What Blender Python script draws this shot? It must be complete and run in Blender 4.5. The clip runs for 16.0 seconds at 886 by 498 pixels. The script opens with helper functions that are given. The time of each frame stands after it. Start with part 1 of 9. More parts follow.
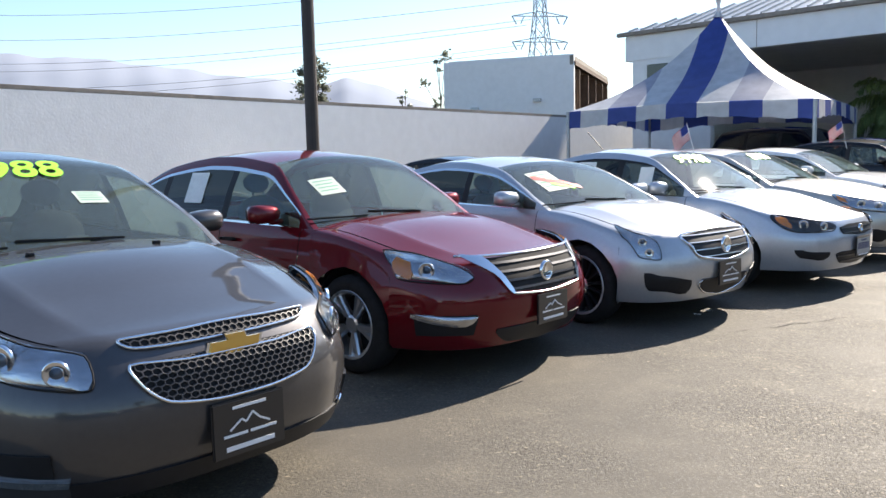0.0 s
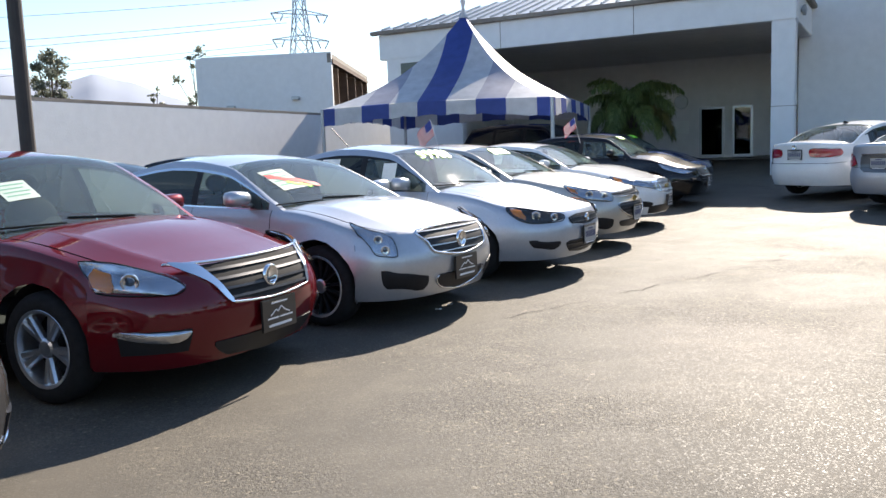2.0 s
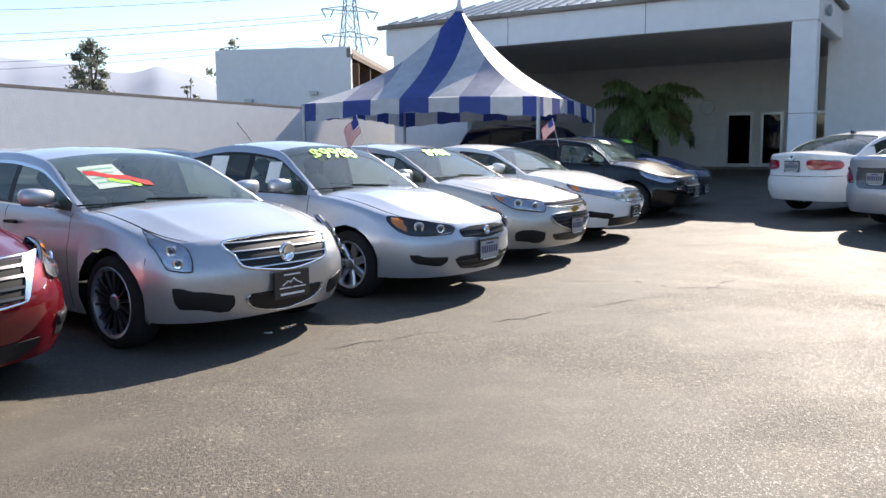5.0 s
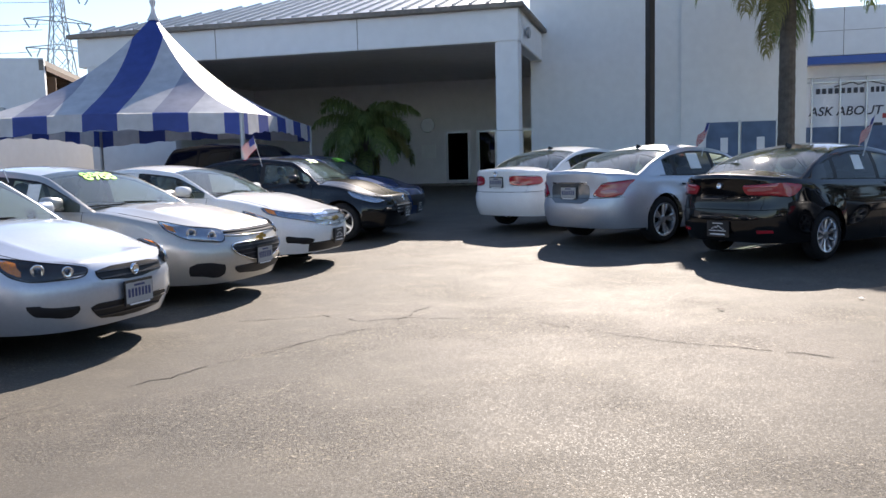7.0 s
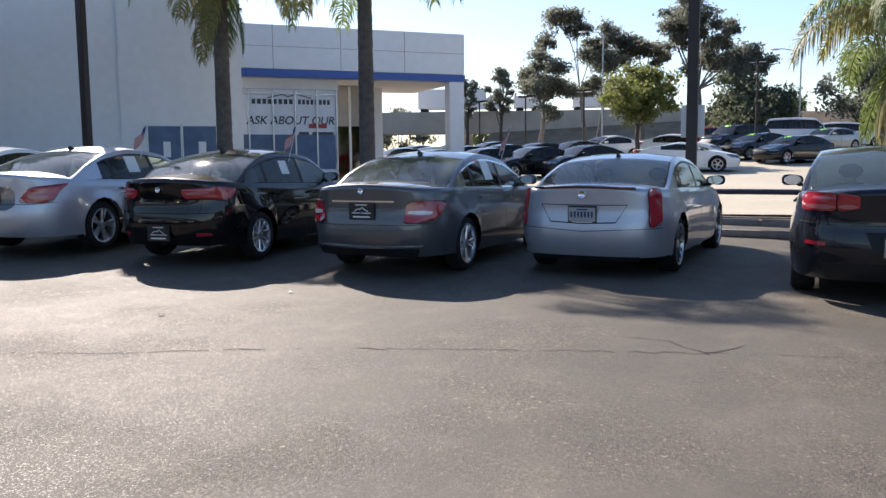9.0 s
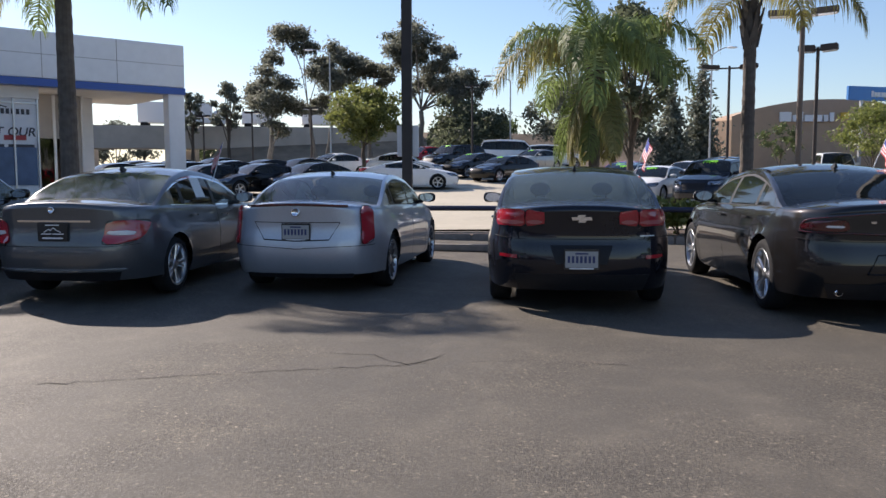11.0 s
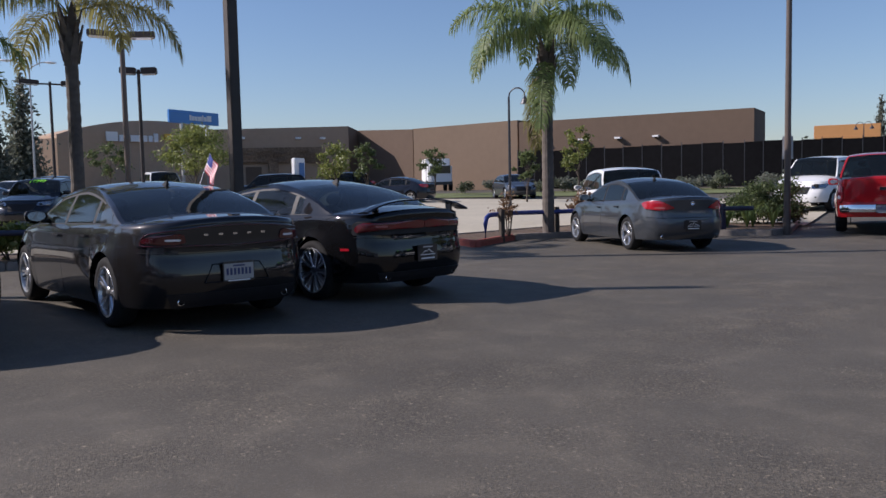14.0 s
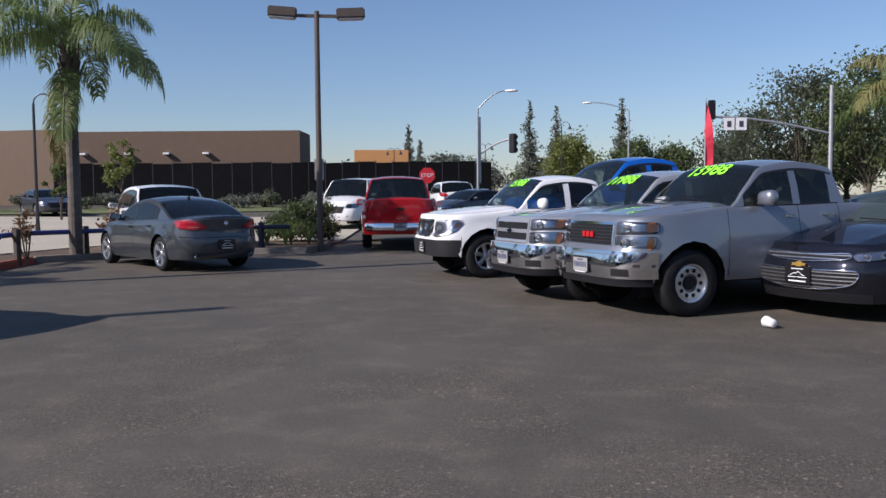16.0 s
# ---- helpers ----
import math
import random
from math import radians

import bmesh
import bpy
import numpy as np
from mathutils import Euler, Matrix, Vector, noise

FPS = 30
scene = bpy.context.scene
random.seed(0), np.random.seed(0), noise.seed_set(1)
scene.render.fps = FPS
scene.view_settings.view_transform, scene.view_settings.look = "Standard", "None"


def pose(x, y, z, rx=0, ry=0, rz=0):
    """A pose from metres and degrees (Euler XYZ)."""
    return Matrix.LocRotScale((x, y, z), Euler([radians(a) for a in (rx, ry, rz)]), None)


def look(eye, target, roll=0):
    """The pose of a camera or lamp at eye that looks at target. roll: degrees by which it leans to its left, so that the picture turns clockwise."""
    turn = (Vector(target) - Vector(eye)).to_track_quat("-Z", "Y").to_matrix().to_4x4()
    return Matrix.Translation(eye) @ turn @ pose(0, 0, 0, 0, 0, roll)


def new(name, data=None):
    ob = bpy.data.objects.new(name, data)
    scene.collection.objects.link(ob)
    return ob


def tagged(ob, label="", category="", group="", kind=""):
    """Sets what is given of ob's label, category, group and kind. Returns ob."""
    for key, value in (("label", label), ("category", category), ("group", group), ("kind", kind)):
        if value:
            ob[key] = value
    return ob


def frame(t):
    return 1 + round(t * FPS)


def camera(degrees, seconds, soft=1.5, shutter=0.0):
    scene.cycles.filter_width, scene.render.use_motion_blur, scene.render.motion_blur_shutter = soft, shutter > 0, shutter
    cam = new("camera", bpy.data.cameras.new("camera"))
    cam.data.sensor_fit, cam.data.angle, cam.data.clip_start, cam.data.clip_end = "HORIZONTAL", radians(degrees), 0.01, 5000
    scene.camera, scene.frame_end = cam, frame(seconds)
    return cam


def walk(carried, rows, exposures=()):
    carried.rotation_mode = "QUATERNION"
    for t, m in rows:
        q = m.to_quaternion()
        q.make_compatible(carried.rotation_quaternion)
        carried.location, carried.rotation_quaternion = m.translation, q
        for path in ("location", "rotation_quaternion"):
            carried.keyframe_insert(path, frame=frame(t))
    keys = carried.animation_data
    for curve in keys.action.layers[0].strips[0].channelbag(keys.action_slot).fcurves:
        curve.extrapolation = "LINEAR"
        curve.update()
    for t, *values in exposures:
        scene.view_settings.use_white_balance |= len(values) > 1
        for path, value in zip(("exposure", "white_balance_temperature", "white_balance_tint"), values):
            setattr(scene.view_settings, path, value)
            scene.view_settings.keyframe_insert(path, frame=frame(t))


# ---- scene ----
cam = camera(56.7, 16.0)
METRES, EYE, TILT, LEAN, TURN = 4.927, 1.418, -0.58, -0.41, 0.0
ROWS = [
    (0.0, 0.0, 0.0, 0.0, -0.18, -5.8, 1.73),
    (0.5, 0.0146, 0.0243, -0.0008, -5.17, -5.1, 0.79),
    (1.0, 0.013, 0.0436, -0.0008, -10.59, -5.43, 1.94),
    (1.5, 0.0243, 0.0561, -0.0036, -16.08, -6.36, 3.91),
    (2.0, 0.068, 0.0527, -0.0062, -16.16, -6.48, 2.69),
    (2.5, 0.12, 0.0544, -0.0067, -12.9, -7.31, 1.77),
    (3.0, 0.1828, 0.0748, -0.0049, -12.23, -6.19, 0.89),
    (5.5, 0.4991, 0.2124, -0.015, -12.58, -6.41, 1.08),
    (6.0, 0.5492, 0.2557, -0.013, -16.48, -5.26, 1.02),
    (6.5, 0.603, 0.2916, -0.012, -20.28, -4.33, 1.04),
    (7.0, 0.6343, 0.3199, -0.0139, -30.27, -5.54, 2.04),
    (7.5, 0.6427, 0.3266, -0.0151, -40.57, -6.52, 1.5),
    (8.0, 0.6487, 0.3189, -0.015, -51.44, -5.64, 1.2),
    (8.5, 0.655, 0.3124, -0.0165, -59.59, -6.12, 0.67),
    (9.0, 0.6605, 0.3044, -0.0145, -67.19, -6.37, 1.23),
    (11.5, 0.6776, 0.2584, -0.0141, -91.15, -5.57, 0.76),
    (12.0, 0.677, 0.2665, -0.014, -98.5, -5.78, 1.3),
    (12.5, 0.6739, 0.2836, -0.0161, -106.11, -5.48, 2.19),
    (13.0, 0.6733, 0.2907, -0.0172, -112.1, -5.94, 2.39),
    (13.5, 0.6764, 0.285, -0.0164, -119.63, -5.26, 2.23),
    (14.0, 0.6782, 0.271, -0.0172, -129.84, -5.02, 1.37),
    (14.5, 0.6726, 0.2575, -0.0163, -138.55, -4.36, 1.01),
    (15.0, 0.6668, 0.24, -0.0166, -147.39, -4.24, 0.92),
    (15.5, 0.6542, 0.2151, -0.0134, -155.03, -4.44, 0.62),
    (16.0, 0.627, 0.1857, -0.0118, -159.93, -4.26, 0.26),
]
EXPOSURES = [(0.0, 1.32, 6820, 12), (3.0, 1.32, 6820, 13), (6.0, 1.32, 6770, 15), (7.2, 1.15, 6770, 16), (8.5, 1.0, 6620, 17), (9.5, 0.90, 6600, 17), (11.5, 0.54, 6540, 19), (13.0, 0.24, 6340, 20), (14.5, 0.14, 6120, 21), (16.0, 0.14, 6120, 20)]
walk(cam, [(t, pose(0, 0, EYE, TILT, LEAN, TURN) @ pose(METRES * x, METRES * y, METRES * z, 90 + pitch, roll, yaw)) for t, x, y, z, yaw, pitch, roll in ROWS], EXPOSURES)

# ---- light: a low sun behind the dealership, hazy sky ----
SUN_AZ, SUN_EL = 48.0, 34.0
world = bpy.data.worlds.new("sky")
scene.world = world
world.use_nodes = True
wn = world.node_tree
wn.nodes.clear()
sky = wn.nodes.new("ShaderNodeTexSky")
sky.sky_type = "NISHITA"
sky.sun_disc = False
sky.sun_elevation, sky.sun_rotation = radians(SUN_EL), radians(90 - SUN_AZ)
sky.altitude, sky.air_density, sky.dust_density, sky.ozone_density = 200, 1.15, 0.45, 4.5
bg = wn.nodes.new("ShaderNodeBackground")
bg.inputs["Strength"].default_value = 0.095
wo = wn.nodes.new("ShaderNodeOutputWorld")
wn.links.new(sky.outputs[0], bg.inputs[0])
wn.links.new(bg.outputs[0], wo.inputs[0])
sun = new("sun", bpy.data.lights.new("sun", "SUN"))
sun.data.energy, sun.data.angle, sun.data.color = 5.0, radians(0.6), (1.0, 0.93, 0.82)
sun_from = Vector((math.cos(radians(SUN_AZ)) * math.cos(radians(SUN_EL)), math.sin(radians(SUN_AZ)) * math.cos(radians(SUN_EL)), math.sin(radians(SUN_EL))))
sun.matrix_basis = look(sun_from * 200, (0, 0, 0))


# ---- materials ----
def mat(name, color, rough=0.5, metal=0.0, coat=0.0, vary=0.0, grain=0.0, scale=8.0, second=None, spec=0.5, island=False):
    """A surface: base colour, two-scale variation, grain as relief."""
    m = bpy.data.materials.new(name)
    m.use_nodes = True
    nt = m.node_tree
    b = nt.nodes["Principled BSDF"]
    b.inputs["Base Color"].default_value = (*color, 1)
    b.inputs["Roughness"].default_value = rough
    b.inputs["Metallic"].default_value = metal
    b.inputs["Specular IOR Level"].default_value = spec
    b.inputs["Coat Weight"].default_value = coat
    b.inputs["Coat Roughness"].default_value = 0.04
    tc = nt.nodes.new("ShaderNodeTexCoord")
    if vary > 0 or second:
        n1 = nt.nodes.new("ShaderNodeTexNoise")
        n1.inputs["Scale"].default_value, n1.inputs["Detail"].default_value = scale, 6
        n2 = nt.nodes.new("ShaderNodeTexNoise")
        n2.inputs["Scale"].default_value, n2.inputs["Detail"].default_value = scale * 0.07, 4
        for n in (n1, n2):
            nt.links.new(tc.outputs["Object"], n.inputs["Vector"])
        mul = nt.nodes.new("ShaderNodeMath")
        mul.operation = "ADD"
        nt.links.new(n1.outputs[0], mul.inputs[0])
        nt.links.new(n2.outputs[0], mul.inputs[1])
        src = mul
        if island:
            oi = nt.nodes.new("ShaderNodeNewGeometry")
            add = nt.nodes.new("ShaderNodeMath")
            add.operation = "MULTIPLY_ADD"
            add.inputs[1].default_value = 0.6
            nt.links.new(oi.outputs["Random Per Island"], add.inputs[0])
            nt.links.new(mul.outputs[0], add.inputs[2])
            src = add
        r = nt.nodes.new("ShaderNodeValToRGB")
        lo = tuple(max(0, c * (1 - vary)) for c in color)
        hi = second or tuple(min(1, c * (1 + vary)) for c in color)
        r.color_ramp.elements[0].position, r.color_ramp.elements[0].color = 0.35, (*lo, 1)
        r.color_ramp.elements[1].position, r.color_ramp.elements[1].color = 0.66, (*hi, 1)
        half = nt.nodes.new("ShaderNodeMath")
        half.operation = "MULTIPLY"
        half.inputs[1].default_value = 0.5 if not island else 0.4
        nt.links.new(src.outputs[0], half.inputs[0])
        nt.links.new(half.outputs[0], r.inputs[0])
        nt.links.new(r.outputs[0], b.inputs["Base Color"])
    if grain > 0:
        n3 = nt.nodes.new("ShaderNodeTexNoise")
        n3.inputs["Scale"].default_value, n3.inputs["Detail"].default_value = scale * 6, 4
        nt.links.new(tc.outputs["Object"], n3.inputs["Vector"])
        bp = nt.nodes.new("ShaderNodeBump")
        bp.inputs["Strength"].default_value, bp.inputs["Distance"].default_value = grain, 0.01
        nt.links.new(n3.outputs[0], bp.inputs["Height"])
        nt.links.new(bp.outputs[0], b.inputs["Normal"])
    return m


def paint(name, color, metal=0.35, rough=0.38):
    """Car paint: flakes under a clear coat, with a trace of dust."""
    m = mat(name, color, rough, metal, 1.0, 0.05, 0.0, 40.0, spec=0.0)
    m.node_tree.nodes["Principled BSDF"].inputs["Coat IOR"].default_value = 1.5
    return m


def glass(name, tint, ior=1.5, dust_sheen=0.0):
    m = bpy.data.materials.new(name)
    m.use_nodes = True
    nt = m.node_tree
    nt.nodes.clear()
    o = nt.nodes.new("ShaderNodeOutputMaterial")
    mix = nt.nodes.new("ShaderNodeMixShader")
    fr = nt.nodes.new("ShaderNodeFresnel")
    fr.inputs["IOR"].default_value = ior
    tr = nt.nodes.new("ShaderNodeBsdfTransparent")
    tr.inputs[0].default_value = (*tint, 1)
    gl = nt.nodes.new("ShaderNodeBsdfGlossy")
    gl.inputs["Roughness"].default_value = 0.03
    nt.links.new(fr.outputs[0], mix.inputs[0])
    nt.links.new(tr.outputs[0], mix.inputs[1])
    nt.links.new(gl.outputs[0], mix.inputs[2])
    nt.links.new(mix.outputs[0], o.inputs[0])
    if dust_sheen:                                # thin two-way scattering film: dust plus sky sheen put in as teal colour
        film = nt.nodes.new("ShaderNodeMixShader")
        film.inputs[0].default_value = dust_sheen
        both_ways = nt.nodes.new("ShaderNodeMixShader")
        df, tl = nt.nodes.new("ShaderNodeBsdfDiffuse"), nt.nodes.new("ShaderNodeBsdfTranslucent")
        for n in (df, tl):
            n.inputs[0].default_value = (0.50, 0.66, 0.64, 1)
        nt.links.new(df.outputs[0], both_ways.inputs[1])
        nt.links.new(tl.outputs[0], both_ways.inputs[2])
        nt.links.new(mix.outputs[0], film.inputs[1])
        nt.links.new(both_ways.outputs[0], film.inputs[2])
        nt.links.new(film.outputs[0], o.inputs[0])
    return m


M_CARGLASS = glass("car_glass", (0.78, 0.90, 0.85), 1.8, 0.10)
M_REARGLASS = glass("clear_car_glass", (0.88, 1.0, 0.94), 1.7, 0.12)
M_CLEARSCREEN = glass("clear_windscreen", (0.90, 1.0, 0.95), 1.4, 0.03)
M_TRUCKGLASS = glass("truck_glass", (0.42, 0.50, 0.48), 1.5, 0.02)
M_SMOKEGLASS = glass("smoked_rear_glass", (0.34, 0.39, 0.38), 1.45, 0.015)
M_TINTGLASS = glass("tinted_car_glass", (0.16, 0.18, 0.18), 1.5, 0.015)
M_WINDOW = glass("building_glass", (0.16, 0.19, 0.21), 1.7)
M_LENS = glass("clear_lens", (0.95, 0.96, 0.97), 1.4)
M_BLACK = mat("black_plastic", (0.014, 0.014, 0.016), 0.5, vary=0.2, scale=20, spec=0.25)
# near-black: shade in openings, gaps and rooms put into the colour; also gaskets
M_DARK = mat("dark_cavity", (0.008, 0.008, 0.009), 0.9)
M_SEAT = mat("seat_cloth", (0.05, 0.048, 0.046), 0.85, vary=0.3, scale=30)
M_TYRE = mat("tyre_rubber", (0.016, 0.016, 0.017), 0.8, vary=0.35, grain=0.2, scale=25, spec=0.2)
M_RIM = mat("alloy_rim", (0.62, 0.63, 0.65), 0.28, 0.9, vary=0.08, scale=30)
M_DARKRIM = mat("dark_alloy", (0.05, 0.05, 0.055), 0.3, 0.7, vary=0.1, scale=30)
M_CHROME = mat("chrome", (0.82, 0.83, 0.85), 0.09, 1.0)
M_LAMP = mat("lamp_reflector", (0.40, 0.41, 0.43), 0.18, 0.95, 0.0, 0.5, 0.35, 9.0)
M_GRILLEMESH = mat("grille_plastic", (0.055, 0.055, 0.06), 0.45, 0.0, vary=0.15, scale=30, spec=0.3)
M_LAMPGLASS = mat("lamp_bulb_glass", (0.10, 0.11, 0.13), 0.05, 0.2, 1.0)
M_AMBER = mat("amber_lens", (0.75, 0.24, 0.03), 0.12, coat=1.0, vary=0.15, scale=60)
M_REDLENS = mat("red_lens", (0.36, 0.012, 0.022), 0.10, coat=1.0, vary=0.2, scale=60)
M_SMOKE = mat("smoked_red_lens", (0.075, 0.006, 0.008), 0.12, coat=1.0, vary=0.2, scale=60)
M_PINKLENS = mat("pale_red_lens", (0.40, 0.11, 0.11), 0.12, coat=1.0)
M_WHITELENS = mat("white_lens", (0.72, 0.70, 0.70), 0.12, coat=1.0)
M_PLATE = mat("plate_white", (0.34, 0.34, 0.33), 0.4, vary=0.06, scale=60)
M_PLATEINK = mat("plate_ink", (0.03, 0.04, 0.12), 0.5)
M_DEALER = mat("dealer_plate_black", (0.012, 0.012, 0.014), 0.3, coat=0.6)
M_WHITEINK = mat("white_ink", (0.75, 0.75, 0.75), 0.5)
M_GOLD = mat("gold_badge", (0.75, 0.47, 0.11), 0.22, 0.6, 0.8)
M_GREENINK = mat("green_marker", (0.30, 0.95, 0.04), 0.55)
M_PAPER = mat("window_paper", (0.78, 0.78, 0.74), 0.6, vary=0.08, scale=30)
M_SHEET = mat("window_sheet", (0.40, 0.48, 0.43), 0.6, vary=0.08, scale=30)
M_PAPERINK = mat("paper_ink", (0.12, 0.32, 0.22), 0.6)
M_REDINK = mat("red_sticker", (0.5, 0.015, 0.01), 0.5)


def leaf_mat(name, dark, light, scale=1.5, passing=0.45):
    """Leaves: each clump has its own shade, and lets part of the light through."""
    m = mat(name, dark, 0.55, vary=0.3, scale=scale, island=True, second=light)
    nt = m.node_tree
    b = nt.nodes["Principled BSDF"]
    o = nt.nodes["Material Output"]
    ramp = b.inputs["Base Color"].links[0].from_node
    t = nt.nodes.new("ShaderNodeBsdfTranslucent")
    mx = nt.nodes.new("ShaderNodeMixShader")
    mx.inputs[0].default_value = passing
    nt.links.new(ramp.outputs[0], t.inputs[0])
    nt.links.new(b.outputs[0], mx.inputs[1])
    nt.links.new(t.outputs[0], mx.inputs[2])
    nt.links.new(mx.outputs[0], o.inputs[0])
    return m


def asphalt_mat():
    """Worn asphalt: pale and dark stones, broad stains, oil spots, rough relief."""
    m = bpy.data.materials.new("asphalt")
    m.use_nodes = True
    nt = m.node_tree
    b = nt.nodes["Principled BSDF"]
    tc = nt.nodes.new("ShaderNodeTexCoord")

    def tex(scale, detail=4, kind="ShaderNodeTexNoise"):
        n = nt.nodes.new(kind)
        n.inputs["Scale"].default_value = scale
        if kind == "ShaderNodeTexNoise":
            n.inputs["Detail"].default_value = detail
        nt.links.new(tc.outputs["Object"], n.inputs["Vector"])
        return n

    def ramp(src, p0, c0, p1, c1):
        r = nt.nodes.new("ShaderNodeValToRGB")
        r.color_ramp.elements[0].position, r.color_ramp.elements[0].color = p0, (*c0, 1)
        r.color_ramp.elements[1].position, r.color_ramp.elements[1].color = p1, (*c1, 1)
        nt.links.new(src, r.inputs[0])
        return r

    def mix(kind, fac, a, c):
        x = nt.nodes.new("ShaderNodeMixRGB")
        x.blend_type = kind
        x.inputs[0].default_value = fac
        nt.links.new(a, x.inputs[1])
        nt.links.new(c, x.inputs[2])
        return x
    broad = ramp(tex(0.22, 5).outputs[0], 0.35, (0.080, 0.071, 0.057), 0.68, (0.100, 0.089, 0.072))
    patch_ = ramp(tex(1.1, 6).outputs[0], 0.36, (0.90, 0.90, 0.90), 0.64, (1.07, 1.06, 1.04))
    stone = ramp(tex(95, 2, "ShaderNodeTexVoronoi").outputs["Color"], 0.15, (0.62, 0.62, 0.62), 0.85, (1.45, 1.42, 1.38))
    fine = ramp(tex(240, 2).outputs[0], 0.3, (0.72, 0.72, 0.72), 0.7, (1.25, 1.25, 1.25))
    spots = ramp(tex(30, 4).outputs[0], 0.60, (1, 1, 1), 0.72, (2.9, 2.8, 2.6))   # sparse pale stones
    worn = ramp(tex(2.6, 9).outputs[0], 0.50, (1, 1, 1), 0.70, (1.28, 1.27, 1.25))   # scuffed, paler patches
    rough_patch = ramp(tex(0.75, 5).outputs[0], 0.44, (0.2, 0.2, 0.2), 0.62, (0.95, 0.95, 0.95))   # where the binder has worn off
    c = mix("MULTIPLY", 1, broad.outputs[0], patch_.outputs[0])
    c = mix("MULTIPLY", 1, c.outputs[0], worn.outputs[0])
    c = mix("MULTIPLY", 0.55, c.outputs[0], stone.outputs[0])
    nt.links.new(rough_patch.outputs[0], c.inputs[0])
    c = mix("MULTIPLY", 0.55, c.outputs[0], fine.outputs[0])
    c = mix("MULTIPLY", 1, c.outputs[0], spots.outputs[0])
    nt.links.new(rough_patch.outputs[0], c.inputs[0])
    nt.links.new(c.outputs[0], b.inputs["Base Color"])
    rr = ramp(tex(130, 2, "ShaderNodeTexVoronoi").outputs["Color"], 0.05, (0.52, 0.52, 0.52), 0.4, (0.80, 0.80, 0.80))
    nt.links.new(rr.outputs[0], b.inputs["Roughness"])
    b.inputs["Specular IOR Level"].default_value = 0.34
    add = nt.nodes.new("ShaderNodeMath")
    nt.links.new(tex(150, 3).outputs[0], add.inputs[0])
    nt.links.new(tex(55, 2).outputs[0], add.inputs[1])
    bp = nt.nodes.new("ShaderNodeBump")
    bp.inputs["Strength"].default_value, bp.inputs["Distance"].default_value = 0.4, 0.006
    nt.links.new(rough_patch.outputs[0], bp.inputs["Strength"])
    nt.links.new(add.outputs[0], bp.inputs["Height"])
    nt.links.new(bp.outputs[0], b.inputs["Normal"])
    return m


# ---- mesh helpers ----
def mesh_ob(name, verts, faces, material, parent=None, label="", smooth=False, normals=None):
    me = bpy.data.meshes.new(name)
    me.from_pydata([tuple(v) for v in verts], [], faces)
    if material:
        for m in (material if isinstance(material, (list, tuple)) else [material]):
            me.materials.append(m)
    if smooth:
        me.polygons.foreach_set("use_smooth", [True] * len(me.polygons))
    me.update()
    if normals is not None:
        me.normals_split_custom_set_from_vertices([tuple(n) for n in normals])
    ob = new(name, me)
    ob.parent = parent
    if label:
        ob["label"] = label
    return ob


def part(name, bm, material, parent=None, label="", smooth=False):
    me = bpy.data.meshes.new(name)
    bm.to_mesh(me)
    bm.free()
    for m in (material if isinstance(material, (list, tuple)) else [material]):
        me.materials.append(m)
    if smooth:
        me.polygons.foreach_set("use_smooth", [True] * len(me.polygons))
    ob = new(name, me)
    ob.parent = parent
    if label:
        ob["label"] = label
    return ob


def box_bm(bm, lo, hi, bevel=0.0, m=None):
    """A box from corner lo to corner hi, added to bm, with bevelled edges."""
    lo, hi = Vector(lo), Vector(hi)
    mm = Matrix.Translation((lo + hi) / 2) @ Matrix.Diagonal((*(hi - lo), 1))
    r = bmesh.ops.create_cube(bm, size=1, matrix=(m @ mm) if m else mm)
    if bevel > 0:
        es = {e for v in r["verts"] for e in v.link_edges}
        bmesh.ops.bevel(bm, geom=list(es), offset=bevel, segments=2, affect="EDGES")
    return bm


def box(name, lo, hi, material, parent=None, label="", bevel=0.0, m=None):
    return part(name, box_bm(bmesh.new(), lo, hi, bevel, m), material, parent, label)


def lathe(profile, n=24, axis="z", cap=True):
    """Verts and faces of a profile [(radius, height)] turned round an axis."""
    vs, fs = [], []
    for r, h in profile:
        for i in range(n):
            a = 2 * math.pi * i / n
            c, s = r * math.cos(a), r * math.sin(a)
            vs.append((c, s, h) if axis == "z" else ((c, h, s) if axis == "y" else (h, c, s)))
    for k in range(len(profile) - 1):
        for i in range(n):
            j = (i + 1) % n
            f = (k * n + i, k * n + j, (k + 1) * n + j, (k + 1) * n + i)
            fs.append(f if axis != "y" else f[::-1])
    if cap:
        fs.append(tuple(range(n))[::-1])
        fs.append(tuple(range((len(profile) - 1) * n, len(profile) * n)))
    return vs, fs


def empty(name, m, label="", category="", group="", kind=""):
    ob = new(name)
    ob.matrix_basis = m
    return tagged(ob, label, category, group, kind)


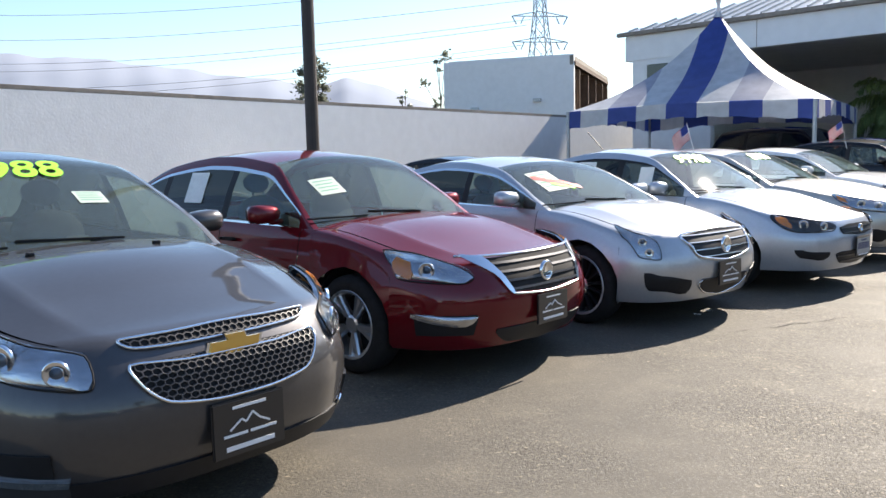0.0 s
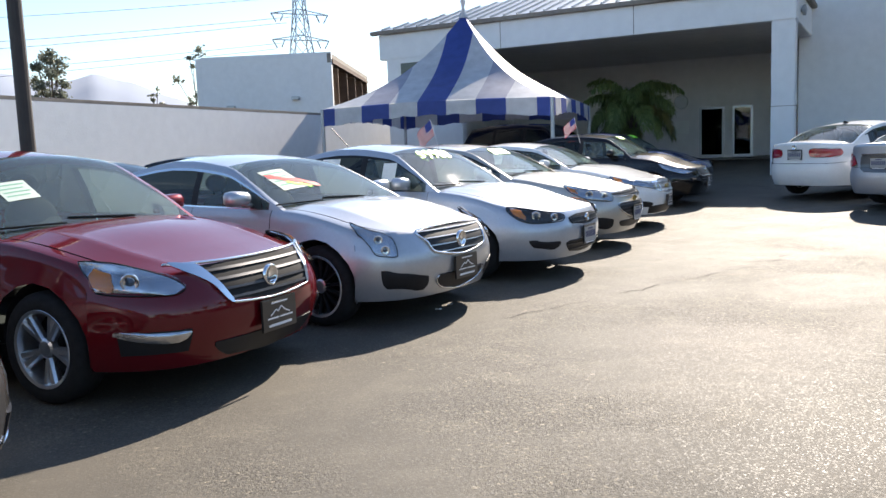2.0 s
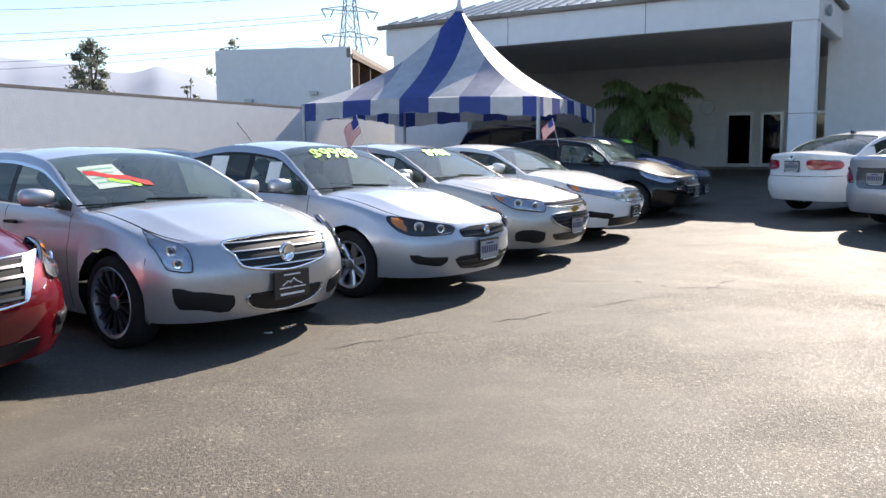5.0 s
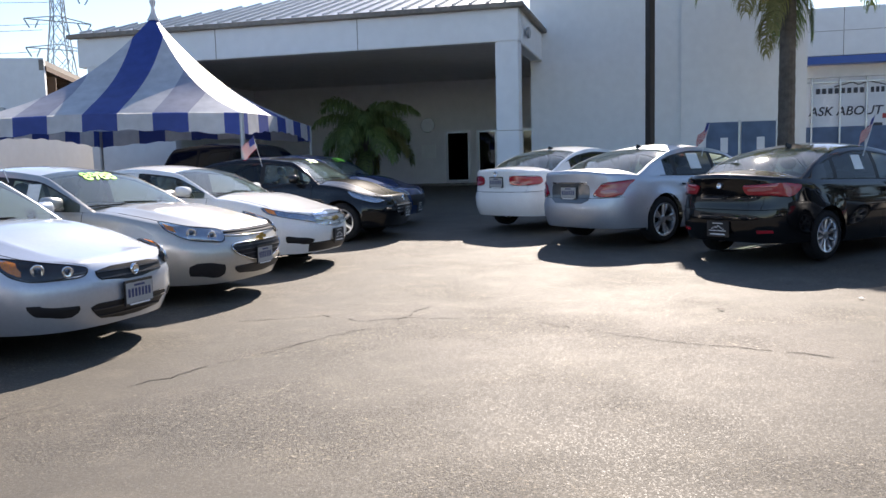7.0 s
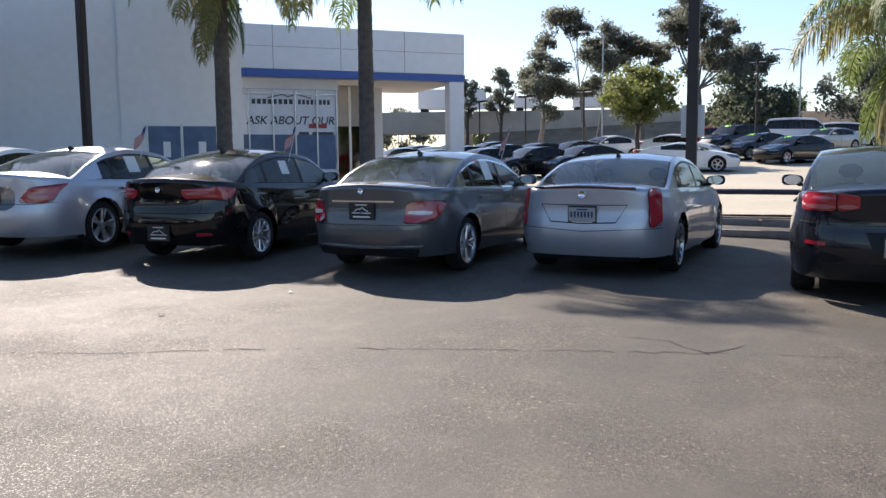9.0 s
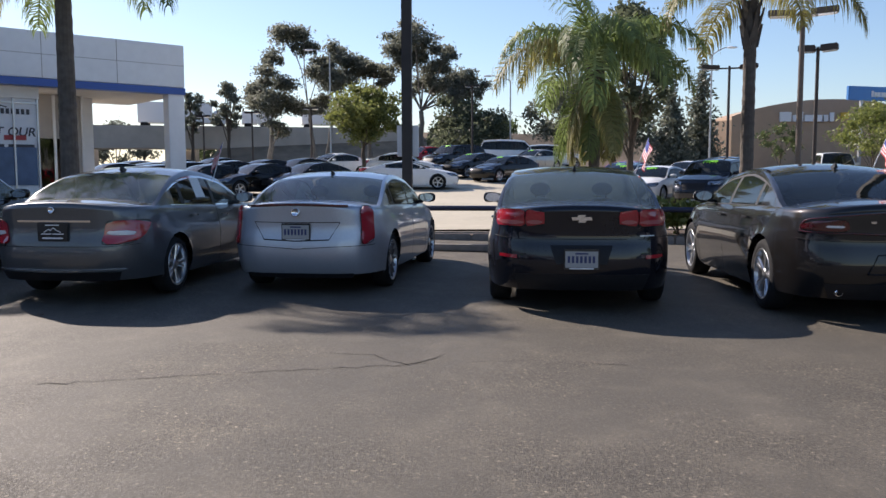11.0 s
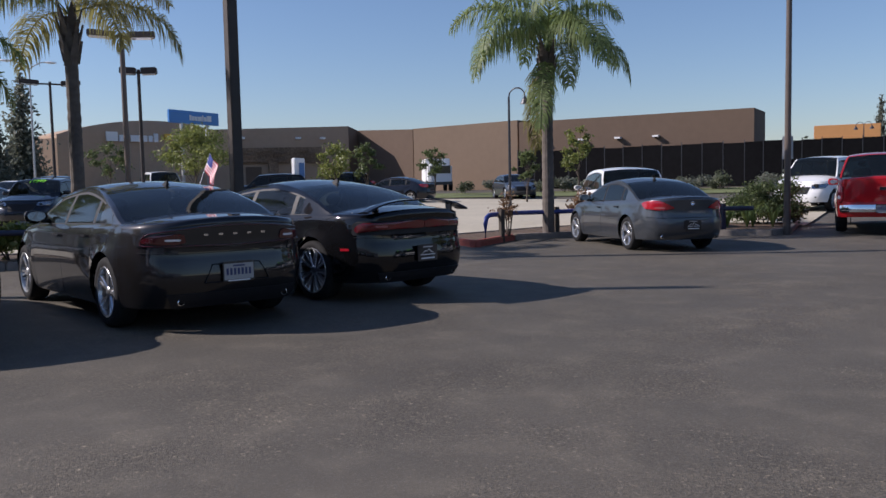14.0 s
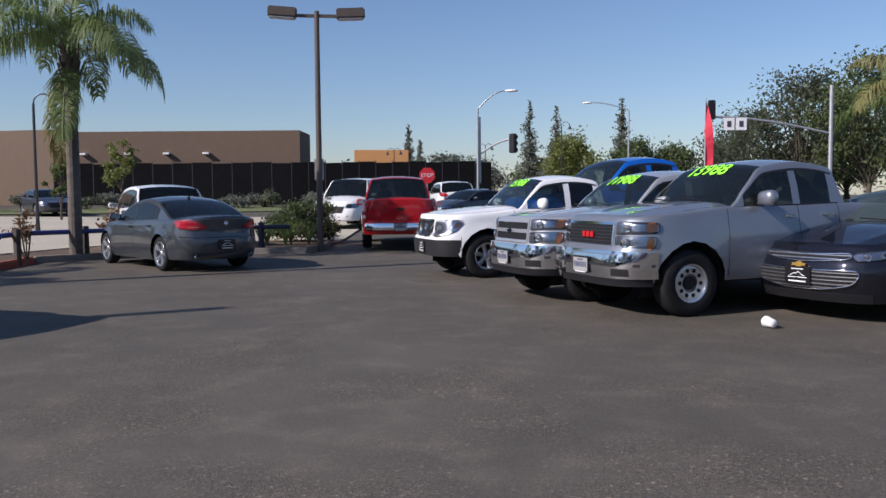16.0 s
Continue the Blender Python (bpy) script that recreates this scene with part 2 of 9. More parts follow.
def herm(tab, x):
    """A smooth curve through the points (x, y) of tab, in order of x."""
    xs = [p[0] for p in tab]
    ys = [p[1] for p in tab]
    if x <= xs[0]:
        return ys[0]
    if x >= xs[-1]:
        return ys[-1]
    k = max(i for i in range(len(xs) - 1) if xs[i] <= x)

    def slope(i):
        if i == 0:
            return (ys[1] - ys[0]) / (xs[1] - xs[0])
        if i == len(xs) - 1:
            return (ys[-1] - ys[-2]) / (xs[-1] - xs[-2])
        a, b = (ys[i] - ys[i - 1]) / (xs[i] - xs[i - 1]), (ys[i + 1] - ys[i]) / (xs[i + 1] - xs[i])
        return 0 if a * b <= 0 else 2 * a * b / (a + b)
    d = xs[k + 1] - xs[k]
    t = (x - xs[k]) / d
    return ((2 * t ** 3 - 3 * t ** 2 + 1) * ys[k] + (t ** 3 - 2 * t ** 2 + t) * d * slope(k) + (-2 * t ** 3 + 3 * t ** 2) * ys[k + 1] + (t ** 3 - t ** 2) * d * slope(k + 1))


def lin(tab, x):
    return float(np.interp(x, [p[0] for p in tab], [p[1] for p in tab]))


def text_mesh(name, words, size, material, m, parent=None, extrude=0.002, label="", shear=0.0, bold=0.0):
    cu = bpy.data.curves.new(name, "FONT")
    cu.body, cu.size, cu.extrude, cu.align_x, cu.align_y, cu.shear, cu.offset = words, size, extrude, "CENTER", "CENTER", shear, bold
    tmp = bpy.data.objects.new(name, cu)
    scene.collection.objects.link(tmp)
    dg = bpy.context.evaluated_depsgraph_get()
    me = bpy.data.meshes.new_from_object(tmp.evaluated_get(dg))
    bpy.data.objects.remove(tmp)
    me.materials.clear()
    me.materials.append(material)
    me.transform(m)
    ob = new(name, me)
    ob.parent = parent
    if label:
        ob["label"] = label
    return ob


def tube(pts, r, n=8):
    """Verts and faces of a pipe through pts."""
    V, F = [], []
    for i, p in enumerate(pts):
        d = (pts[min(i + 1, len(pts) - 1)] - pts[max(i - 1, 0)]).normalized()
        q = d.to_track_quat("Z", "Y").to_matrix()
        for k in range(n):
            a = 2 * math.pi * k / n
            V.append(p + q @ Vector((r * math.cos(a), r * math.sin(a), 0)))
    for i in range(len(pts) - 1):
        for k in range(n):
            j = (k + 1) % n
            F.append((i * n + k, i * n + j, (i + 1) * n + j, (i + 1) * n + k))
    return V, F


# ---- the car builder ----
SIDE_H = [0, 0.06, 0.22, 0.42, 0.58, 0.68, 0.74, 0.86, 0.95, 1.0]
SIDE_F = [(-1.0, 0.93), (0, 0.945), (0.06, 0.968), (0.22, 0.988), (0.42, 1.0), (0.58, 1.0), (0.68, 0.994), (0.74, 0.978), (0.86, 0.962), (0.95, 0.945), (1.0, 0.918), (2, 0.9)]
TOP_Q = [0, 0.05, 0.09, 0.105, 0.2, 0.29, 0.33, 0.37, 0.45, 0.65, 0.85, 1.0]
END = 0.80


class Shape:
    """The outline of one car; x forward from the middle of the wheelbase, y left, z up."""

    def __init__(self, W, H, WB, FO, RO, r, zn=0.74, zcowl=1.0, xcowl=None, xws=0.2, xrt=-1.0, xdk=-1.85, zbf=0.93, zbr=1.0, zdeck=1.08, ztail=1.04, sill=0.2, fp=None, rp=None, tum=0.45, round_f=3.0, round_r=3.4, hoodbulge=0.06, crease=0.013, arch=0.055):
        self.W, self.H, self.WB, self.r, self.sill, self.tum = W, H, WB, r, sill, tum
        self.xf, self.xr = WB / 2 + FO, -WB / 2 - RO
        self.xcowl = WB / 2 - 0.40 if xcowl is None else xcowl
        self.xws, self.xrt, self.xdk = xws, xrt, xdk
        self.xaf, self.xar = WB / 2 - 0.1, -WB / 2 + 0.1
        self.pf, self.pr, self.crease = round_f, round_r, crease
        self.fp = fp or [(0.15, -0.13), (0.3, -0.05), (0.42, 0.0), (0.55, 0.0), (0.66, -0.04), (0.8, -0.15), (1.2, -0.3)]
        self.rp = rp or [(0.2, -0.14), (0.32, -0.05), (0.48, 0.0), (0.62, -0.015), (0.7, -0.05), (0.85, -0.05), (1.0, -0.03), (1.1, -0.02), (1.5, -0.2)]
        self.ra = r + arch
        xf, xr = self.xf, self.xr
        self.zs_t = [(xr - 0.1, ztail - 0.09), (xr + 0.3, ztail - 0.06), (xdk, zbr), (0, zbf + (zbr - zbf) * 0.35), (self.xcowl, zbf), (WB / 2 + 0.05, zbf - 0.06), (xf - 0.32, zn - 0.015), (xf + 0.1, zn - 0.07)]
        self.zc_t = [(xr - 0.2, ztail - 0.02), (xr + 0.10, ztail), (min(xdk, xr + 0.5), zdeck), (self.xcowl, zcowl), (WB / 2, zcowl - 0.05 + hoodbulge * 0.3), (xf - 0.35, zn + hoodbulge), (xf - 0.1, zn), (xf + 0.1, zn - 0.02)]
        self.zt_t = [(xdk, zdeck - 0.01), ((xdk + xrt) / 2, (zdeck + H - 0.075) / 2 + 0.018), (xrt, H - 0.07), (xrt * 0.55 + xws * 0.45, H), (xws, H - 0.065), ((xws + self.xcowl) / 2, (H - 0.065 + zcowl) / 2 + 0.022), (self.xcowl, zcowl - 0.01)]

    def zs(self, x):
        return herm(self.zs_t, x)

    def zc(self, x):
        return herm(self.zc_t, x)

    def fac(self, x, z):
        return lin(SIDE_F, (z - self.sill) / max(0.1, self.zs(x) - self.sill))

    def xz(self, x0, z):
        """The length position x0 pushed in or out by the end's profile at height z."""
        if x0 > self.xaf:
            return self.xaf + (x0 - self.xaf) * (self.xf + lin(self.fp, z) - self.xaf) / (self.xf - self.xaf)
        if x0 < self.xar:
            return self.xar + (x0 - self.xar) * (self.xr - lin(self.rp, z) - self.xar) / (self.xr - self.xar)
        return x0

    def plan(self, x0):
        if x0 > self.xaf:
            t = min(1, (x0 - self.xaf) / (self.xf - self.xaf))
            return (1 - t ** self.pf) ** (1 / self.pf)
        if x0 < self.xar:
            t = min(1, (x0 - self.xar) / (self.xr - self.xar))
            return (1 - t ** self.pr) ** (1 / self.pr)
        return 1.0

    def edge(self, front):
        """Length position of the corner, where the end's face begins."""
        if front:
            return self.xaf + (self.xf - self.xaf) * (1 - END ** self.pf) ** (1 / self.pf)
        return self.xar + (self.xr - self.xar) * (1 - END ** self.pr) ** (1 / self.pr)

    def end_pt(self, a, z, front, side):
        """A point of the bumper's ring at height z, a metres out from the middle; past the corner it runs along the flank."""
        xe = self.edge(front)
        ye = END * self.W / 2 * self.fac(xe, z)
        if a <= ye:
            f = a / (self.W / 2 * self.fac(xe, z))
            p = self.pf if front else self.pr
            t = (1 - f ** p) ** (1 / p)
            x0 = self.xaf + (self.xf - self.xaf) * t if front else self.xar + (self.xr - self.xar) * t
            return Vector((self.xz(x0, z), side * a, z))
        x0 = xe - (a - ye) * (1 if front else -1)
        return Vector((self.xz(x0, z), side * self.W / 2 * self.plan(x0) * self.fac(x0, z), z))

    def side_pt(self, x, z, side):
        return Vector((self.xz(x, z), side * self.W / 2 * self.plan(x) * self.fac(x, z), z))

    def hood_pt(self, x, f, side=1):
        """A point of the bonnet or boot lid at length x, f of the way from the middle (0) to the shoulder (1)."""
        zs, zc = self.zs(x), self.zc(x)
        ys = self.W / 2 * self.plan(x) * 0.918
        return Vector((x, side * ys * f, zs + (zc - zs) * (1 - f ** 2.4)))

    def zlow(self, x):
        z = self.sill
        for xw in (-self.WB / 2, self.WB / 2):
            d = abs(x - xw)
            if d < self.ra:
                z = max(z, self.r + math.sqrt(self.ra ** 2 - d * d))
        if x > self.WB / 2 + self.ra:
            z += 0.02
        if x < -self.WB / 2 - self.ra:
            z += 0.04
        return z


def vert_normals(V, F):
    V = np.array([tuple(v) for v in V])
    N = np.zeros_like(V)
    for f in F:
        n = np.cross(V[f[2]] - V[f[0]], V[f[-1]] - V[f[1]])
        for i in f:
            N[i] += n
    return N / np.maximum(1e-9, np.linalg.norm(N, axis=1))[:, None]


def submesh(name, V, N, faces, material, parent, label=""):
    if not faces:
        return None
    idx, vs, ns, fs = {}, [], [], []
    for f in faces:
        g = []
        for i in f:
            if i not in idx:
                idx[i] = len(vs)
                vs.append(V[i])
                ns.append(N[i])
            g.append(idx[i])
        fs.append(g)
    return mesh_ob(name, vs, fs, material, parent, label, True, ns)


def patch(name, S, fn, corners, material, parent, off=0.006, n=6, m=4, label="", side=1, thick=0.012, cut=False):
    """A thin shaped cover laid on a surface: fn(a, z) gives the surface; corners run round as (a, z)."""
    P, eps = {}, 0.004
    V, F = [], []
    if not callable(corners):
        (a0, z0), (a1, z1), (a2, z2), (a3, z3) = corners

    def at(u, v):
        if callable(corners):
            return corners(u, v)
        a = (a0 * (1 - u) + a1 * u) * (1 - v) + (a3 * (1 - u) + a2 * u) * v
        z = (z0 * (1 - u) + z1 * u) * (1 - v) + (z3 * (1 - u) + z2 * u) * v
        return a, z
    mid = Vector((0, 0, 0.6))
    for j in range(m + 1):
        for i in range(n + 1):
            a, z = at(i / n, j / m)
            p = fn(a, z)
            nn = (fn(a + eps, z) - p).cross(fn(a, z + eps) - p)
            if nn.length < 1e-12:
                nn = p - mid
            nn.normalize()
            if nn.dot(p - Vector((p.x * 0.6, 0, 0.5))) < 0:
                nn = -nn
            V.append(p + nn * off)
            P[i, j] = len(V) - 1
            V.append(p + nn * (off - thick))
    for j in range(m):
        for i in range(n):
            F.append((P[i, j], P[i + 1, j], P[i + 1, j + 1], P[i, j + 1]))
    ring = [(i, 0) for i in range(n + 1)] + [(n, j) for j in range(1, m + 1)] + [(i, m) for i in range(n - 1, -1, -1)] + [(0, j) for j in range(m - 1, 0, -1)]
    for k in range(len(ring)):
        A, B = P[ring[k]], P[ring[(k + 1) % len(ring)]]
        o_ = len(V)
        V += [V[B], V[A], V[A + 1], V[B + 1]]
        F.append((o_, o_ + 1, o_ + 2, o_ + 3))
    # face outwards
    c = sum((Vector(v) for v in V), Vector()) / len(V)
    f = F[0]
    nn = (Vector(V[f[1]]) - Vector(V[f[0]])).cross(Vector(V[f[3]]) - Vector(V[f[0]]))
    if nn.dot(c - Vector((c.x * 0.6, 0, 0.5))) < 0:
        F = [g[::-1] for g in F]
    return mesh_ob(name, V, F, material, parent, label, True)


WHEEL_CACHE = {}


def wheel_meshes(r, width, rim_r, style):
    key = (r, width, rim_r, style)
    if key in WHEEL_CACHE:
        return WHEEL_CACHE[key]
    w = width / 2
    prof = [(rim_r - 0.01, -w + 0.01), (rim_r + 0.012, -w), (r - 0.05, -w - 0.004), (r - 0.018, -w + 0.012), (r - 0.004, -w + 0.035), (r, -0.02), (r, 0.02), (r - 0.004, w - 0.035), (r - 0.018, w - 0.012), (r - 0.05, w + 0.004), (rim_r + 0.012, w), (rim_r - 0.01, w - 0.01)]
    v, f = lathe(prof, 36, "y", False)
    tyre = bpy.data.meshes.new("tyre")
    tyre.from_pydata(v, [], f)
    tyre.materials.append(M_TYRE)
    tyre.polygons.foreach_set("use_smooth", [True] * len(tyre.polygons))
    # rim, with its face on +y
    count, taper, dark, split = {"five": (5, 1.2, 0, 0), "ten": (10, 0.8, 0, 0), "seven": (7, 1.5, 0, 0), "split": (5, 0.9, 0, 1), "six": (6, 1.5, 0, 0), "thin": (14, 0.55, 1, 0), "steel": (9, 2.4, 0, 0), "cross": (9, 0.6, 0, 1)}[style]
    V, F, MI = [], [], []

    def add(vs, fs, mi):
        o = len(V)
        V.extend(vs)
        F.extend([tuple(i + o for i in g) for g in fs])
        MI.extend([mi] * len(fs))
    face = w - 0.012
    add(*lathe([(rim_r + 0.012, face + 0.004), (rim_r + 0.004, face + 0.012), (rim_r - 0.014, face + 0.006), (rim_r - 0.022, face - 0.03), (rim_r - 0.03, -w + 0.02)], 36, "y", False), 0)
    add(*lathe([(0.0005, -0.03), (rim_r - 0.03, -0.03)], 28, "y", False), 1)
    add(*lathe([(0.0005, -0.022), (rim_r * 0.68, -0.022), (rim_r * 0.68, -0.03)], 28, "y", False), 2)
    add(*lathe([(0.062, face - 0.06), (0.06, face - 0.022), (0.045, face - 0.012), (0.0005, face - 0.010)], 16, "y", False), 0)
    if style == "steel":                    # a pressed disc with a ring of round holes
        add(*lathe([(rim_r - 0.01, face - 0.02), (rim_r * 0.82, face - 0.012), (rim_r * 0.5, face - 0.018), (rim_r * 0.42, face - 0.04), (0.0005, face - 0.045)], 32, "y", False), 0)
        add(*lathe([(rim_r * 0.40, face - 0.036), (rim_r * 0.36, face - 0.012), (0.0005, face - 0.008)], 20, "y", False), 2)
        for k in range(10):
            a = 2 * math.pi * k / 10
            hv, hf = lathe([(0.0005, face - 0.0095), (rim_r * 0.115, face - 0.0095), (rim_r * 0.115, face - 0.02)], 10, "y", False)
            add([(p[0] + rim_r * 0.68 * math.cos(a), p[1], p[2] + rim_r * 0.68 * math.sin(a)) for p in hv], hf, 1)
        count = 0
    for k in range(count):
        for s in ((-1, 1) if split else (0,)):
            a = 2 * math.pi * k / count
            a1 = a + s * (0.16 if split and style == "split" else 0.13)
            d0, d1 = Vector((math.cos(a), 0, math.sin(a))), Vector((math.cos(a1), 0, math.sin(a1)))
            t0, t1 = Vector((-d0.z, 0, d0.x)), Vector((-d1.z, 0, d1.x))
            w0, w1 = 0.020 * taper, 0.026 * taper
            if style == "steel":
                w0, w1 = 0.045, 0.055
            y0, y1 = face - 0.025, face - 0.008
            pts = []
            for dd, tt, rr, ww, yy in ((d0, t0, 0.045, w0, y0), (d1, t1, rim_r - 0.012, w1, y1)):
                for sgn, dy in ((-1, -0.012), (-0.6, 0.004), (0.6, 0.004), (1, -0.012), (1, -0.04), (-1, -0.04)):
                    p = dd * rr + tt * (ww * sgn)
                    pts.append((p.x, yy + dy, p.z))
            add(pts, [(i, i + 6, (i + 1) % 6 + 6, (i + 1) % 6) for i in range(6)], 3 if dark else 0)
    rim = bpy.data.meshes.new("rim")
    rim.from_pydata(V, [], F)
    for m in (M_RIM, M_DARK, M_BLACK, M_DARKRIM):
        rim.materials.append(m)
    rim.polygons.foreach_set("material_index", MI)
    bm = bmesh.new()
    bm.from_mesh(rim)
    bmesh.ops.recalc_face_normals(bm, faces=bm.faces)
    bm.to_mesh(rim)
    bm.free()
    WHEEL_CACHE[key] = (tyre, rim)
    return tyre, rim


def seat_bm(x, y, w=0.5, rest=0.62):
    """A seat with a leaning, round-shouldered back and soft headrests on it."""
    bm = bmesh.new()
    lean = pose(x - 0.22, y, 0.55, 0, -14, 0)
    box_bm(bm, (x - 0.25, y - w / 2, 0.42), (x + 0.27, y + w / 2, 0.58), 0.05)
    box_bm(bm, (-0.07, -w / 2, 0), (0.06, w / 2, rest - 0.16), 0.05, lean)
    for sy in ((0,) if w < 0.7 else (-w * 0.25, w * 0.25)):
        half = w / 2 if w < 0.7 else w / 4
        bmesh.ops.create_uvsphere(bm, u_segments=20, v_segments=10, radius=1, matrix=lean @ pose(0, sy, rest - 0.17) @ Matrix.Diagonal((0.07, half * 0.92, 0.15, 1)))
    tall = 0.085 if w < 0.7 else 0.055
    for hy in ((0,) if w < 0.7 else (-w * 0.32, w * 0.32)):
        bmesh.ops.create_uvsphere(bm, u_segments=16, v_segments=10, radius=1, matrix=lean @ pose(0, hy, rest + tall) @ Matrix.Diagonal((0.05, 0.125, tall, 1)))
        for py in (-0.05, 0.05):
            box_bm(bm, (-0.006, hy + py - 0.006, rest - 0.06), (0.006, hy + py + 0.006, rest + 0.06), 0, lean)
    return bm


def build_car(name, S, m_paint, label, category="car", group="", m=None, wheels=("ten", 0.21), glass_mats=(M_CARGLASS, M_TINTGLASS), pillars=None, trim=M_BLACK, detail=2, cab=None, handles=M_BLACK, hatch=False, interior=True, mirror_mat=None):
    """One car with its body, doors, glass, wheels, mirrors and seats; lamps, grille and plates are added afterwards."""
    root = empty(name, m or Matrix(), label, category, group)
    xcowl, xdk = S.xcowl, S.xdk
    WB2 = S.WB / 2
    xB = pillars[0] if pillars else -0.12
    door_f = (WB2 - 0.52, xB)                      # front door: from, to
    door_r = (xB, (pillars[1] if pillars else -1.08))
    # stations along the length
    st = [S.edge(False)]
    n_end = 6 if detail > 1 else 4
    e0, e1 = S.edge(False), S.edge(True)
    ra = S.ra
    st = list(np.linspace(e0, -WB2 - ra - 0.02, n_end))
    arch = [(-1.0, 0), (-0.999, 1)] + [(math.cos(math.radians(a)), 1) for a in ((165, 150, 130, 110, 90, 70, 50, 30, 15) if detail > 1 else (150, 120, 90, 60, 30))] + [(0.999, 1), (1.0, 0)]
    st += [-WB2 + ra * c for c, _ in arch]
    mids = [door_f[0], door_f[1], door_r[1]]
    cuts = []
    for x in mids:
        cuts += [x - 0.004, x + 0.004]
    cuts += [xcowl, xcowl - 0.15, 0.3, 0.0 + 0.02, -0.5]
    lo, hi = -WB2 + ra + 0.02, WB2 - ra - 0.02
    st += [x for x in cuts if lo < x < hi]
    st += [WB2 + ra * c for c, _ in arch]
    st += list(np.linspace(WB2 + ra + 0.02, e1, n_end))
    if xdk > e0 + 0.05:
        st.append(xdk)
    if xcowl > hi:
        st.append(xcowl)
    st = sorted(set(round(x, 4) for x in st))
    K, Mq = len(SIDE_H), len(TOP_Q)
    J = K + Mq - 1
    V, G = [], {}
    for i, x in enumerate(st):
        xl = x
        zl = S.sill
        for xw in (-WB2, WB2):
            if abs(x - xw) < ra * 0.9995:
                zl = S.zlow(x)
        if x >= WB2 + ra or x <= -WB2 - ra:
            zl = S.zlow(x)
        zs = S.zs(x)
        wp = S.W / 2 * S.plan(x)
        fr = 0
        if x > S.xaf:
            t, te, p, L0, xa = (x - S.xaf) / (S.xf - S.xaf), (e1 - S.xaf) / (S.xf - S.xaf), S.pf, S.xf - S.xaf, S.xaf
            fr = 1
        elif x < S.xar:
            t, te, p, L0, xa = (x - S.xar) / (S.xr - S.xar), (e0 - S.xar) / (S.xr - S.xar), S.pr, S.xr - S.xar, S.xar
            fr = 1
        for side in (1, -1):
            for j in range(J):
                if j < K:
                    z = zl + (zs - zl) * SIDE_H[j]
                    near = min(abs(x - WB2), abs(x + WB2))
                    flare = 0.014 * max(0, 1 - abs(math.hypot(near, z - S.r) - ra) / 0.1) if z > S.r - 0.1 else 0
                    V.append((S.xz(x, z), side * (wp * S.fac(x, z) + flare), z))
                else:
                    q = TOP_Q[j - K + 1]
                    x0 = x
                    if fr:
                        T = (1 - (END * (1 - q)) ** p) ** (1 / p)
                        x0 = xa + L0 * (t + (T - te) * (t / te) ** 2)
                    zc = S.zc(x0)
                    z = zs + (zc - zs) * (1 - (1 - q) ** 2.4)
                    if x > xcowl - 0.01:            # two creases run down the bonnet
                        z += S.crease * max(0, 1 - abs(q - 0.33) / 0.14) * min(1, (x - xcowl) / 0.25 + 0.3) * max(0, min(1, (e1 - 0.02 - x) / 0.25))
                    V.append((S.xz(x0, z), side * wp * 0.918 * (1 - q), z))
                G[i, j, side] = len(V) - 1
    N_ = len(st)
    for front in (0, 1):   # the end faces
        i = N_ - 1 if front else 0
        p = S.pf if front else S.pr
        for side in (1, -1):
            for k in range(K - 1):
                xe, ye, ze = V[G[i, k, side]]
                G["c", front, k, 0, side] = G[i, k, side]
                for qi in range(1, Mq):
                    q = TOP_Q[qi]
                    f = END * (1 - q)
                    T = (1 - f ** p) ** (1 / p)
                    x0 = (S.xaf + (S.xf - S.xaf) * T) if front else (S.xar + (S.xr - S.xar) * T)
                    top = V[G[i, K - 1 + qi, side]][2] - V[G[i, K - 1, side]][2]
                    z = ze + top * (k / (K - 1)) ** 3
                    V.append((S.xz(x0, z), ye * (1 - q), z))
                    G["c", front, k, qi, side] = len(V) - 1
            for qi in range(Mq):
                G["c", front, K - 1, qi, side] = G[i, K - 1 + qi, side]
    body, doors, hood, boot = [], {}, [], []
    allf = []
    for side in (1, -1):
        for i in range(N_ - 1):
            xm = (st[i] + st[i + 1]) / 2
            gap = any(abs(xm - x) < 0.003 for x in mids) and lo < xm < hi
            for j in range(J - 1):
                f = (G[i, j, side], G[i + 1, j, side], G[i + 1, j + 1, side], G[i, j + 1, side])
                if side > 0:
                    f = f[::-1]
                if j >= K - 1 and xdk < xm < xcowl:
                    continue
                if j < K - 1 and SIDE_H[j] >= 0.05 and lo < xm < hi and (gap or door_r[1] < xm < door_f[0]):
                    if gap:
                        continue
                    allf.append(f)
                    doors.setdefault((side, xm > xB), []).append(f)
                    continue
                allf.append(f)
                narrow = j >= K - 1 and abs(TOP_Q[j - K + 1] - 0.09) < 1e-6 and (xm > xcowl or xm < xdk) and e0 + 0.05 < xm < e1 - 0.03
                if narrow:
                    continue
                if j >= K + 2 and xm > xcowl and xm < e1 + 1:
                    hood.append(f)
                elif j >= K + 2 and xm < xdk:
                    boot.append(f)
                else:
                    body.append(f)
        for front in (0, 1):
            for k in range(K - 1):
                for qi in range(Mq - 1):
                    f = (G["c", front, k, qi, side], G["c", front, k, qi + 1, side], G["c", front, k + 1, qi + 1, side], G["c", front, k + 1, qi, side])
                    if (side < 0) != bool(front):
                        f = f[::-1]
                    allf.append(f)
                    body.append(f)
    # weld the middle line
    seen, remap = {}, list(range(len(V)))
    for i, v in enumerate(V):
        if abs(v[1]) < 1e-6:
            key = (round(v[0], 4), round(v[2], 4))
            remap[i] = seen.setdefault(key, i)
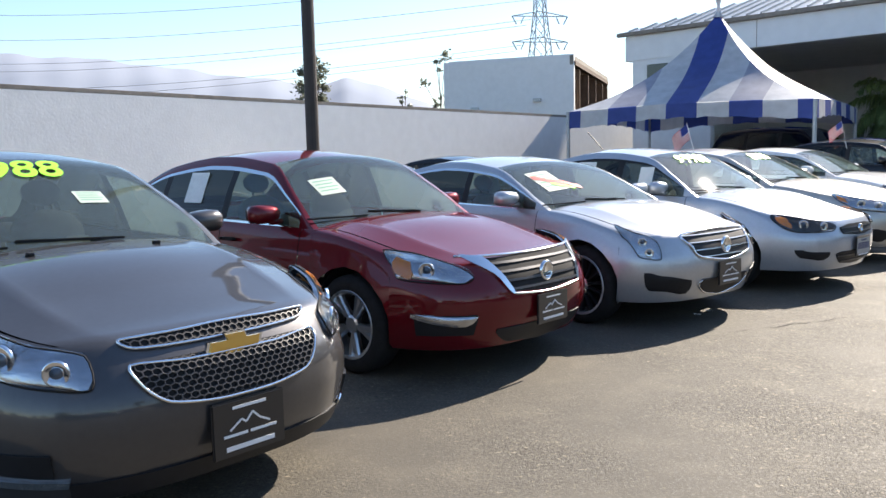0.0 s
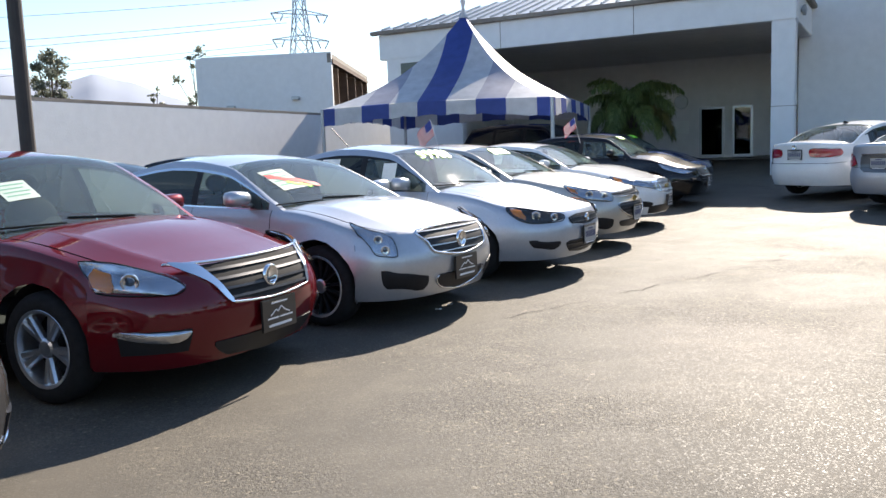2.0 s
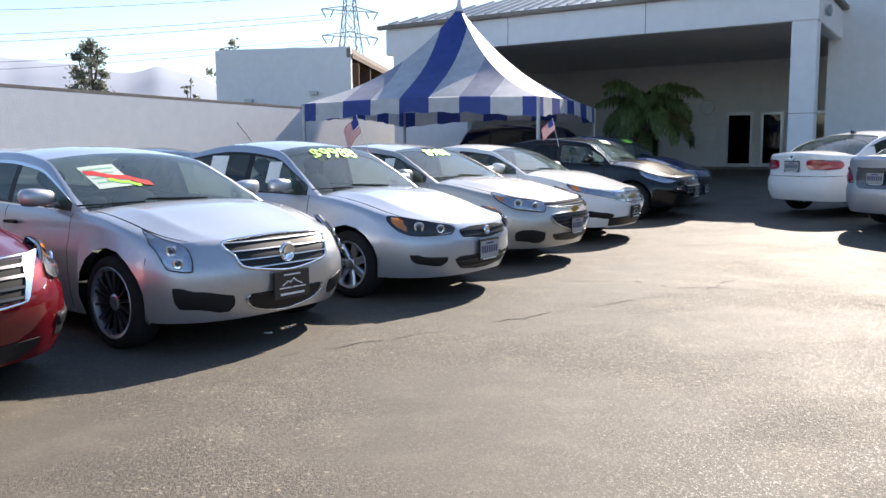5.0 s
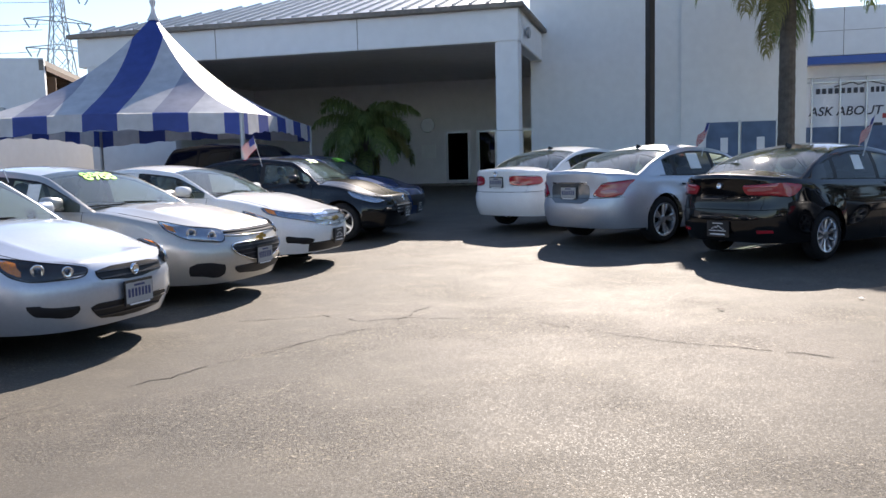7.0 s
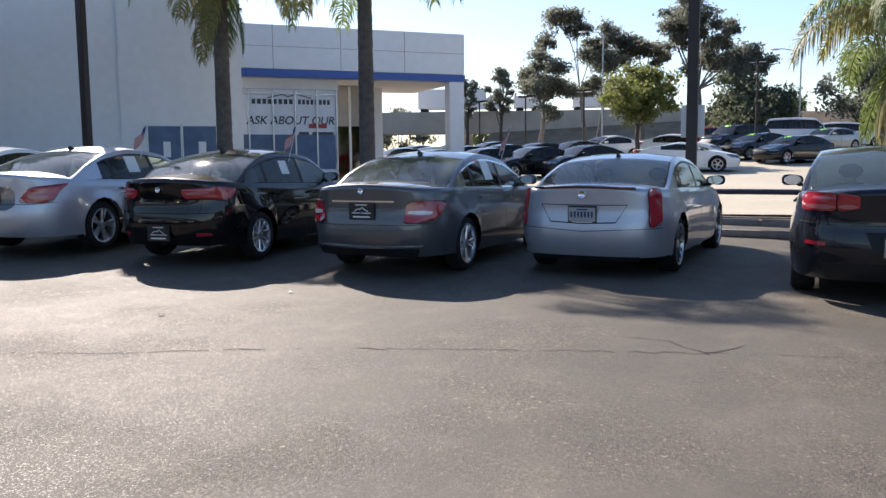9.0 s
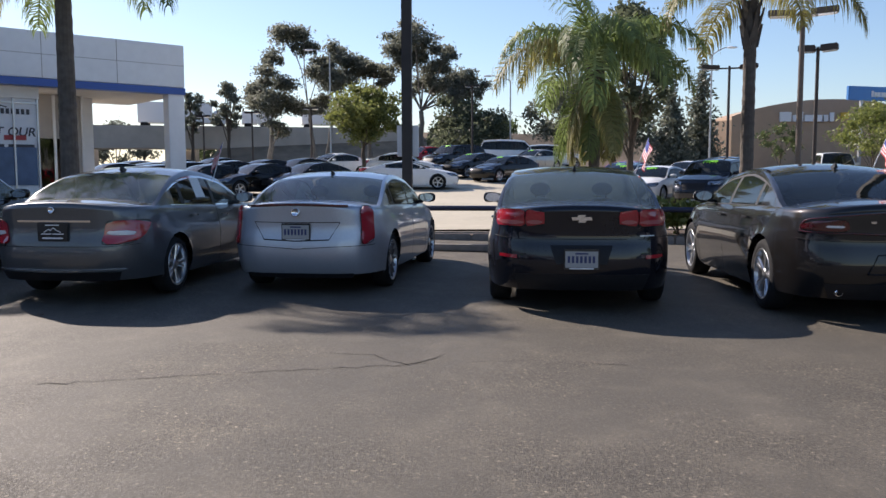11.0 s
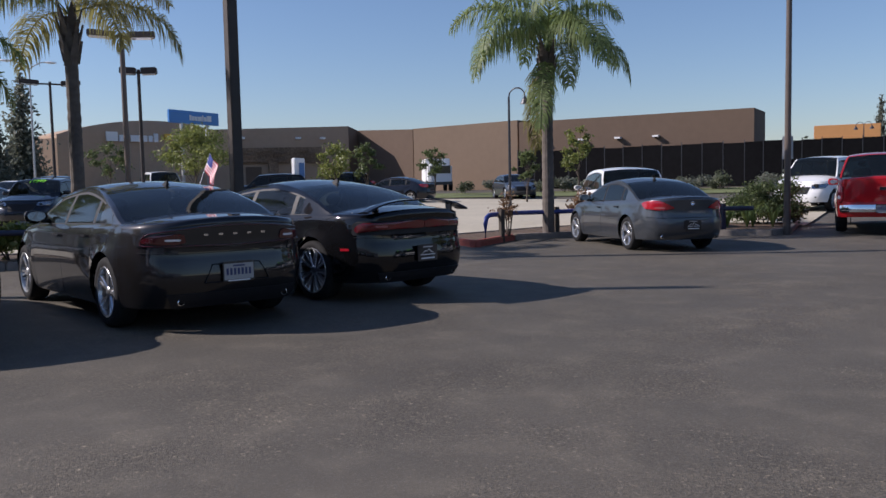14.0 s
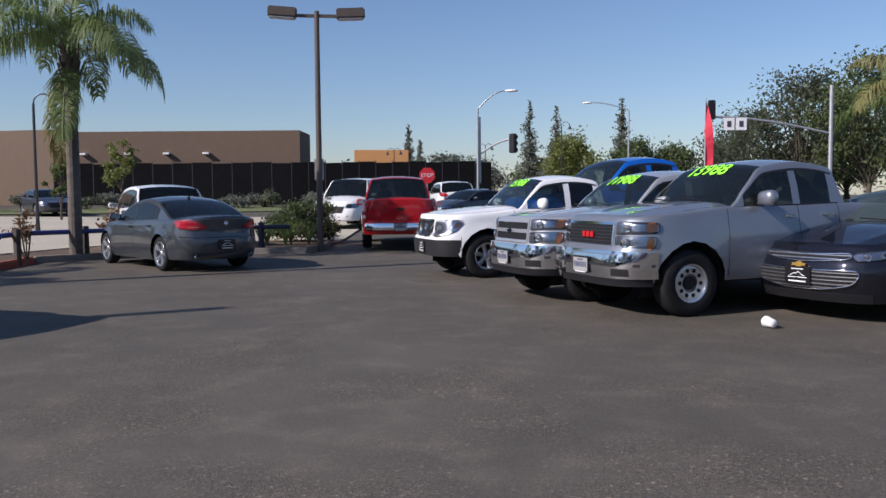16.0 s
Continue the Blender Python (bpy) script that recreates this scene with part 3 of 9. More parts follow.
    fix = lambda fs: [tuple(remap[i] for i in f) for f in fs]
    NV = vert_normals(V, fix(allf))
    submesh("body", V, NV, fix(body), m_paint, root)
    if hood:
        submesh("hood", V, NV, fix(hood), m_paint, root)
    if boot and not hatch:
        submesh("trunk_lid" if cab is None else "bed_cover", V, NV, fix(boot), m_paint, root)
    for (side, front), fs in sorted(doors.items()):
        d = submesh("door", V, NV, fix(fs), m_paint, root)
        xh = (xB + 0.16) if front else (door_r[1] + 0.18)
        zh = S.zs(xh) - 0.12
        p = S.side_pt(xh, zh, side)
        if detail > 1:
            bm = bmesh.new()
            box_bm(bm, (-0.085, -0.012, -0.014), (0.085, 0.012, 0.014), 0.009, pose(p.x, p.y + side * 0.028, zh, 0, -2, 0))
            for dx in (-0.075, 0.075):
                box_bm(bm, (-0.012, -0.03, -0.01), (0.012, 0.01, 0.01), 0.004, pose(p.x + dx, p.y + side * 0.02, zh))
            part("door_handle", bm, handles, d)
    # the greenhouse
    zr = lambda x: herm(S.zt_t, x)
    cols = list(np.linspace(xdk, S.xrt, 7)) + list(np.linspace(S.xrt, S.xws, 6))[1:] + list(np.linspace(S.xws, xcowl, 8))[1:]
    gl = []
    xA = xcowl - 0.16
    xC = S.xrt - (0.30 if not hatch else 0.5)
    if cab:
        xC = S.xrt + 0.08
    pil = [xB]
    if pillars and len(pillars) > 2:
        pil += list(pillars[2:])
    elif cab is None:
        pil.append(door_r[1] + 0.02)
    pw = 0.04 if cab is None else 0.055
    for x in pil:
        cols += [x - pw, x + pw]
    cols += [xA, xC]
    cols = sorted(set(round(c, 4) for c in cols if xdk <= c <= xcowl))
    R = [0, 0.035, 0.07, 0.45, 0.80, 0.86, 1.0]
    Q = [0, 0.05, 0.10, 0.35, 0.65, 1.0]
    V2, G2 = [], {}
    for i, x in enumerate(cols):
        zs, zt = S.zs(x), zr(x)
        zs = min(zs, zt - 0.004)
        yb = S.W / 2 * S.plan(x) * 0.918
        hgt = zt - zs
        crown = min(0.055, 0.4 * hgt)
        blend = min(1.0, (x - xdk) / 0.22 if cab is None else 1.0, (xcowl - x) / 0.12)
        blend = max(0.0, blend) ** 0.7

        def settle(yy, zz):
            """Near both ends the glass settles onto the curve of the bonnet or boot lid."""
            low = zs + (zt - zs) * (1 - min(1, yy / yb) ** 2.4)
            return low + (zz - low) * blend
        for side in (1, -1):
            for j, h in enumerate(R):
                dz = (hgt - crown) * h
                y = yb - S.tum * dz * (0.55 + 0.9 * dz)
                V2.append((x, side * y, settle(y, zs + dz)))
                G2[i, j, side] = len(V2) - 1
            for k, q in enumerate(Q[1:]):
                z = zs + hgt - crown * (1 - q) ** 2.2
                V2.append((x, side * y * (1 - q), settle(y * (1 - q), z)))
                G2[i, len(R) + k, side] = len(V2) - 1
    JJ = len(R) + len(Q) - 1
    roof, ws, rw, sidew, trimf, pillf, al = [], [], [], {}, {}, {}, []
    for i in range(len(cols) - 1):
        xm = (cols[i] + cols[i + 1]) / 2
        for side in (1, -1):
            for j in range(JJ - 1):
                f = (G2[i, j, side], G2[i + 1, j, side], G2[i + 1, j + 1, side], G2[i, j + 1, side])
                if side > 0:
                    f = f[::-1]
                al.append(f)
                if j >= len(R):
                    if xm > S.xws and xm < xcowl:
                        ws.append(f)
                        continue
                    if xm < S.xrt and not (cab and xm > S.xrt):
                        rw.append(f)
                        continue
                    roof.append(f)
                elif j == 0 and xC - 0.12 < xm:
                    trimf.setdefault((side, 0), []).append(f)
                elif 1 <= j < len(R) - 3 and xC < xm < xA and not any(abs(xm - p) < pw for p in pil):
                    k = (side, sum(xm > p for p in pil))
                    sidew.setdefault(k, []).append(f)
                elif 1 <= j < len(R) - 3 and xC < xm < xA:
                    pillf.setdefault((side, min(range(len(pil)), key=lambda q: abs(xm - pil[q]))), []).append(f)
                elif j == len(R) - 3 and xC - 0.05 < xm < xA + 0.02:
                    trimf.setdefault((side, 1), []).append(f)
                else:
                    roof.append(f)
    seen, remap2 = {}, list(range(len(V2)))
    for i, v in enumerate(V2):
        if abs(v[1]) < 1e-6:
            key = (round(v[0], 4), round(v[2], 4))
            remap2[i] = seen.setdefault(key, i)
    fx = lambda fs: [tuple(remap2[i] for i in f) for f in fs]
    N2 = vert_normals(V2, fx(al))
    submesh("roof", V2, N2, fx(roof), m_paint, root)
    for k, fs in sorted(trimf.items()):
        submesh("window_trim", V2, N2, fx(fs), trim, root)
    for k, fs in sorted(pillf.items()):
        submesh("pillar_trim", V2, N2, fx(fs), M_BLACK if cab is None else m_paint, root)
    submesh("windshield", V2, N2, fx(ws), glass_mats[0], root)
    submesh("rear_window", V2, N2, fx(rw), glass_mats[1] if cab or hatch or glass_mats[0] not in (M_CARGLASS, M_CLEARSCREEN) else M_REARGLASS, root)
    for k, fs in sorted(sidew.items()):
        submesh("side_window", V2, N2, fx(fs), (M_REARGLASS if glass_mats[0] in (M_CARGLASS, M_CLEARSCREEN) else glass_mats[0]) if k[1] == max(a[1] for a in sidew) else glass_mats[1], root)
    # underbody, wheel wells, floor
    bm = bmesh.new()
    low = max(0.19, S.sill - 0.03)
    box_bm(bm, (-WB2 + S.r + 0.1, -S.W / 2 + 0.10, low), (WB2 - S.r - 0.1, S.W / 2 - 0.10, low + 0.15), 0.03)
    box_bm(bm, (WB2 - S.r - 0.1, -S.W / 2 + 0.30, low + 0.03), (S.xf - 0.22, S.W / 2 - 0.30, S.zs(WB2) - 0.17), 0.03)
    box_bm(bm, (S.xr + 0.22, -S.W / 2 + 0.30, low + 0.07), (-WB2 + S.r + 0.1, S.W / 2 - 0.30, min(S.zs(xdk) - 0.17, 0.8)), 0.03)
    for xw in (-WB2, WB2):
        for side in (1, -1):
            v, f = [], []
            n = 12
            for i in range(n + 1):
                a = math.pi * i / n
                for y in (S.W / 2 * 0.93, S.W / 2 - 0.34):
                    v.append(bm.verts.new((xw + (ra + 0.004) * math.cos(a), side * y, S.r + (ra + 0.004) * math.sin(a))))
            for i in range(n):
                bm.faces.new((v[2 * i], v[2 * i + 1], v[2 * i + 3], v[2 * i + 2]))
            bm.faces.new(v[1::2] + [bm.verts.new((xw + dx * (ra + 0.004), side * (S.W / 2 - 0.34), 0.2)) for dx in (-1, 1)])
    part("underbody", bm, M_DARK, root)
    if interior:
        bm = bmesh.new()
        box_bm(bm, (xcowl - 0.55, -S.W / 2 * 0.8, S.zs(xcowl) - 0.22), (xcowl + 0.05, S.W / 2 * 0.8, S.zs(xcowl) - 0.03), 0.05)
        part("dashboard", bm, M_BLACK, root)
        base = S.H - 1.46
        for y in (0.37, -0.37):
            s = part("front_seat", seat_bm(0.05, y, 0.5, 0.57), M_SEAT, root, smooth=True)
            s.location.z = base
        if cab is None:
            s = part("rear_seat", seat_bm(-0.66, 0, 1.2, 0.35), M_SEAT, root, smooth=True)
            s.location.z = base - 0.02
            if not hatch:
                bm = bmesh.new()
                box_bm(bm, (xdk - 0.02, -S.W / 2 * 0.78, S.zs(xdk) - 0.08), (-1.1, S.W / 2 * 0.78, S.zs(xdk) - 0.03), 0.01)
                part("parcel_shelf", bm, M_SEAT, root)
        else:
            bm = bmesh.new()
            box_bm(bm, (S.xrt - 0.16, -S.W / 2 * 0.86, 0.5), (S.xrt - 0.1, S.W / 2 * 0.86, S.zs(S.xrt) - 0.02), 0.01)
            part("cab_wall", bm, M_SEAT, root)
    # wheels
    style, width = wheels[0], wheels[1]
    rim_r = wheels[2] if len(wheels) > 2 else S.r * 0.68
    tyre, rim = wheel_meshes(S.r, width, rim_r, style)
    for xw in (WB2, -WB2):
        for side in (1, -1):
            t = new("wheel", tyre)
            t.parent = root
            t.matrix_basis = pose(xw, side * (S.W / 2 - width / 2 - 0.012), S.r, 0, random.uniform(0, 60), 0 if side > 0 else 180)
            q = new("rim", rim)
            q.parent = t
    # mirrors
    if detail > 0:
        for side in (1, -1):
            xm_, zm = xcowl - 0.42, S.zs(xcowl - 0.42) + 0.075
            y0 = S.W / 2 * 0.918
            bm = bmesh.new()
            bmesh.ops.create_uvsphere(bm, u_segments=14, v_segments=8, radius=1, matrix=pose(xm_ + 0.03, side * (y0 + 0.13), zm + 0.02) @ Matrix.Diagonal((0.085, 0.125, 0.075, 1) if cab is None else (0.08, 0.13, 0.105, 1)))
            cm, dm = Vector((xm_ + 0.03, side * (y0 + 0.13), zm + 0.02)), ((0.085, 0.125, 0.075) if cab is None else (0.08, 0.13, 0.105))
            for v in bm.verts:                # squared off, higher outside, thinner towards the car
                q = [(v.co[i] - cm[i]) / dm[i] for i in range(3)]
                n_ = (sum(abs(a) ** 3.2 for a in q)) ** (1 / 3.2)
                q = [a / n_ for a in q]
                q[2] *= 0.86 + 0.14 * side * q[1]
                v.co = Vector([cm[i] + q[i] * dm[i] for i in range(3)])
            for v in bm.verts:
                if v.co.x < xm_ - 0.005:
                    v.co.x = xm_ - 0.005
            box_bm(bm, (xm_ + 0.0, y0 - 0.03, zm - 0.06), (xm_ + 0.06, y0 + 0.08, zm - 0.02), 0.01, Matrix.Diagonal((1, side, 1, 1)) if side < 0 else None)
            mo = part("mirror", bm, mirror_mat or m_paint, root, smooth=True)
            v, f = lathe([(0.0005, 0), (1, 0)], 16, "x", False)
            mesh_ob("mirror_glass", [(xm_ - 0.008, side * (y0 + 0.13) + a[1] * 0.1, zm + 0.02 + a[2] * 0.058) for a in v], [g[::-1] for g in f], M_CHROME, mo)
        if detail > 1:
            for y in (0.15, -0.42):
                a = Vector((xcowl - 0.01, y + 0.1, zr(xcowl) + 0.014))
                b = Vector((xcowl - 0.06, y - 0.42, zr(xcowl - 0.06) + 0.004 - 0.03 * min(1, abs(y - 0.42) / 0.7) ** 2))
                bm = bmesh.new()
                d = b - a
                box_bm(bm, (0, -0.006, -0.004), (d.length, 0.006, 0.009), 0.003, Matrix.Translation(a) @ d.to_track_quat("X", "Z").to_matrix().to_4x4())
                part("wiper", bm, M_BLACK, root)
    return root


def roof_fin(S, root):
    """A small shark-fin aerial at the back of the roof."""
    x, z = S.xrt + 0.10, herm(S.zt_t, S.xrt + 0.10) - 0.006
    V = [(x - 0.07, -0.02, z), (x - 0.07, 0.02, z), (x + 0.09, 0.012, z + 0.004), (x + 0.09, -0.012, z + 0.004), (x - 0.065, -0.006, z + 0.06), (x - 0.065, 0.006, z + 0.06), (x - 0.02, 0.004, z + 0.052), (x - 0.02, -0.004, z + 0.052)]
    F = [(0, 1, 5, 4), (1, 2, 6, 5), (2, 3, 7, 6), (3, 0, 4, 7), (4, 5, 6, 7)]
    return mesh_ob("roof_aerial", V, F, M_BLACK, root)


def exhaust(S, root, y, z=0.30):
    v, f = lathe([(0.028, 0.0), (0.034, 0.0), (0.034, 0.14), (0.028, 0.14)], 14, "x", False)
    x = S.end_pt(abs(y), max(0.3, z), False, 1).x
    return mesh_ob("exhaust_tip", [(x - 0.012 + p[0], y + p[1], z + p[2]) for p in v], f, M_CHROME, root, "", True)


def fr(S, side=1):
    return lambda a, z: S.end_pt(abs(a), z, True, side if a >= 0 else -side)


def re(S, side=1):
    return lambda a, z: S.end_pt(abs(a), z, False, side if a >= 0 else -side)


def both(name, S, front, corners, material, root, **kw):
    """The same cover on both corners of the car."""
    out = []
    for side in (1, -1):
        fn = (lambda a, z, s=side: S.end_pt(abs(a), z, front, s))
        out.append(patch(name, S, fn, corners, material, root, **kw))
    return out


def slats(S, root, a, z0, z1, n, material, name="grille_bar", h=0.012, off=0.016, front=True, shrink=0.0):
    for k in range(n):
        z = z0 + (z1 - z0) * (k + 0.5) / n
        aa = a - shrink * k / max(1, n - 1)
        patch(name, S, fr(S) if front else re(S), [(-aa, z - h), (aa, z - h), (aa, z + h), (-aa, z + h)], material, root, off=off, n=8, m=1, thick=0.02)


def plate(S, root, front, z, dealer=True, off=0.03, w=0.155, h=0.078):
    """A number plate: its writing is plain bars."""
    fn = fr(S) if front else re(S)
    x = fn(0, z).x + (off if front else -off)
    lean = 0
    mtx = pose(x, 0, z, 90, 0, 90 if front else -90)
    bm = bmesh.new()
    box_bm(bm, (-w - 0.012, -h - 0.02, -0.016), (w + 0.012, h + 0.02, 0), 0.005, mtx)
    pl = part("license_plate", bm, M_DEALER, root, "black dealer plate with a white peak outline" if dealer else "white plate in a black frame")
    if not dealer:
        box("plate_face", (-w, -h, 0), (w, h, 0.003), M_PLATE, pl, m=mtx)
        bm = bmesh.new()
        for k in range(7):
            xx = -w * 0.86 + k * w * 0.255
            box_bm(bm, (xx, -h * 0.42, 0.003), (xx + w * 0.15, h * 0.42, 0.005), 0, mtx)
        box_bm(bm, (-w * 0.4, h * 0.62, 0.003), (w * 0.4, h * 0.82, 0.005), 0, mtx)
        part("plate_marking", bm, M_PLATEINK, pl)
        bm = bmesh.new()
        box_bm(bm, (-w * 0.75, -h - 0.016, 0), (w * 0.75, -h - 0.004, 0.003), 0, mtx)
        part("frame_bar", bm, M_WHITEINK, pl)
    else:
        bm = bmesh.new()
        pk = [(-0.6, -0.05), (-0.25, 0.35), (-0.12, 0.18), (0.08, 0.55), (0.3, 0.2), (0.6, -0.05)]
        for (u0, v0), (u1, v1) in zip(pk, pk[1:]):
            a, b = Vector((u0 * w, v0 * h, 0.002)), Vector((u1 * w, v1 * h, 0.002))
            d = b - a
            box_bm(bm, (0, -0.004, 0), (d.length, 0.004, 0.002), 0, mtx @ Matrix.Translation(a) @ Matrix.Rotation(math.atan2(d.y, d.x), 4, "Z"))
        for u0, u1, v0, v1 in ((-0.78, -0.08, -0.34, -0.22), (0.0, 0.8, -0.34, -0.22), (-0.5, 0.5, 0.84, 0.97), (-0.72, 0.72, -0.94, -0.74)):
            box_bm(bm, (u0 * w, v0 * h, 0.001), (u1 * w, v1 * h, 0.003), 0, mtx)
        part("plate_marking", bm, M_WHITEINK, pl)
    return pl


def on_screen(S, x, y, u, v, w):
    """The point u across and v up from (x, y) on the windscreen's curved glass, w above it."""
    dz = (herm(S.zt_t, x + 0.02) - herm(S.zt_t, x - 0.02)) / 0.04
    k = math.sqrt(1 + dz * dz)
    xx, yy = x - v / k, y + u
    zt, zs = herm(S.zt_t, xx), S.zs(xx)
    zs = min(zs, zt - 0.004)
    crown = min(0.055, 0.4 * (zt - zs))
    d = zt - zs - crown
    yt = S.W / 2 * S.plan(xx) * 0.918 - S.tum * d * (0.55 + 0.9 * d)
    return Vector((xx - dz / k * w, yy, zt - crown * min(1, abs(yy) / yt) ** 2.2 + w / k))


def price(S, root, words, size=0.2, y=0.0, f=0.22):
    x = S.xws + (S.xcowl - S.xws) * f
    ob = text_mesh("price_writing", words, size, M_GREENINK, Matrix(), root, 0.001, "bright green hand-painted price numerals", 0.15, 0.005)
    for v in ob.data.vertices:
        v.co = on_screen(S, x, y, v.co.x, v.co.y, 0.008 + v.co.z)


def window_paper(S, root, y, f, w=0.2, h=0.26, red=False):
    x = S.xws + (S.xcowl - S.xws) * f

    def sheet_ob(name, u0, v0, u1, v1, lift, material, parent, label="", wob=0.0, slant=0.0):
        n_ = 6
        V = [on_screen(S, x, y, u0 + (u1 - u0) * i / n_, v0 + (v1 - v0) * j / n_ + wob * math.sin(i * 2.1 + j) + slant * (u1 - u0) * i / n_, lift) for j in range(n_ + 1) for i in range(n_ + 1)]
        F = [(j * (n_ + 1) + i, j * (n_ + 1) + i + 1, (j + 1) * (n_ + 1) + i + 1, (j + 1) * (n_ + 1) + i) for j in range(n_) for i in range(n_)]
        return mesh_ob(name, V, F, material, parent, label)
    p = sheet_ob("window_paper", -w / 2, -h / 2, w / 2, h / 2, 0.003, M_SHEET, root, "pale printed sheet stuck to the windshield")
    for k in range(4):
        sheet_ob("paper_marking", -w * 0.4, h * (0.3 - 0.2 * k), w * (0.4 - 0.1 * (k % 2)), h * (0.36 - 0.2 * k), 0.0045, M_PAPERINK, p)
    if red:
        sheet_ob("sticker", -0.14, 0.04, 0.30, 0.12, 0.006, M_REDINK, p, "orange-red blot-shaped sticker", 0.02, -0.55)
        sheet_ob("sticker", -0.02, -0.09, 0.20, -0.05, 0.007, M_GREENINK, p, "green blot under the red sticker", 0.015, -0.5)


def side_paper(S, root, x, side, w=0.26, h=0.26):
    zs, zt = S.zs(x), herm(S.zt_t, x)
    z = zs + (zt - zs) * 0.45
    y = S.W / 2 * S.plan(x) * 0.918 - S.tum * (z - zs) * (0.55 + 0.9 * (z - zs)) + 0.003
    ang = math.degrees(math.atan(S.tum * 0.9))
    box("window_sticker", (-w / 2, -0.001, -h / 2), (w / 2, 0.001, h / 2), M_PAPER, root, "white price sheet in the side window", m=pose(x, side * y, z, side * ang, 0, 0))


def flag(root, S, x, side):
    """A small striped flag on a staff clipped to a side window."""
    z0 = S.zs(x) + 0.30
    y0 = side * (S.W / 2 * 0.918 - S.tum * 0.3 * 0.8)
    a, b = Vector((x, y0, z0)), Vector((x - 0.05, y0 + side * 0.18, z0 + 0.52))
    v, f = lathe([(0.006, 0), (0.004, (b - a).length)], 8, "z")
    q = (b - a).to_track_quat("Z", "Y").to_matrix().to_4x4()
    st = mesh_ob("window_flag", [Matrix.Translation(a) @ q @ Vector(p) for p in v], f, M_WHITEINK, root, "small striped flag on a white clip-on staff")
    n, L, H = 13, 0.34, 0.22
    V, F, MI = [], [], []
    cols = 10
    for r in range(n + 1):
        for c in range(cols + 1):
            u = c / cols * L
            w_ = 0.035 * math.sin(u * 22 + r * 0.15) * (u / L)
            p = b + (a - b).normalized() * (r / n * H) + Vector((-u * 0.72, 0.25 * side * u * 0 + w_, -u * 0.62))
            V.append(p)
    for r in range(n):
        for c in range(cols):
            F.append((r * (cols + 1) + c, r * (cols + 1) + c + 1, (r + 1) * (cols + 1) + c + 1, (r + 1) * (cols + 1) + c))
            MI.append(2 if r < 7 and c < 4 else r % 2)
    fl = mesh_ob("flag_cloth", V, F, [M_FLAGRED, M_FLAGWHITE, M_FLAGBLUE], st)
    fl.data.polygons.foreach_set("material_index", MI)


M_FLAGRED = mat("flag_red", (0.55, 0.03, 0.05), 0.8)
M_FLAGWHITE = mat("flag_white", (0.75, 0.75, 0.75), 0.8)
M_FLAGBLUE = mat("flag_blue", (0.03, 0.05, 0.25), 0.8)

# ---- ground ----
def gz(x, y):
    """Height of the ground: the lot climbs gently to the canopy, the land about it rises too."""
    r = math.hypot(x - 6, y)
    base = min(1.0, max(0.0, (r - 20) * 0.022))
    az = math.degrees(math.atan2(y, x - 6))
    rise = 1.8 * min(1.0, max(0.0, (r - 24) / 38)) ** 1.6 * math.exp(-((az - 8) / 16) ** 2) if r < 300 else 0.0
    climb = 0.022 * max(0.0, min(50.0, x + y) - 18.5) * max(0.0, min(1.0, (y - 1) / 5)) * max(0.0, min(1.0, (32 - x) / 8))
    return max(base + rise, climb)


M_ASPHALT = asphalt_mat()
M_CONCRETE = mat("pale_concrete", (0.43, 0.385, 0.295), 0.85, vary=0.12, grain=0.3, scale=5.0)
M_SOIL = mat("dry_mulch", (0.10, 0.066, 0.042), 0.95, vary=0.45, grain=0.8, scale=14.0)
M_KERB = mat("kerb_concrete", (0.24, 0.21, 0.18), 0.85, vary=0.25, grain=0.3, scale=8.0)
M_WHITEWALL = mat("white_stucco", (0.77, 0.765, 0.76), 0.85, vary=0.05, grain=0.25, scale=4.0)
M_FASCIA = mat("white_panel", (0.78, 0.78, 0.78), 0.6, vary=0.05, scale=3.0)
M_TAN = mat("tan_stucco", (0.40, 0.285, 0.20), 0.9, vary=0.06, grain=0.2, scale=2.0)
M_BROWN = mat("brown_stucco", (0.135, 0.092, 0.065), 0.9, vary=0.06, grain=0.2, scale=2.0)

V, F = [(6, 0, 0)], []
rings = [4, 8, 12, 16, 20, 24, 28, 32, 36, 40, 44, 48, 52, 56, 60, 65, 72, 80, 95, 110, 130, 160, 300, 700, 1600, 4000]
n = 120
for r in rings:
    for i in range(n):
        x, y = 6 + r * math.cos(2 * math.pi * i / n), r * math.sin(2 * math.pi * i / n)
        V.append((x, y, gz(x, y)))
F += [(0, 1 + i, 1 + (i + 1) % n) for i in range(n)]
for k in range(len(rings) - 1):
    for i in range(n):
        j = (i + 1) % n
        F.append((1 + k * n + i, 1 + (k + 1) * n + i, 1 + (k + 1) * n + j, 1 + k * n + j))
ground = mesh_ob("ground", V, F, M_ASPHALT, None, "", True)
tagged(ground, "worn grey-brown asphalt car lot, cracked and dusty", "ground", kind="structure")


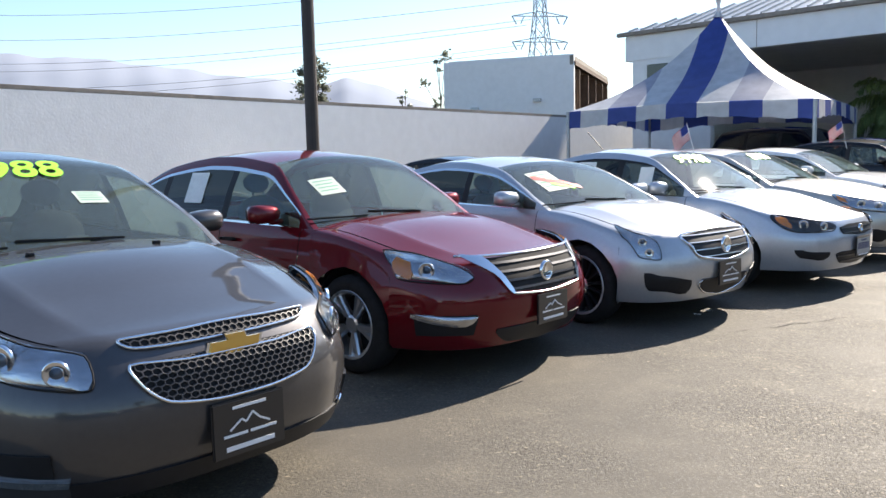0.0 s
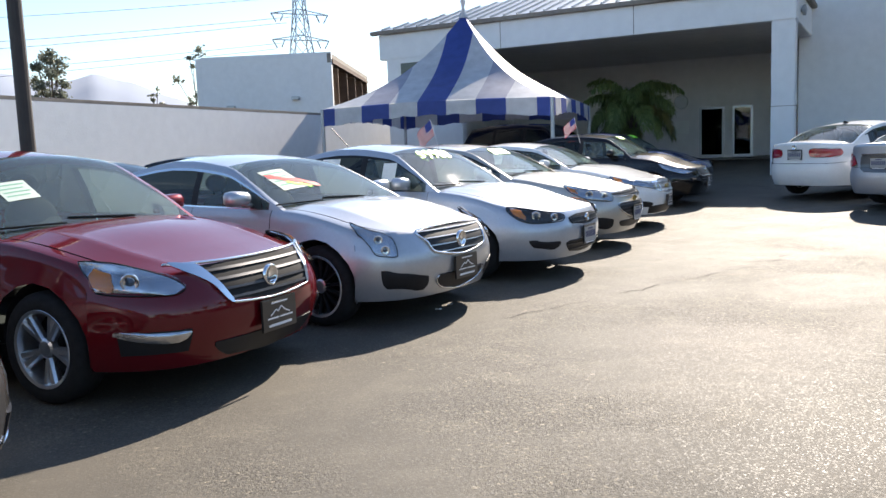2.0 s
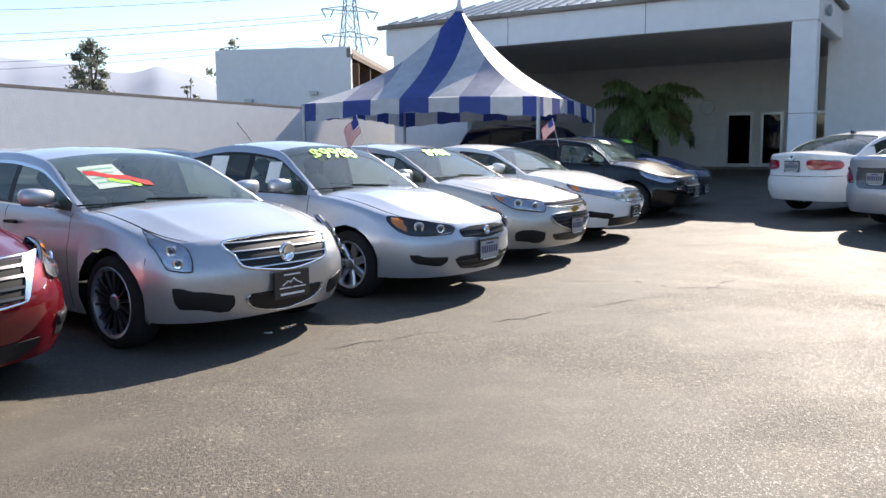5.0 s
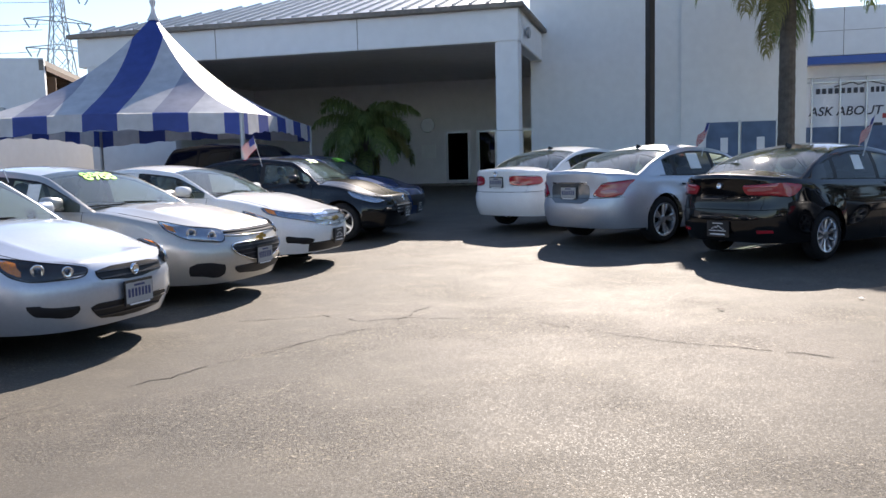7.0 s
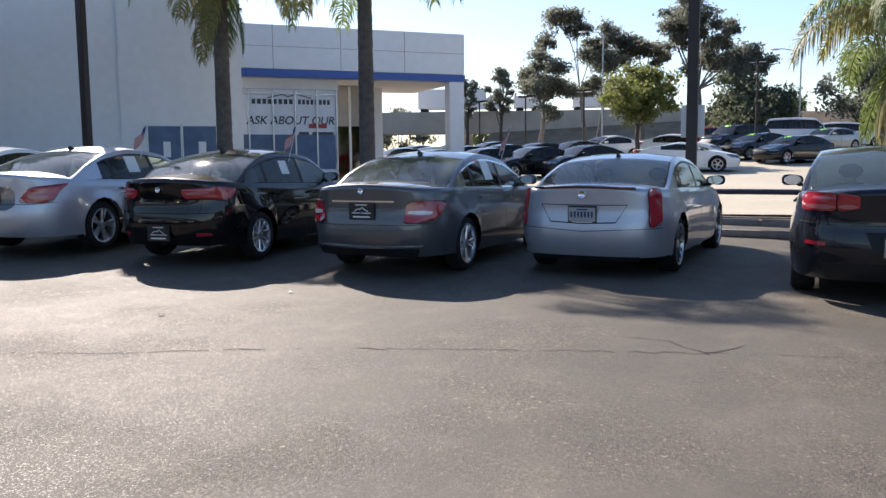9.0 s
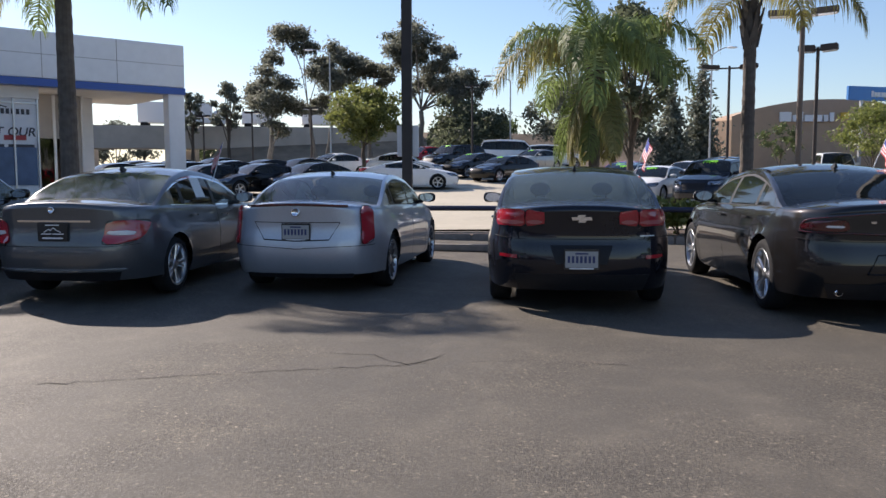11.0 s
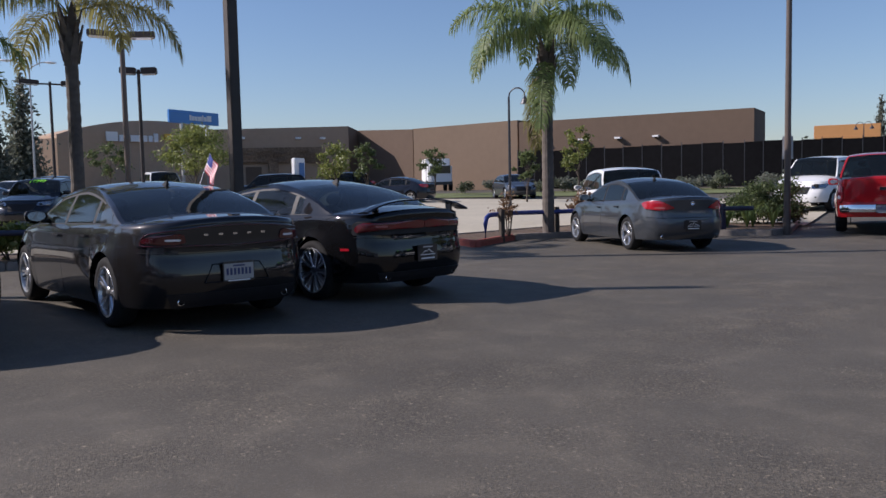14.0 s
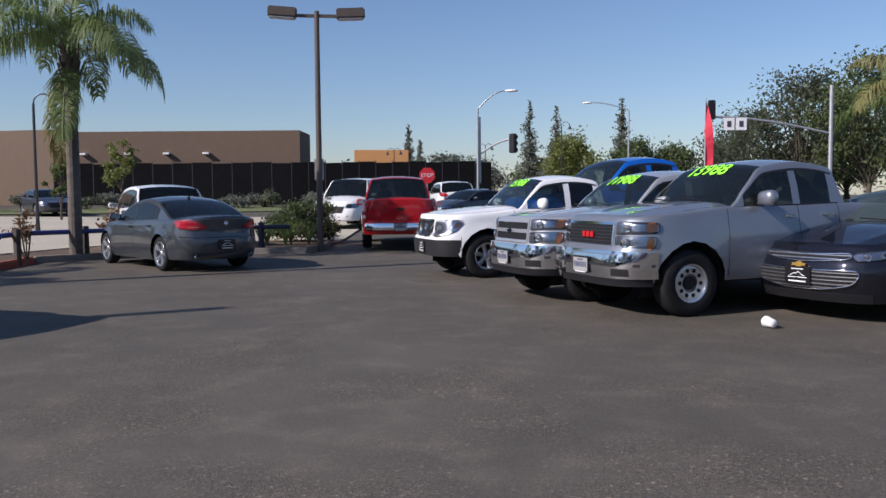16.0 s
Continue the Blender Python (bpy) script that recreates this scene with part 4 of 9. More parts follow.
def sheet(name, poly, material, label, category, lift=0.02, kind="structure", grid=3.0):
    """A flat covering that follows the ground's height, cut to a convex outline."""
    bm = bmesh.new()
    bm.faces.new([bm.verts.new((x, y, 0)) for x, y in poly])
    xs, ys = [p[0] for p in poly], [p[1] for p in poly]
    for lo, hi, no in ((min(xs), max(xs), (1, 0, 0)), (min(ys), max(ys), (0, 1, 0))):
        k = lo + grid
        while k < hi:
            co = (k, 0, 0) if no[0] else (0, k, 0)
            bmesh.ops.bisect_plane(bm, geom=bm.verts[:] + bm.edges[:] + bm.faces[:], plane_co=co, plane_no=no)
            k += grid
    for v in bm.verts:
        v.co.z = gz(v.co.x, v.co.y) + lift
    bmesh.ops.recalc_face_normals(bm, faces=bm.faces)
    if bm.faces[:][0].normal.z < 0:
        bmesh.ops.reverse_faces(bm, faces=bm.faces)
    ob = part(name, bm, material)
    return tagged(ob, label, category, kind=kind)


sheet("pavement_1", [(20.7, 30), (20.7, 2), (20.3, -7), (18.2, -10.6), (19.8, -15.5), (14.2, -20.6), (20, -36), (75, -20), (75, 30)], M_CONCRETE, "pale concrete drive and neighbouring lot", "pavement", 0.05)

# ---- the cars ----
P_GREY = paint("grey_paint", (0.075, 0.073, 0.076), 0.6)
P_RED = paint("red_paint", (0.125, 0.006, 0.010), 0.3)
P_SILVER = paint("silver_paint", (0.50, 0.51, 0.53), 0.7)
P_SILVER2 = paint("cool_silver_paint", (0.46, 0.49, 0.54), 0.6)
P_BEIGE = paint("champagne_paint", (0.49, 0.47, 0.43), 0.65)
P_WHITE = paint("white_paint", (0.78, 0.78, 0.77), 0.0)
P_BLACK = paint("black_paint", (0.006, 0.006, 0.007), 0.2)
P_DKGREY = paint("dark_granite_paint", (0.020, 0.0185, 0.019), 0.6)
P_STEEL = paint("steel_grey_paint", (0.07, 0.078, 0.09), 0.65)
P_GREENGREY = paint("green_grey_paint", (0.11, 0.115, 0.122), 0.6)
P_NAVY = paint("navy_grey_paint", (0.012, 0.013, 0.019), 0.5)
P_BLUE = paint("blue_paint", (0.015, 0.045, 0.15), 0.4)
P_BRIGHTBLUE = paint("bright_blue_paint", (0.01, 0.13, 0.55), 0.3)
P_TRUCKRED = paint("truck_red_paint", (0.36, 0.012, 0.016), 0.1)
P_TRUCKSILVER = paint("grey_silver_paint", (0.40, 0.41, 0.43), 0.45)
P_TRUCKGREY = paint("pewter_paint", (0.23, 0.248, 0.28), 0.6)


def at(x, y, h):
    return pose(x, y, gz(x, y), 0, 0, h)


def rounded(pts, k=4):
    """A closed smooth curve through the points."""
    out, n = [], len(pts)
    for i in range(n):
        p0, p1, p2, p3 = (pts[(i + d) % n] for d in (-1, 0, 1, 2))
        for j in range(k):
            t = j / k
            h00, h10, h01, h11 = 2 * t ** 3 - 3 * t * t + 1, t ** 3 - 2 * t * t + t, 3 * t * t - 2 * t ** 3, t ** 3 - t * t
            out.append(tuple(h00 * b + h10 * 0.35 * (c - a) + h01 * c + h11 * 0.35 * (e - b) for a, b, c, e in zip(p0, p1, p2, p3)))
    return out


def span(curve, z):
    """Where the height z crosses a closed outline: the least and the greatest a."""
    xs = []
    for (a0, z0), (a1, z1) in zip(curve, curve[1:] + curve[:1]):
        if (z0 <= z) != (z1 <= z):
            xs.append(a0 + (a1 - a0) * (z - z0) / (z1 - z0))
    return (min(xs), max(xs)) if xs else None


def inside(pts, k=4):
    """Maps the unit square onto the area of a rounded outline."""
    curve = rounded(pts, k)
    lo, hi = min(p[1] for p in curve) + 0.0015, max(p[1] for p in curve) - 0.0015

    def at_(u, v):
        z = lo + (hi - lo) * v
        a, b = span(curve, z) or (0, 0)
        return a + (b - a) * u, z
    return at_


def plaque(name, S, fn, pts, material, root, off=0.007, thick=0.016, n=12, m=8, label="", k=4):
    """A cover of any rounded outline laid on the car's end."""
    return patch(name, S, fn, inside(pts, k), material, root, off=off, n=n, m=m, label=label, thick=thick)


def rim_tube(name, S, fn, pts, rad, material, root, off=0.008, closed=True, label="", k=4):
    """A round moulding that follows an outline on the car's end."""
    curve = rounded(pts, k)
    if not closed:
        curve = curve[:k * (len(pts) - 1) + 1]
    P = []
    for a, z in curve:
        p = fn(a, z)
        P.append(p + (p - Vector((p.x * 0.6, 0, p.z))).normalized() * off)
    if closed:
        P += P[:1]
    v, f = tube(P, rad, 6)
    return mesh_ob(name, v, f, material, root, label, True)


def grille_bars(S, root, pts, n, material, h=0.004, off=0.014, trim=0.008):
    """Level bars across a grille's outline."""
    curve = rounded(pts)
    lo, hi = min(p[1] for p in curve), max(p[1] for p in curve)
    for k in range(n):
        z = lo + (hi - lo) * (k + 0.75) / (n + 0.5)
        q = span(curve, z)
        if q and q[1] - q[0] > 0.05:
            a, b = q[0] + trim, q[1] - trim
            patch("grille_bar", S, fr(S), [(a, z - h), (b, z - h), (b, z + h), (a, z + h)], material, root, off=off, n=10, m=1, thick=0.012)


def honeycomb(S, root, pts, cell=0.0175, w=0.0017):
    """A moulded honeycomb insert inside a grille's outline."""
    curve = rounded(pts)
    lo, hi = min(p[1] for p in curve), max(p[1] for p in curve)
    left, right = min(p[0] for p in curve), max(p[0] for p in curve)
    fn, V, F, seen = fr(S), [], [], set()
    dx, dz = cell * 1.9, cell * 1.15
    rows = int((hi - lo) / dz) + 2
    for j in range(rows):
        for i in range(int((right - left) / dx) + 2):
            ca, cz = left + (i + 0.5 * (j % 2)) * dx, lo + j * dz
            ring = [(ca + dx * 0.5 * u, cz + dz * 0.667 * q) for u, q in ((1, 0.5), (0, 1), (-1, 0.5), (-1, -0.5), (0, -1), (1, -0.5))]
            for p, q in zip(ring, ring[1:] + ring[:1]):
                key = (round((p[0] + q[0]) * 1000), round((p[1] + q[1]) * 1000))
                ok = all((lambda t: t and t[0] < c[0] < t[1])(span(curve, c[1])) for c in (p, q))
                if key in seen or not ok:
                    continue
                seen.add(key)
                d = Vector((q[0] - p[0], q[1] - p[1])).normalized() * w
                o = len(V)
                for (a, z), s in ((p, 1), (p, -1), (q, -1), (q, 1)):
                    x = fn(a - d.y * s, z + d.x * s)
                    V += [x + Vector((0.014, 0, 0)), x]
                F += [(o, o + 2, o + 4, o + 6), (o, o + 1, o + 3, o + 2), (o + 2, o + 3, o + 5, o + 4), (o + 4, o + 5, o + 7, o + 6), (o + 6, o + 7, o + 1, o)]
    return mesh_ob("grille_mesh", V, F, M_GRILLEMESH, root, "dull silver honeycomb insert")


def headlamp(S, root, pts, amber=None, n=14, domes=(), label="clear-lens headlamp", shell=M_LAMP):
    for side in (1, -1):
        fn = (lambda a, z, s=side: S.end_pt(abs(a), z, True, s))
        deep = 0.030 if S.sill < 0.3 else 0.020
        h = plaque("headlight", S, fn, pts, shell, root, 0.008, 0.02, n, 7, label)
        rim_tube("lamp_gasket", S, fn, pts, 0.004, M_DARK, h, 0.008)
        if amber:
            plaque("turn_signal", S, fn, amber, M_AMBER, h, 0.017, 0.012, 5, 4)
        for a, z, rad in domes:
            p, q = fn(a, z), fn(a + 0.01, z)
            d = (q - p).cross(Vector((0, 0, 1))).normalized()
            if d.x < 0:
                d = -d
            v, f = lathe([(rad * 1.12, 0.0), (rad * 1.12, 0.014), (rad, 0.016), (rad * 0.62, 0.005), (rad * 0.55, 0.006), (rad * 0.4, 0.014), (0.0005, 0.019)], 18, "z", False)
            mm = Matrix.Translation(p + d * 0.010) @ d.to_track_quat("Z", "Y").to_matrix().to_4x4()
            pj = mesh_ob("projector", [mm @ Vector(c) for c in v], f, [M_CHROME, M_LAMPGLASS], h, "", True)
            pj.data.polygons.foreach_set("material_index", [int(sum(math.hypot(v[i][0], v[i][1]) for i in g) / len(g) < rad * 0.5) for g in f])
        plaque("lens_cover", S, fn, pts, M_LENS, h, deep, 0.004, n, 7)


def taillamp(S, root, pts, white=None, mat_=M_REDLENS, n=12, white_mat=M_WHITELENS, k=4):
    for side in (1, -1):
        fn = (lambda a, z, s=side: S.end_pt(abs(a), z, False, s))
        h = plaque("taillight", S, fn, pts, mat_, root, 0.020, 0.032, n, 7, "red tail lamp", k)
        rim_tube("lamp_gasket", S, fn, pts, 0.004, M_DARK, h, 0.010, k=k)
        if white:
            plaque("reversing_light", S, fn, white, white_mat, h, 0.026, 0.012, 5, 3, k=2)


def cover(S, root, front, corners, material, name, label="", off=0.007, n=10, m=3, thick=0.014):
    return patch(name, S, fr(S) if front else re(S), corners, material, root, off=off, n=n, m=m, label=label, thick=thick)


def sym(a0, z0, a1, z1):
    """A trapezoid, half-width a0 at height z0 and a1 at z1."""
    return [(-a0, z0), (a0, z0), (a1, z1), (-a1, z1)]


def rear_seams(S, root, z, a, top):
    """Shut lines of the boot lid and the bumper."""
    edge_strip(S, root, False, [(-a - 0.3, z + 0.02), (-a, z), (a, z), (a + 0.3, z + 0.02)], 0.0025, M_DARK, "shut_line", 0.009)
    for s in (-1, 1):
        edge_strip(S, root, False, [(s * a, z), (s * (a + 0.03), top)], 0.004, M_DARK, "shut_line", 0.009)


def badge_bowtie(S, root, front, z, size=0.09, material=M_GOLD):
    fn = fr(S) if front else re(S)
    x = fn(0, z).x
    s = 1 if front else -1
    pts = [(-1, -0.16), (-0.45, -0.16), (-0.36, -0.36), (0.36, -0.36), (0.28, -0.16), (0.92, -0.16), (1, 0.16), (0.45, 0.16), (0.36, 0.36), (-0.36, 0.36), (-0.28, 0.16), (-0.92, 0.16)]
    V = [(x + s * d, p[0] * size, z + p[1] * size) for d in (0.02, 0.034) for p in pts]
    n = len(pts)
    F = [tuple(range(n)), tuple(range(n, 2 * n))] + [(i, (i + 1) % n, n + (i + 1) % n, n + i) for i in range(n)]
    bm = bmesh.new()
    vs = [bm.verts.new(v) for v in V]
    for f in F:
        bm.faces.new([vs[i] for i in f])
    bmesh.ops.recalc_face_normals(bm, faces=bm.faces)
    return part("badge", bm, material, root, "plain cross-shaped badge")


def badge_round(S, root, front, z, r=0.055, material=M_CHROME):
    fn = fr(S) if front else re(S)
    x = fn(0, z).x
    s = 1 if front else -1
    v, f = lathe([(r, 0.01), (r, 0.028), (r * 0.8, 0.032), (r * 0.75, 0.022), (0.0005, 0.024)], 20, "x", False)
    return mesh_ob("badge", [(x + s * a[0], a[1], z + a[2]) for a in v], f, material, root, "round chrome badge", True)



def edge_strip(S, root, front, pts, w, material, name="chrome_strip", off=0.014):
    """A narrow bright strip through (a, z) points of the end's face."""
    fn = fr(S) if front else re(S)
    for (a0, z0), (a1, z1) in zip(pts, pts[1:]):
        patch(name, S, fn, [(a0, z0 - w), (a1, z1 - w), (a1, z1 + w), (a0, z0 + w)], material, root, off=off, n=5, m=1, thick=0.02)


M_STEELDARK = mat("dark_bar", (0.06, 0.06, 0.065), 0.35, 0.6)
# grey saloon, bonnet nearest the path
S = Shape(1.788, 1.53, 2.685, 0.95, 0.96, 0.32, zn=0.80, zcowl=1.04, zbf=0.96, zbr=1.02, zdeck=1.10, xws=0.15, xrt=-1.0, xdk=-1.8)
c = build_car("sedan", S, P_GREY, "dark grey sedan with gold cross badge and green price", "car", "row of cars by the wall", at(-2.50, 4.65, -41.5), ("five", 0.21), trim=M_CHROME)
headlamp(S, c, [(0.53, 0.745), (0.66, 0.785), (0.80, 0.835), (1.02, 0.88), (1.10, 0.87), (0.98, 0.76), (0.78, 0.675), (0.64, 0.645), (0.545, 0.64)], [(0.92, 0.79), (1.02, 0.84), (1.04, 0.815), (0.94, 0.755)], domes=((0.62, 0.70, 0.042), (0.76, 0.745, 0.05)))
G1 = [(-0.41, 0.785), (-0.2, 0.79), (0, 0.795), (0.2, 0.79), (0.41, 0.785), (0.37, 0.752), (0.14, 0.745), (-0.14, 0.745), (-0.37, 0.752)]
G2 = [(-0.41, 0.70), (-0.2, 0.69), (0, 0.69), (0.2, 0.69), (0.41, 0.70), (0.385, 0.62), (0.31, 0.56), (0.12, 0.53), (-0.12, 0.53), (-0.31, 0.56), (-0.385, 0.62)]
for nm, G in (("grille", G1), ("lower_grille", G2)):
    plaque(nm, S, fr(S), G, M_DARK, c, 0.005, 0.014, 16, 8, "honeycomb grille opening")
    honeycomb(S, c, G)
    rim_tube("chrome_frame", S, fr(S), G, 0.0065, M_CHROME, c, 0.012)
badge_bowtie(S, c, True, 0.712, 0.115)
badge_bowtie(S, c, True, 0.712, 0.132, M_CHROME).scale = (0.997, 1, 1)
both("fog_light", S, True, [(0.66, 0.33), (0.86, 0.35), (0.88, 0.43), (0.68, 0.42)], M_BLACK, c, off=0.006)
both("bumper_trim", S, True, [(0.62, 0.29), (0.98, 0.31), (0.98, 0.335), (0.62, 0.315)], M_CHROME, c, off=0.012)
cover(S, c, True, sym(0.6, 0.22, 0.62, 0.3), M_BLACK, "air_dam")
plate(S, c, True, 0.40, True, h=0.09)
for y_ in (-0.3, 0.3):
    box("washer_jet", (-0.02, -0.015, -0.005), (0.02, 0.015, 0.014), M_BLACK, c, bevel=0.004, m=Matrix.Translation(S.hood_pt(S.xcowl + 0.2, abs(y_) / 0.8, 1 if y_ > 0 else -1)))
price(S, c, "9988", 0.27, -0.06, 0.22)
window_paper(S, c, 0.25, 0.55, 0.16, 0.12)

# red saloon
S = Shape(1.829, 1.515, 2.776, 0.98, 1.10, 0.333, zn=0.77, zcowl=1.0, zbf=0.94, zbr=1.0, zdeck=1.10, xws=0.28, xrt=-1.05, xdk=-1.9)
c = build_car("sedan", S, P_RED, "deep red sedan with chrome V-framed slatted grille", "car", "row of cars by the wall", at(-1.05, 6.93, -42.4), ("split", 0.215), trim=M_CHROME)
headlamp(S, c, [(1.08, 0.84), (0.84, 0.83), (0.68, 0.78), (0.60, 0.72), (0.58, 0.675), (0.64, 0.645), (0.78, 0.65), (1.0, 0.67), (1.0, 0.745)], [(0.87, 0.77), (0.98, 0.79), (1.0, 0.69), (0.90, 0.67)], domes=((0.78, 0.725, 0.045),))
G = [(-0.50, 0.775), (0, 0.775), (0.50, 0.775), (0.41, 0.66), (0.34, 0.57), (0, 0.545), (-0.34, 0.57), (-0.41, 0.66)]
plaque("grille", S, fr(S), G, M_DARK, c, 0.005, 0.014, 16, 8, "dark slatted grille")
grille_bars(S, c, G, 4, M_STEELDARK, 0.007)
for s_ in (-1, 1):
    plaque("chrome_band", S, fr(S), [(s_ * a, z) for a, z in ((0.60, 0.808), (0.49, 0.798), (0.44, 0.765), (0.36, 0.60), (0.345, 0.557), (0.378, 0.565), (0.45, 0.68))], M_CHROME, c, 0.016, 0.014, 6, 10, "chrome V-shaped grille arm")
rim_tube("chrome_band", S, fr(S), [(-0.60, 0.803), (-0.34, 0.793), (0, 0.788), (0.34, 0.793), (0.60, 0.803)], 0.010, M_CHROME, c, 0.006, False)
rim_tube("chrome_band", S, fr(S), [(-0.35, 0.563), (0, 0.538), (0.35, 0.563)], 0.008, M_CHROME, c, 0.010, False)
badge_round(S, c, True, 0.665, 0.066)
both("fog_light", S, True, [(0.60, 0.32), (0.90, 0.32), (0.94, 0.45), (0.60, 0.45)], M_BLACK, c, off=0.004)
for s_ in (1, -1):
    plaque("fog_lens", S, (lambda a, z, s=s_: S.end_pt(abs(a), z, True, s)), [(0.60, 0.446), (0.66, 0.448), (0.94, 0.458), (0.94, 0.432), (0.74, 0.385), (0.64, 0.385)], M_LAMP, c, 0.012, 0.014, 8, 4)
plaque("air_intake", S, fr(S), [(-0.46, 0.345), (0, 0.32), (0.46, 0.345), (0.34, 0.24), (0, 0.215), (-0.34, 0.24)], M_BLACK, c, 0.005, 0.014, 14, 5, "dark lower air intake")
plate(S, c, True, 0.43, True)
window_paper(S, c, -0.42, 0.52, 0.24, 0.2)
side_paper(S, c, -0.6, -1)

# silver compact saloon with red sticker
S_ATS = Shape(1.806, 1.42, 2.776, 0.83, 1.037, 0.33, zn=0.78, zcowl=0.98, zbf=0.93, zbr=1.0, zdeck=1.07, ztail=1.06, xws=0.18, xrt=-1.0, xdk=-1.75, round_r=3.8)
S = S_ATS
c = build_car("sedan", S, P_SILVER, "silver sedan with tinted side glass and red sticker", "car", "row of cars by the wall", at(0.93, 8.43, -49.9), ("thin", 0.22, 0.245), glass_mats=(M_CARGLASS, M_TINTGLASS), trim=M_CHROME)
headlamp(S, c, [(0.66, 0.71), (0.69, 0.755), (0.78, 0.785), (0.93, 0.845), (0.85, 0.72), (0.81, 0.60), (0.75, 0.58), (0.68, 0.58)], domes=((0.735, 0.63, 0.032), (0.745, 0.71, 0.032)))
G = [(-0.45, 0.755), (0, 0.78), (0.45, 0.755), (0.41, 0.66), (0.36, 0.58), (0, 0.53), (-0.36, 0.58), (-0.41, 0.66)]
plaque("grille", S, fr(S), G, M_BLACK, c, 0.005, 0.014, 16, 8, "wide dark grille with bright bars")
grille_bars(S, c, G, 4, M_RIM, 0.0035)
rim_tube("chrome_frame", S, fr(S), G, 0.010, M_CHROME, c, 0.008)
badge_round(S, c, True, 0.65, 0.068)
for s_ in (1, -1):
    plaque("air_intake", S, (lambda a, z, s=s_: S.end_pt(abs(a), z, True, s)), [(0.45, 0.40), (0.62, 0.435), (0.79, 0.47), (0.75, 0.33), (0.60, 0.295), (0.44, 0.29)], M_BLACK, c, 0.005, 0.014, 8, 5)
G = [(-0.33, 0.39), (0, 0.375), (0.33, 0.39), (0.27, 0.29), (0, 0.24), (-0.27, 0.29)]
plaque("lower_grille", S, fr(S), G, M_BLACK, c, 0.005, 0.014, 12, 5)
rim_tube("chrome_band", S, fr(S), [(-0.33, 0.385), (-0.27, 0.285), (0, 0.235), (0.27, 0.285), (0.33, 0.385)], 0.006, M_CHROME, c, 0.008, False)
plate(S, c, True, 0.425, True)
window_paper(S, c, -0.40, 0.50, 0.3, 0.36, True)

# silver saloon with green price
S = Shape(1.76, 1.48, 2.634, 0.97, 0.96, 0.315, zn=0.74, zcowl=0.99, zbf=0.93, zbr=0.99, zdeck=1.11, xws=0.2, xrt=-1.0, xdk=-1.75, tum=0.4)
c = build_car("sedan", S, P_SILVER2, "cool silver sedan with seven-spoke wheels and green price", "car", "row of cars by the wall", at(2.70, 9.95, -47.9), ("seven", 0.205))
headlamp(S, c, [(0.42, 0.675), (0.56, 0.715), (0.72, 0.755), (0.90, 0.775), (0.93, 0.75), (0.87, 0.65), (0.74, 0.605), (0.47, 0.615)], [(0.79, 0.745), (0.89, 0.755), (0.85, 0.66), (0.78, 0.645)], domes=((0.55, 0.66, 0.036), (0.68, 0.68, 0.042)), shell=M_DARKRIM)
G = [(-0.35, 0.655), (0, 0.665), (0.35, 0.655), (0.33, 0.57), (0, 0.55), (-0.33, 0.57)]
plaque("grille", S, fr(S), G, M_BLACK, c, 0.005, 0.014, 14, 5, "dark grille with a bright three-part badge")
grille_bars(S, c, G, 2, M_STEELDARK, 0.005)
badge_round(S, c, True, 0.615, 0.042)
G = [(-0.43, 0.40), (0, 0.39), (0.43, 0.40), (0.31, 0.28), (0, 0.26), (-0.31, 0.28)]
plaque("lower_grille", S, fr(S), G, M_BLACK, c, 0.005, 0.014, 14, 6, "wide black lower grille")
grille_bars(S, c, G, 2, M_STEELDARK, 0.005)
for s_ in (1, -1):
    plaque("air_intake", S, (lambda a, z, s=s_: S.end_pt(abs(a), z, True, s)), [(0.52, 0.41), (0.80, 0.435), (0.72, 0.345), (0.54, 0.33)], M_BLACK, c, 0.005, 0.014, 8, 4)
v, f = tube([Vector((-0.9, 0, S.H - 0.01)), Vector((-1.15, 0, S.H + 0.22))], 0.006, 6)
mesh_ob("antenna", v, f, M_BLACK, c)
plate(S, c, True, 0.44, False)
price(S, c, "$9988", 0.26, -0.04, 0.27)
side_paper(S, c, -0.6, -1)
side_paper(S, c, 0.25, -1, 0.18, 0.22)

# champagne saloon
S_MAL = Shape(1.854, 1.463, 2.738, 1.03, 1.09, 0.335, zn=0.80, zcowl=1.02, zbf=0.96, zbr=1.02, zdeck=1.10, ztail=1.07, xws=0.2, xrt=-1.05, xdk=-1.85, round_r=3.8)
S = S_MAL
c = build_car("sedan", S, P_BEIGE, "champagne silver sedan with a small window flag", "car", "row of cars by the wall", at(4.19, 11.85, -46.2), ("five", 0.22))
headlamp(S, c, [(0.53, 0.77), (0.74, 0.81), (1.02, 0.87), (1.05, 0.85), (0.93, 0.745), (0.82, 0.68), (0.58, 0.645), (0.52, 0.70)], [(0.90, 0.80), (1.0, 0.845), (0.97, 0.79), (0.89, 0.75)], domes=((0.63, 0.71, 0.04), (0.76, 0.745, 0.045)))
G1 = [(-0.48, 0.748), (0, 0.755), (0.48, 0.748), (0.49, 0.70), (0, 0.685), (-0.49, 0.70)]
G2 = [(-0.47, 0.61), (0, 0.615), (0.47, 0.61), (0.46, 0.52), (0.2, 0.43), (-0.2, 0.43), (-0.46, 0.52)]
for nm, G, k_ in (("grille", G1, 2), ("lower_grille", G2, 4)):
    plaque(nm, S, fr(S), G, M_BLACK, c, 0.005, 0.014, 14, 6, "split dark grille")
    grille_bars(S, c, G, k_, M_STEELDARK, 0.005)
    rim_tube("chrome_frame", S, fr(S), G, 0.007, M_CHROME, c, 0.010)
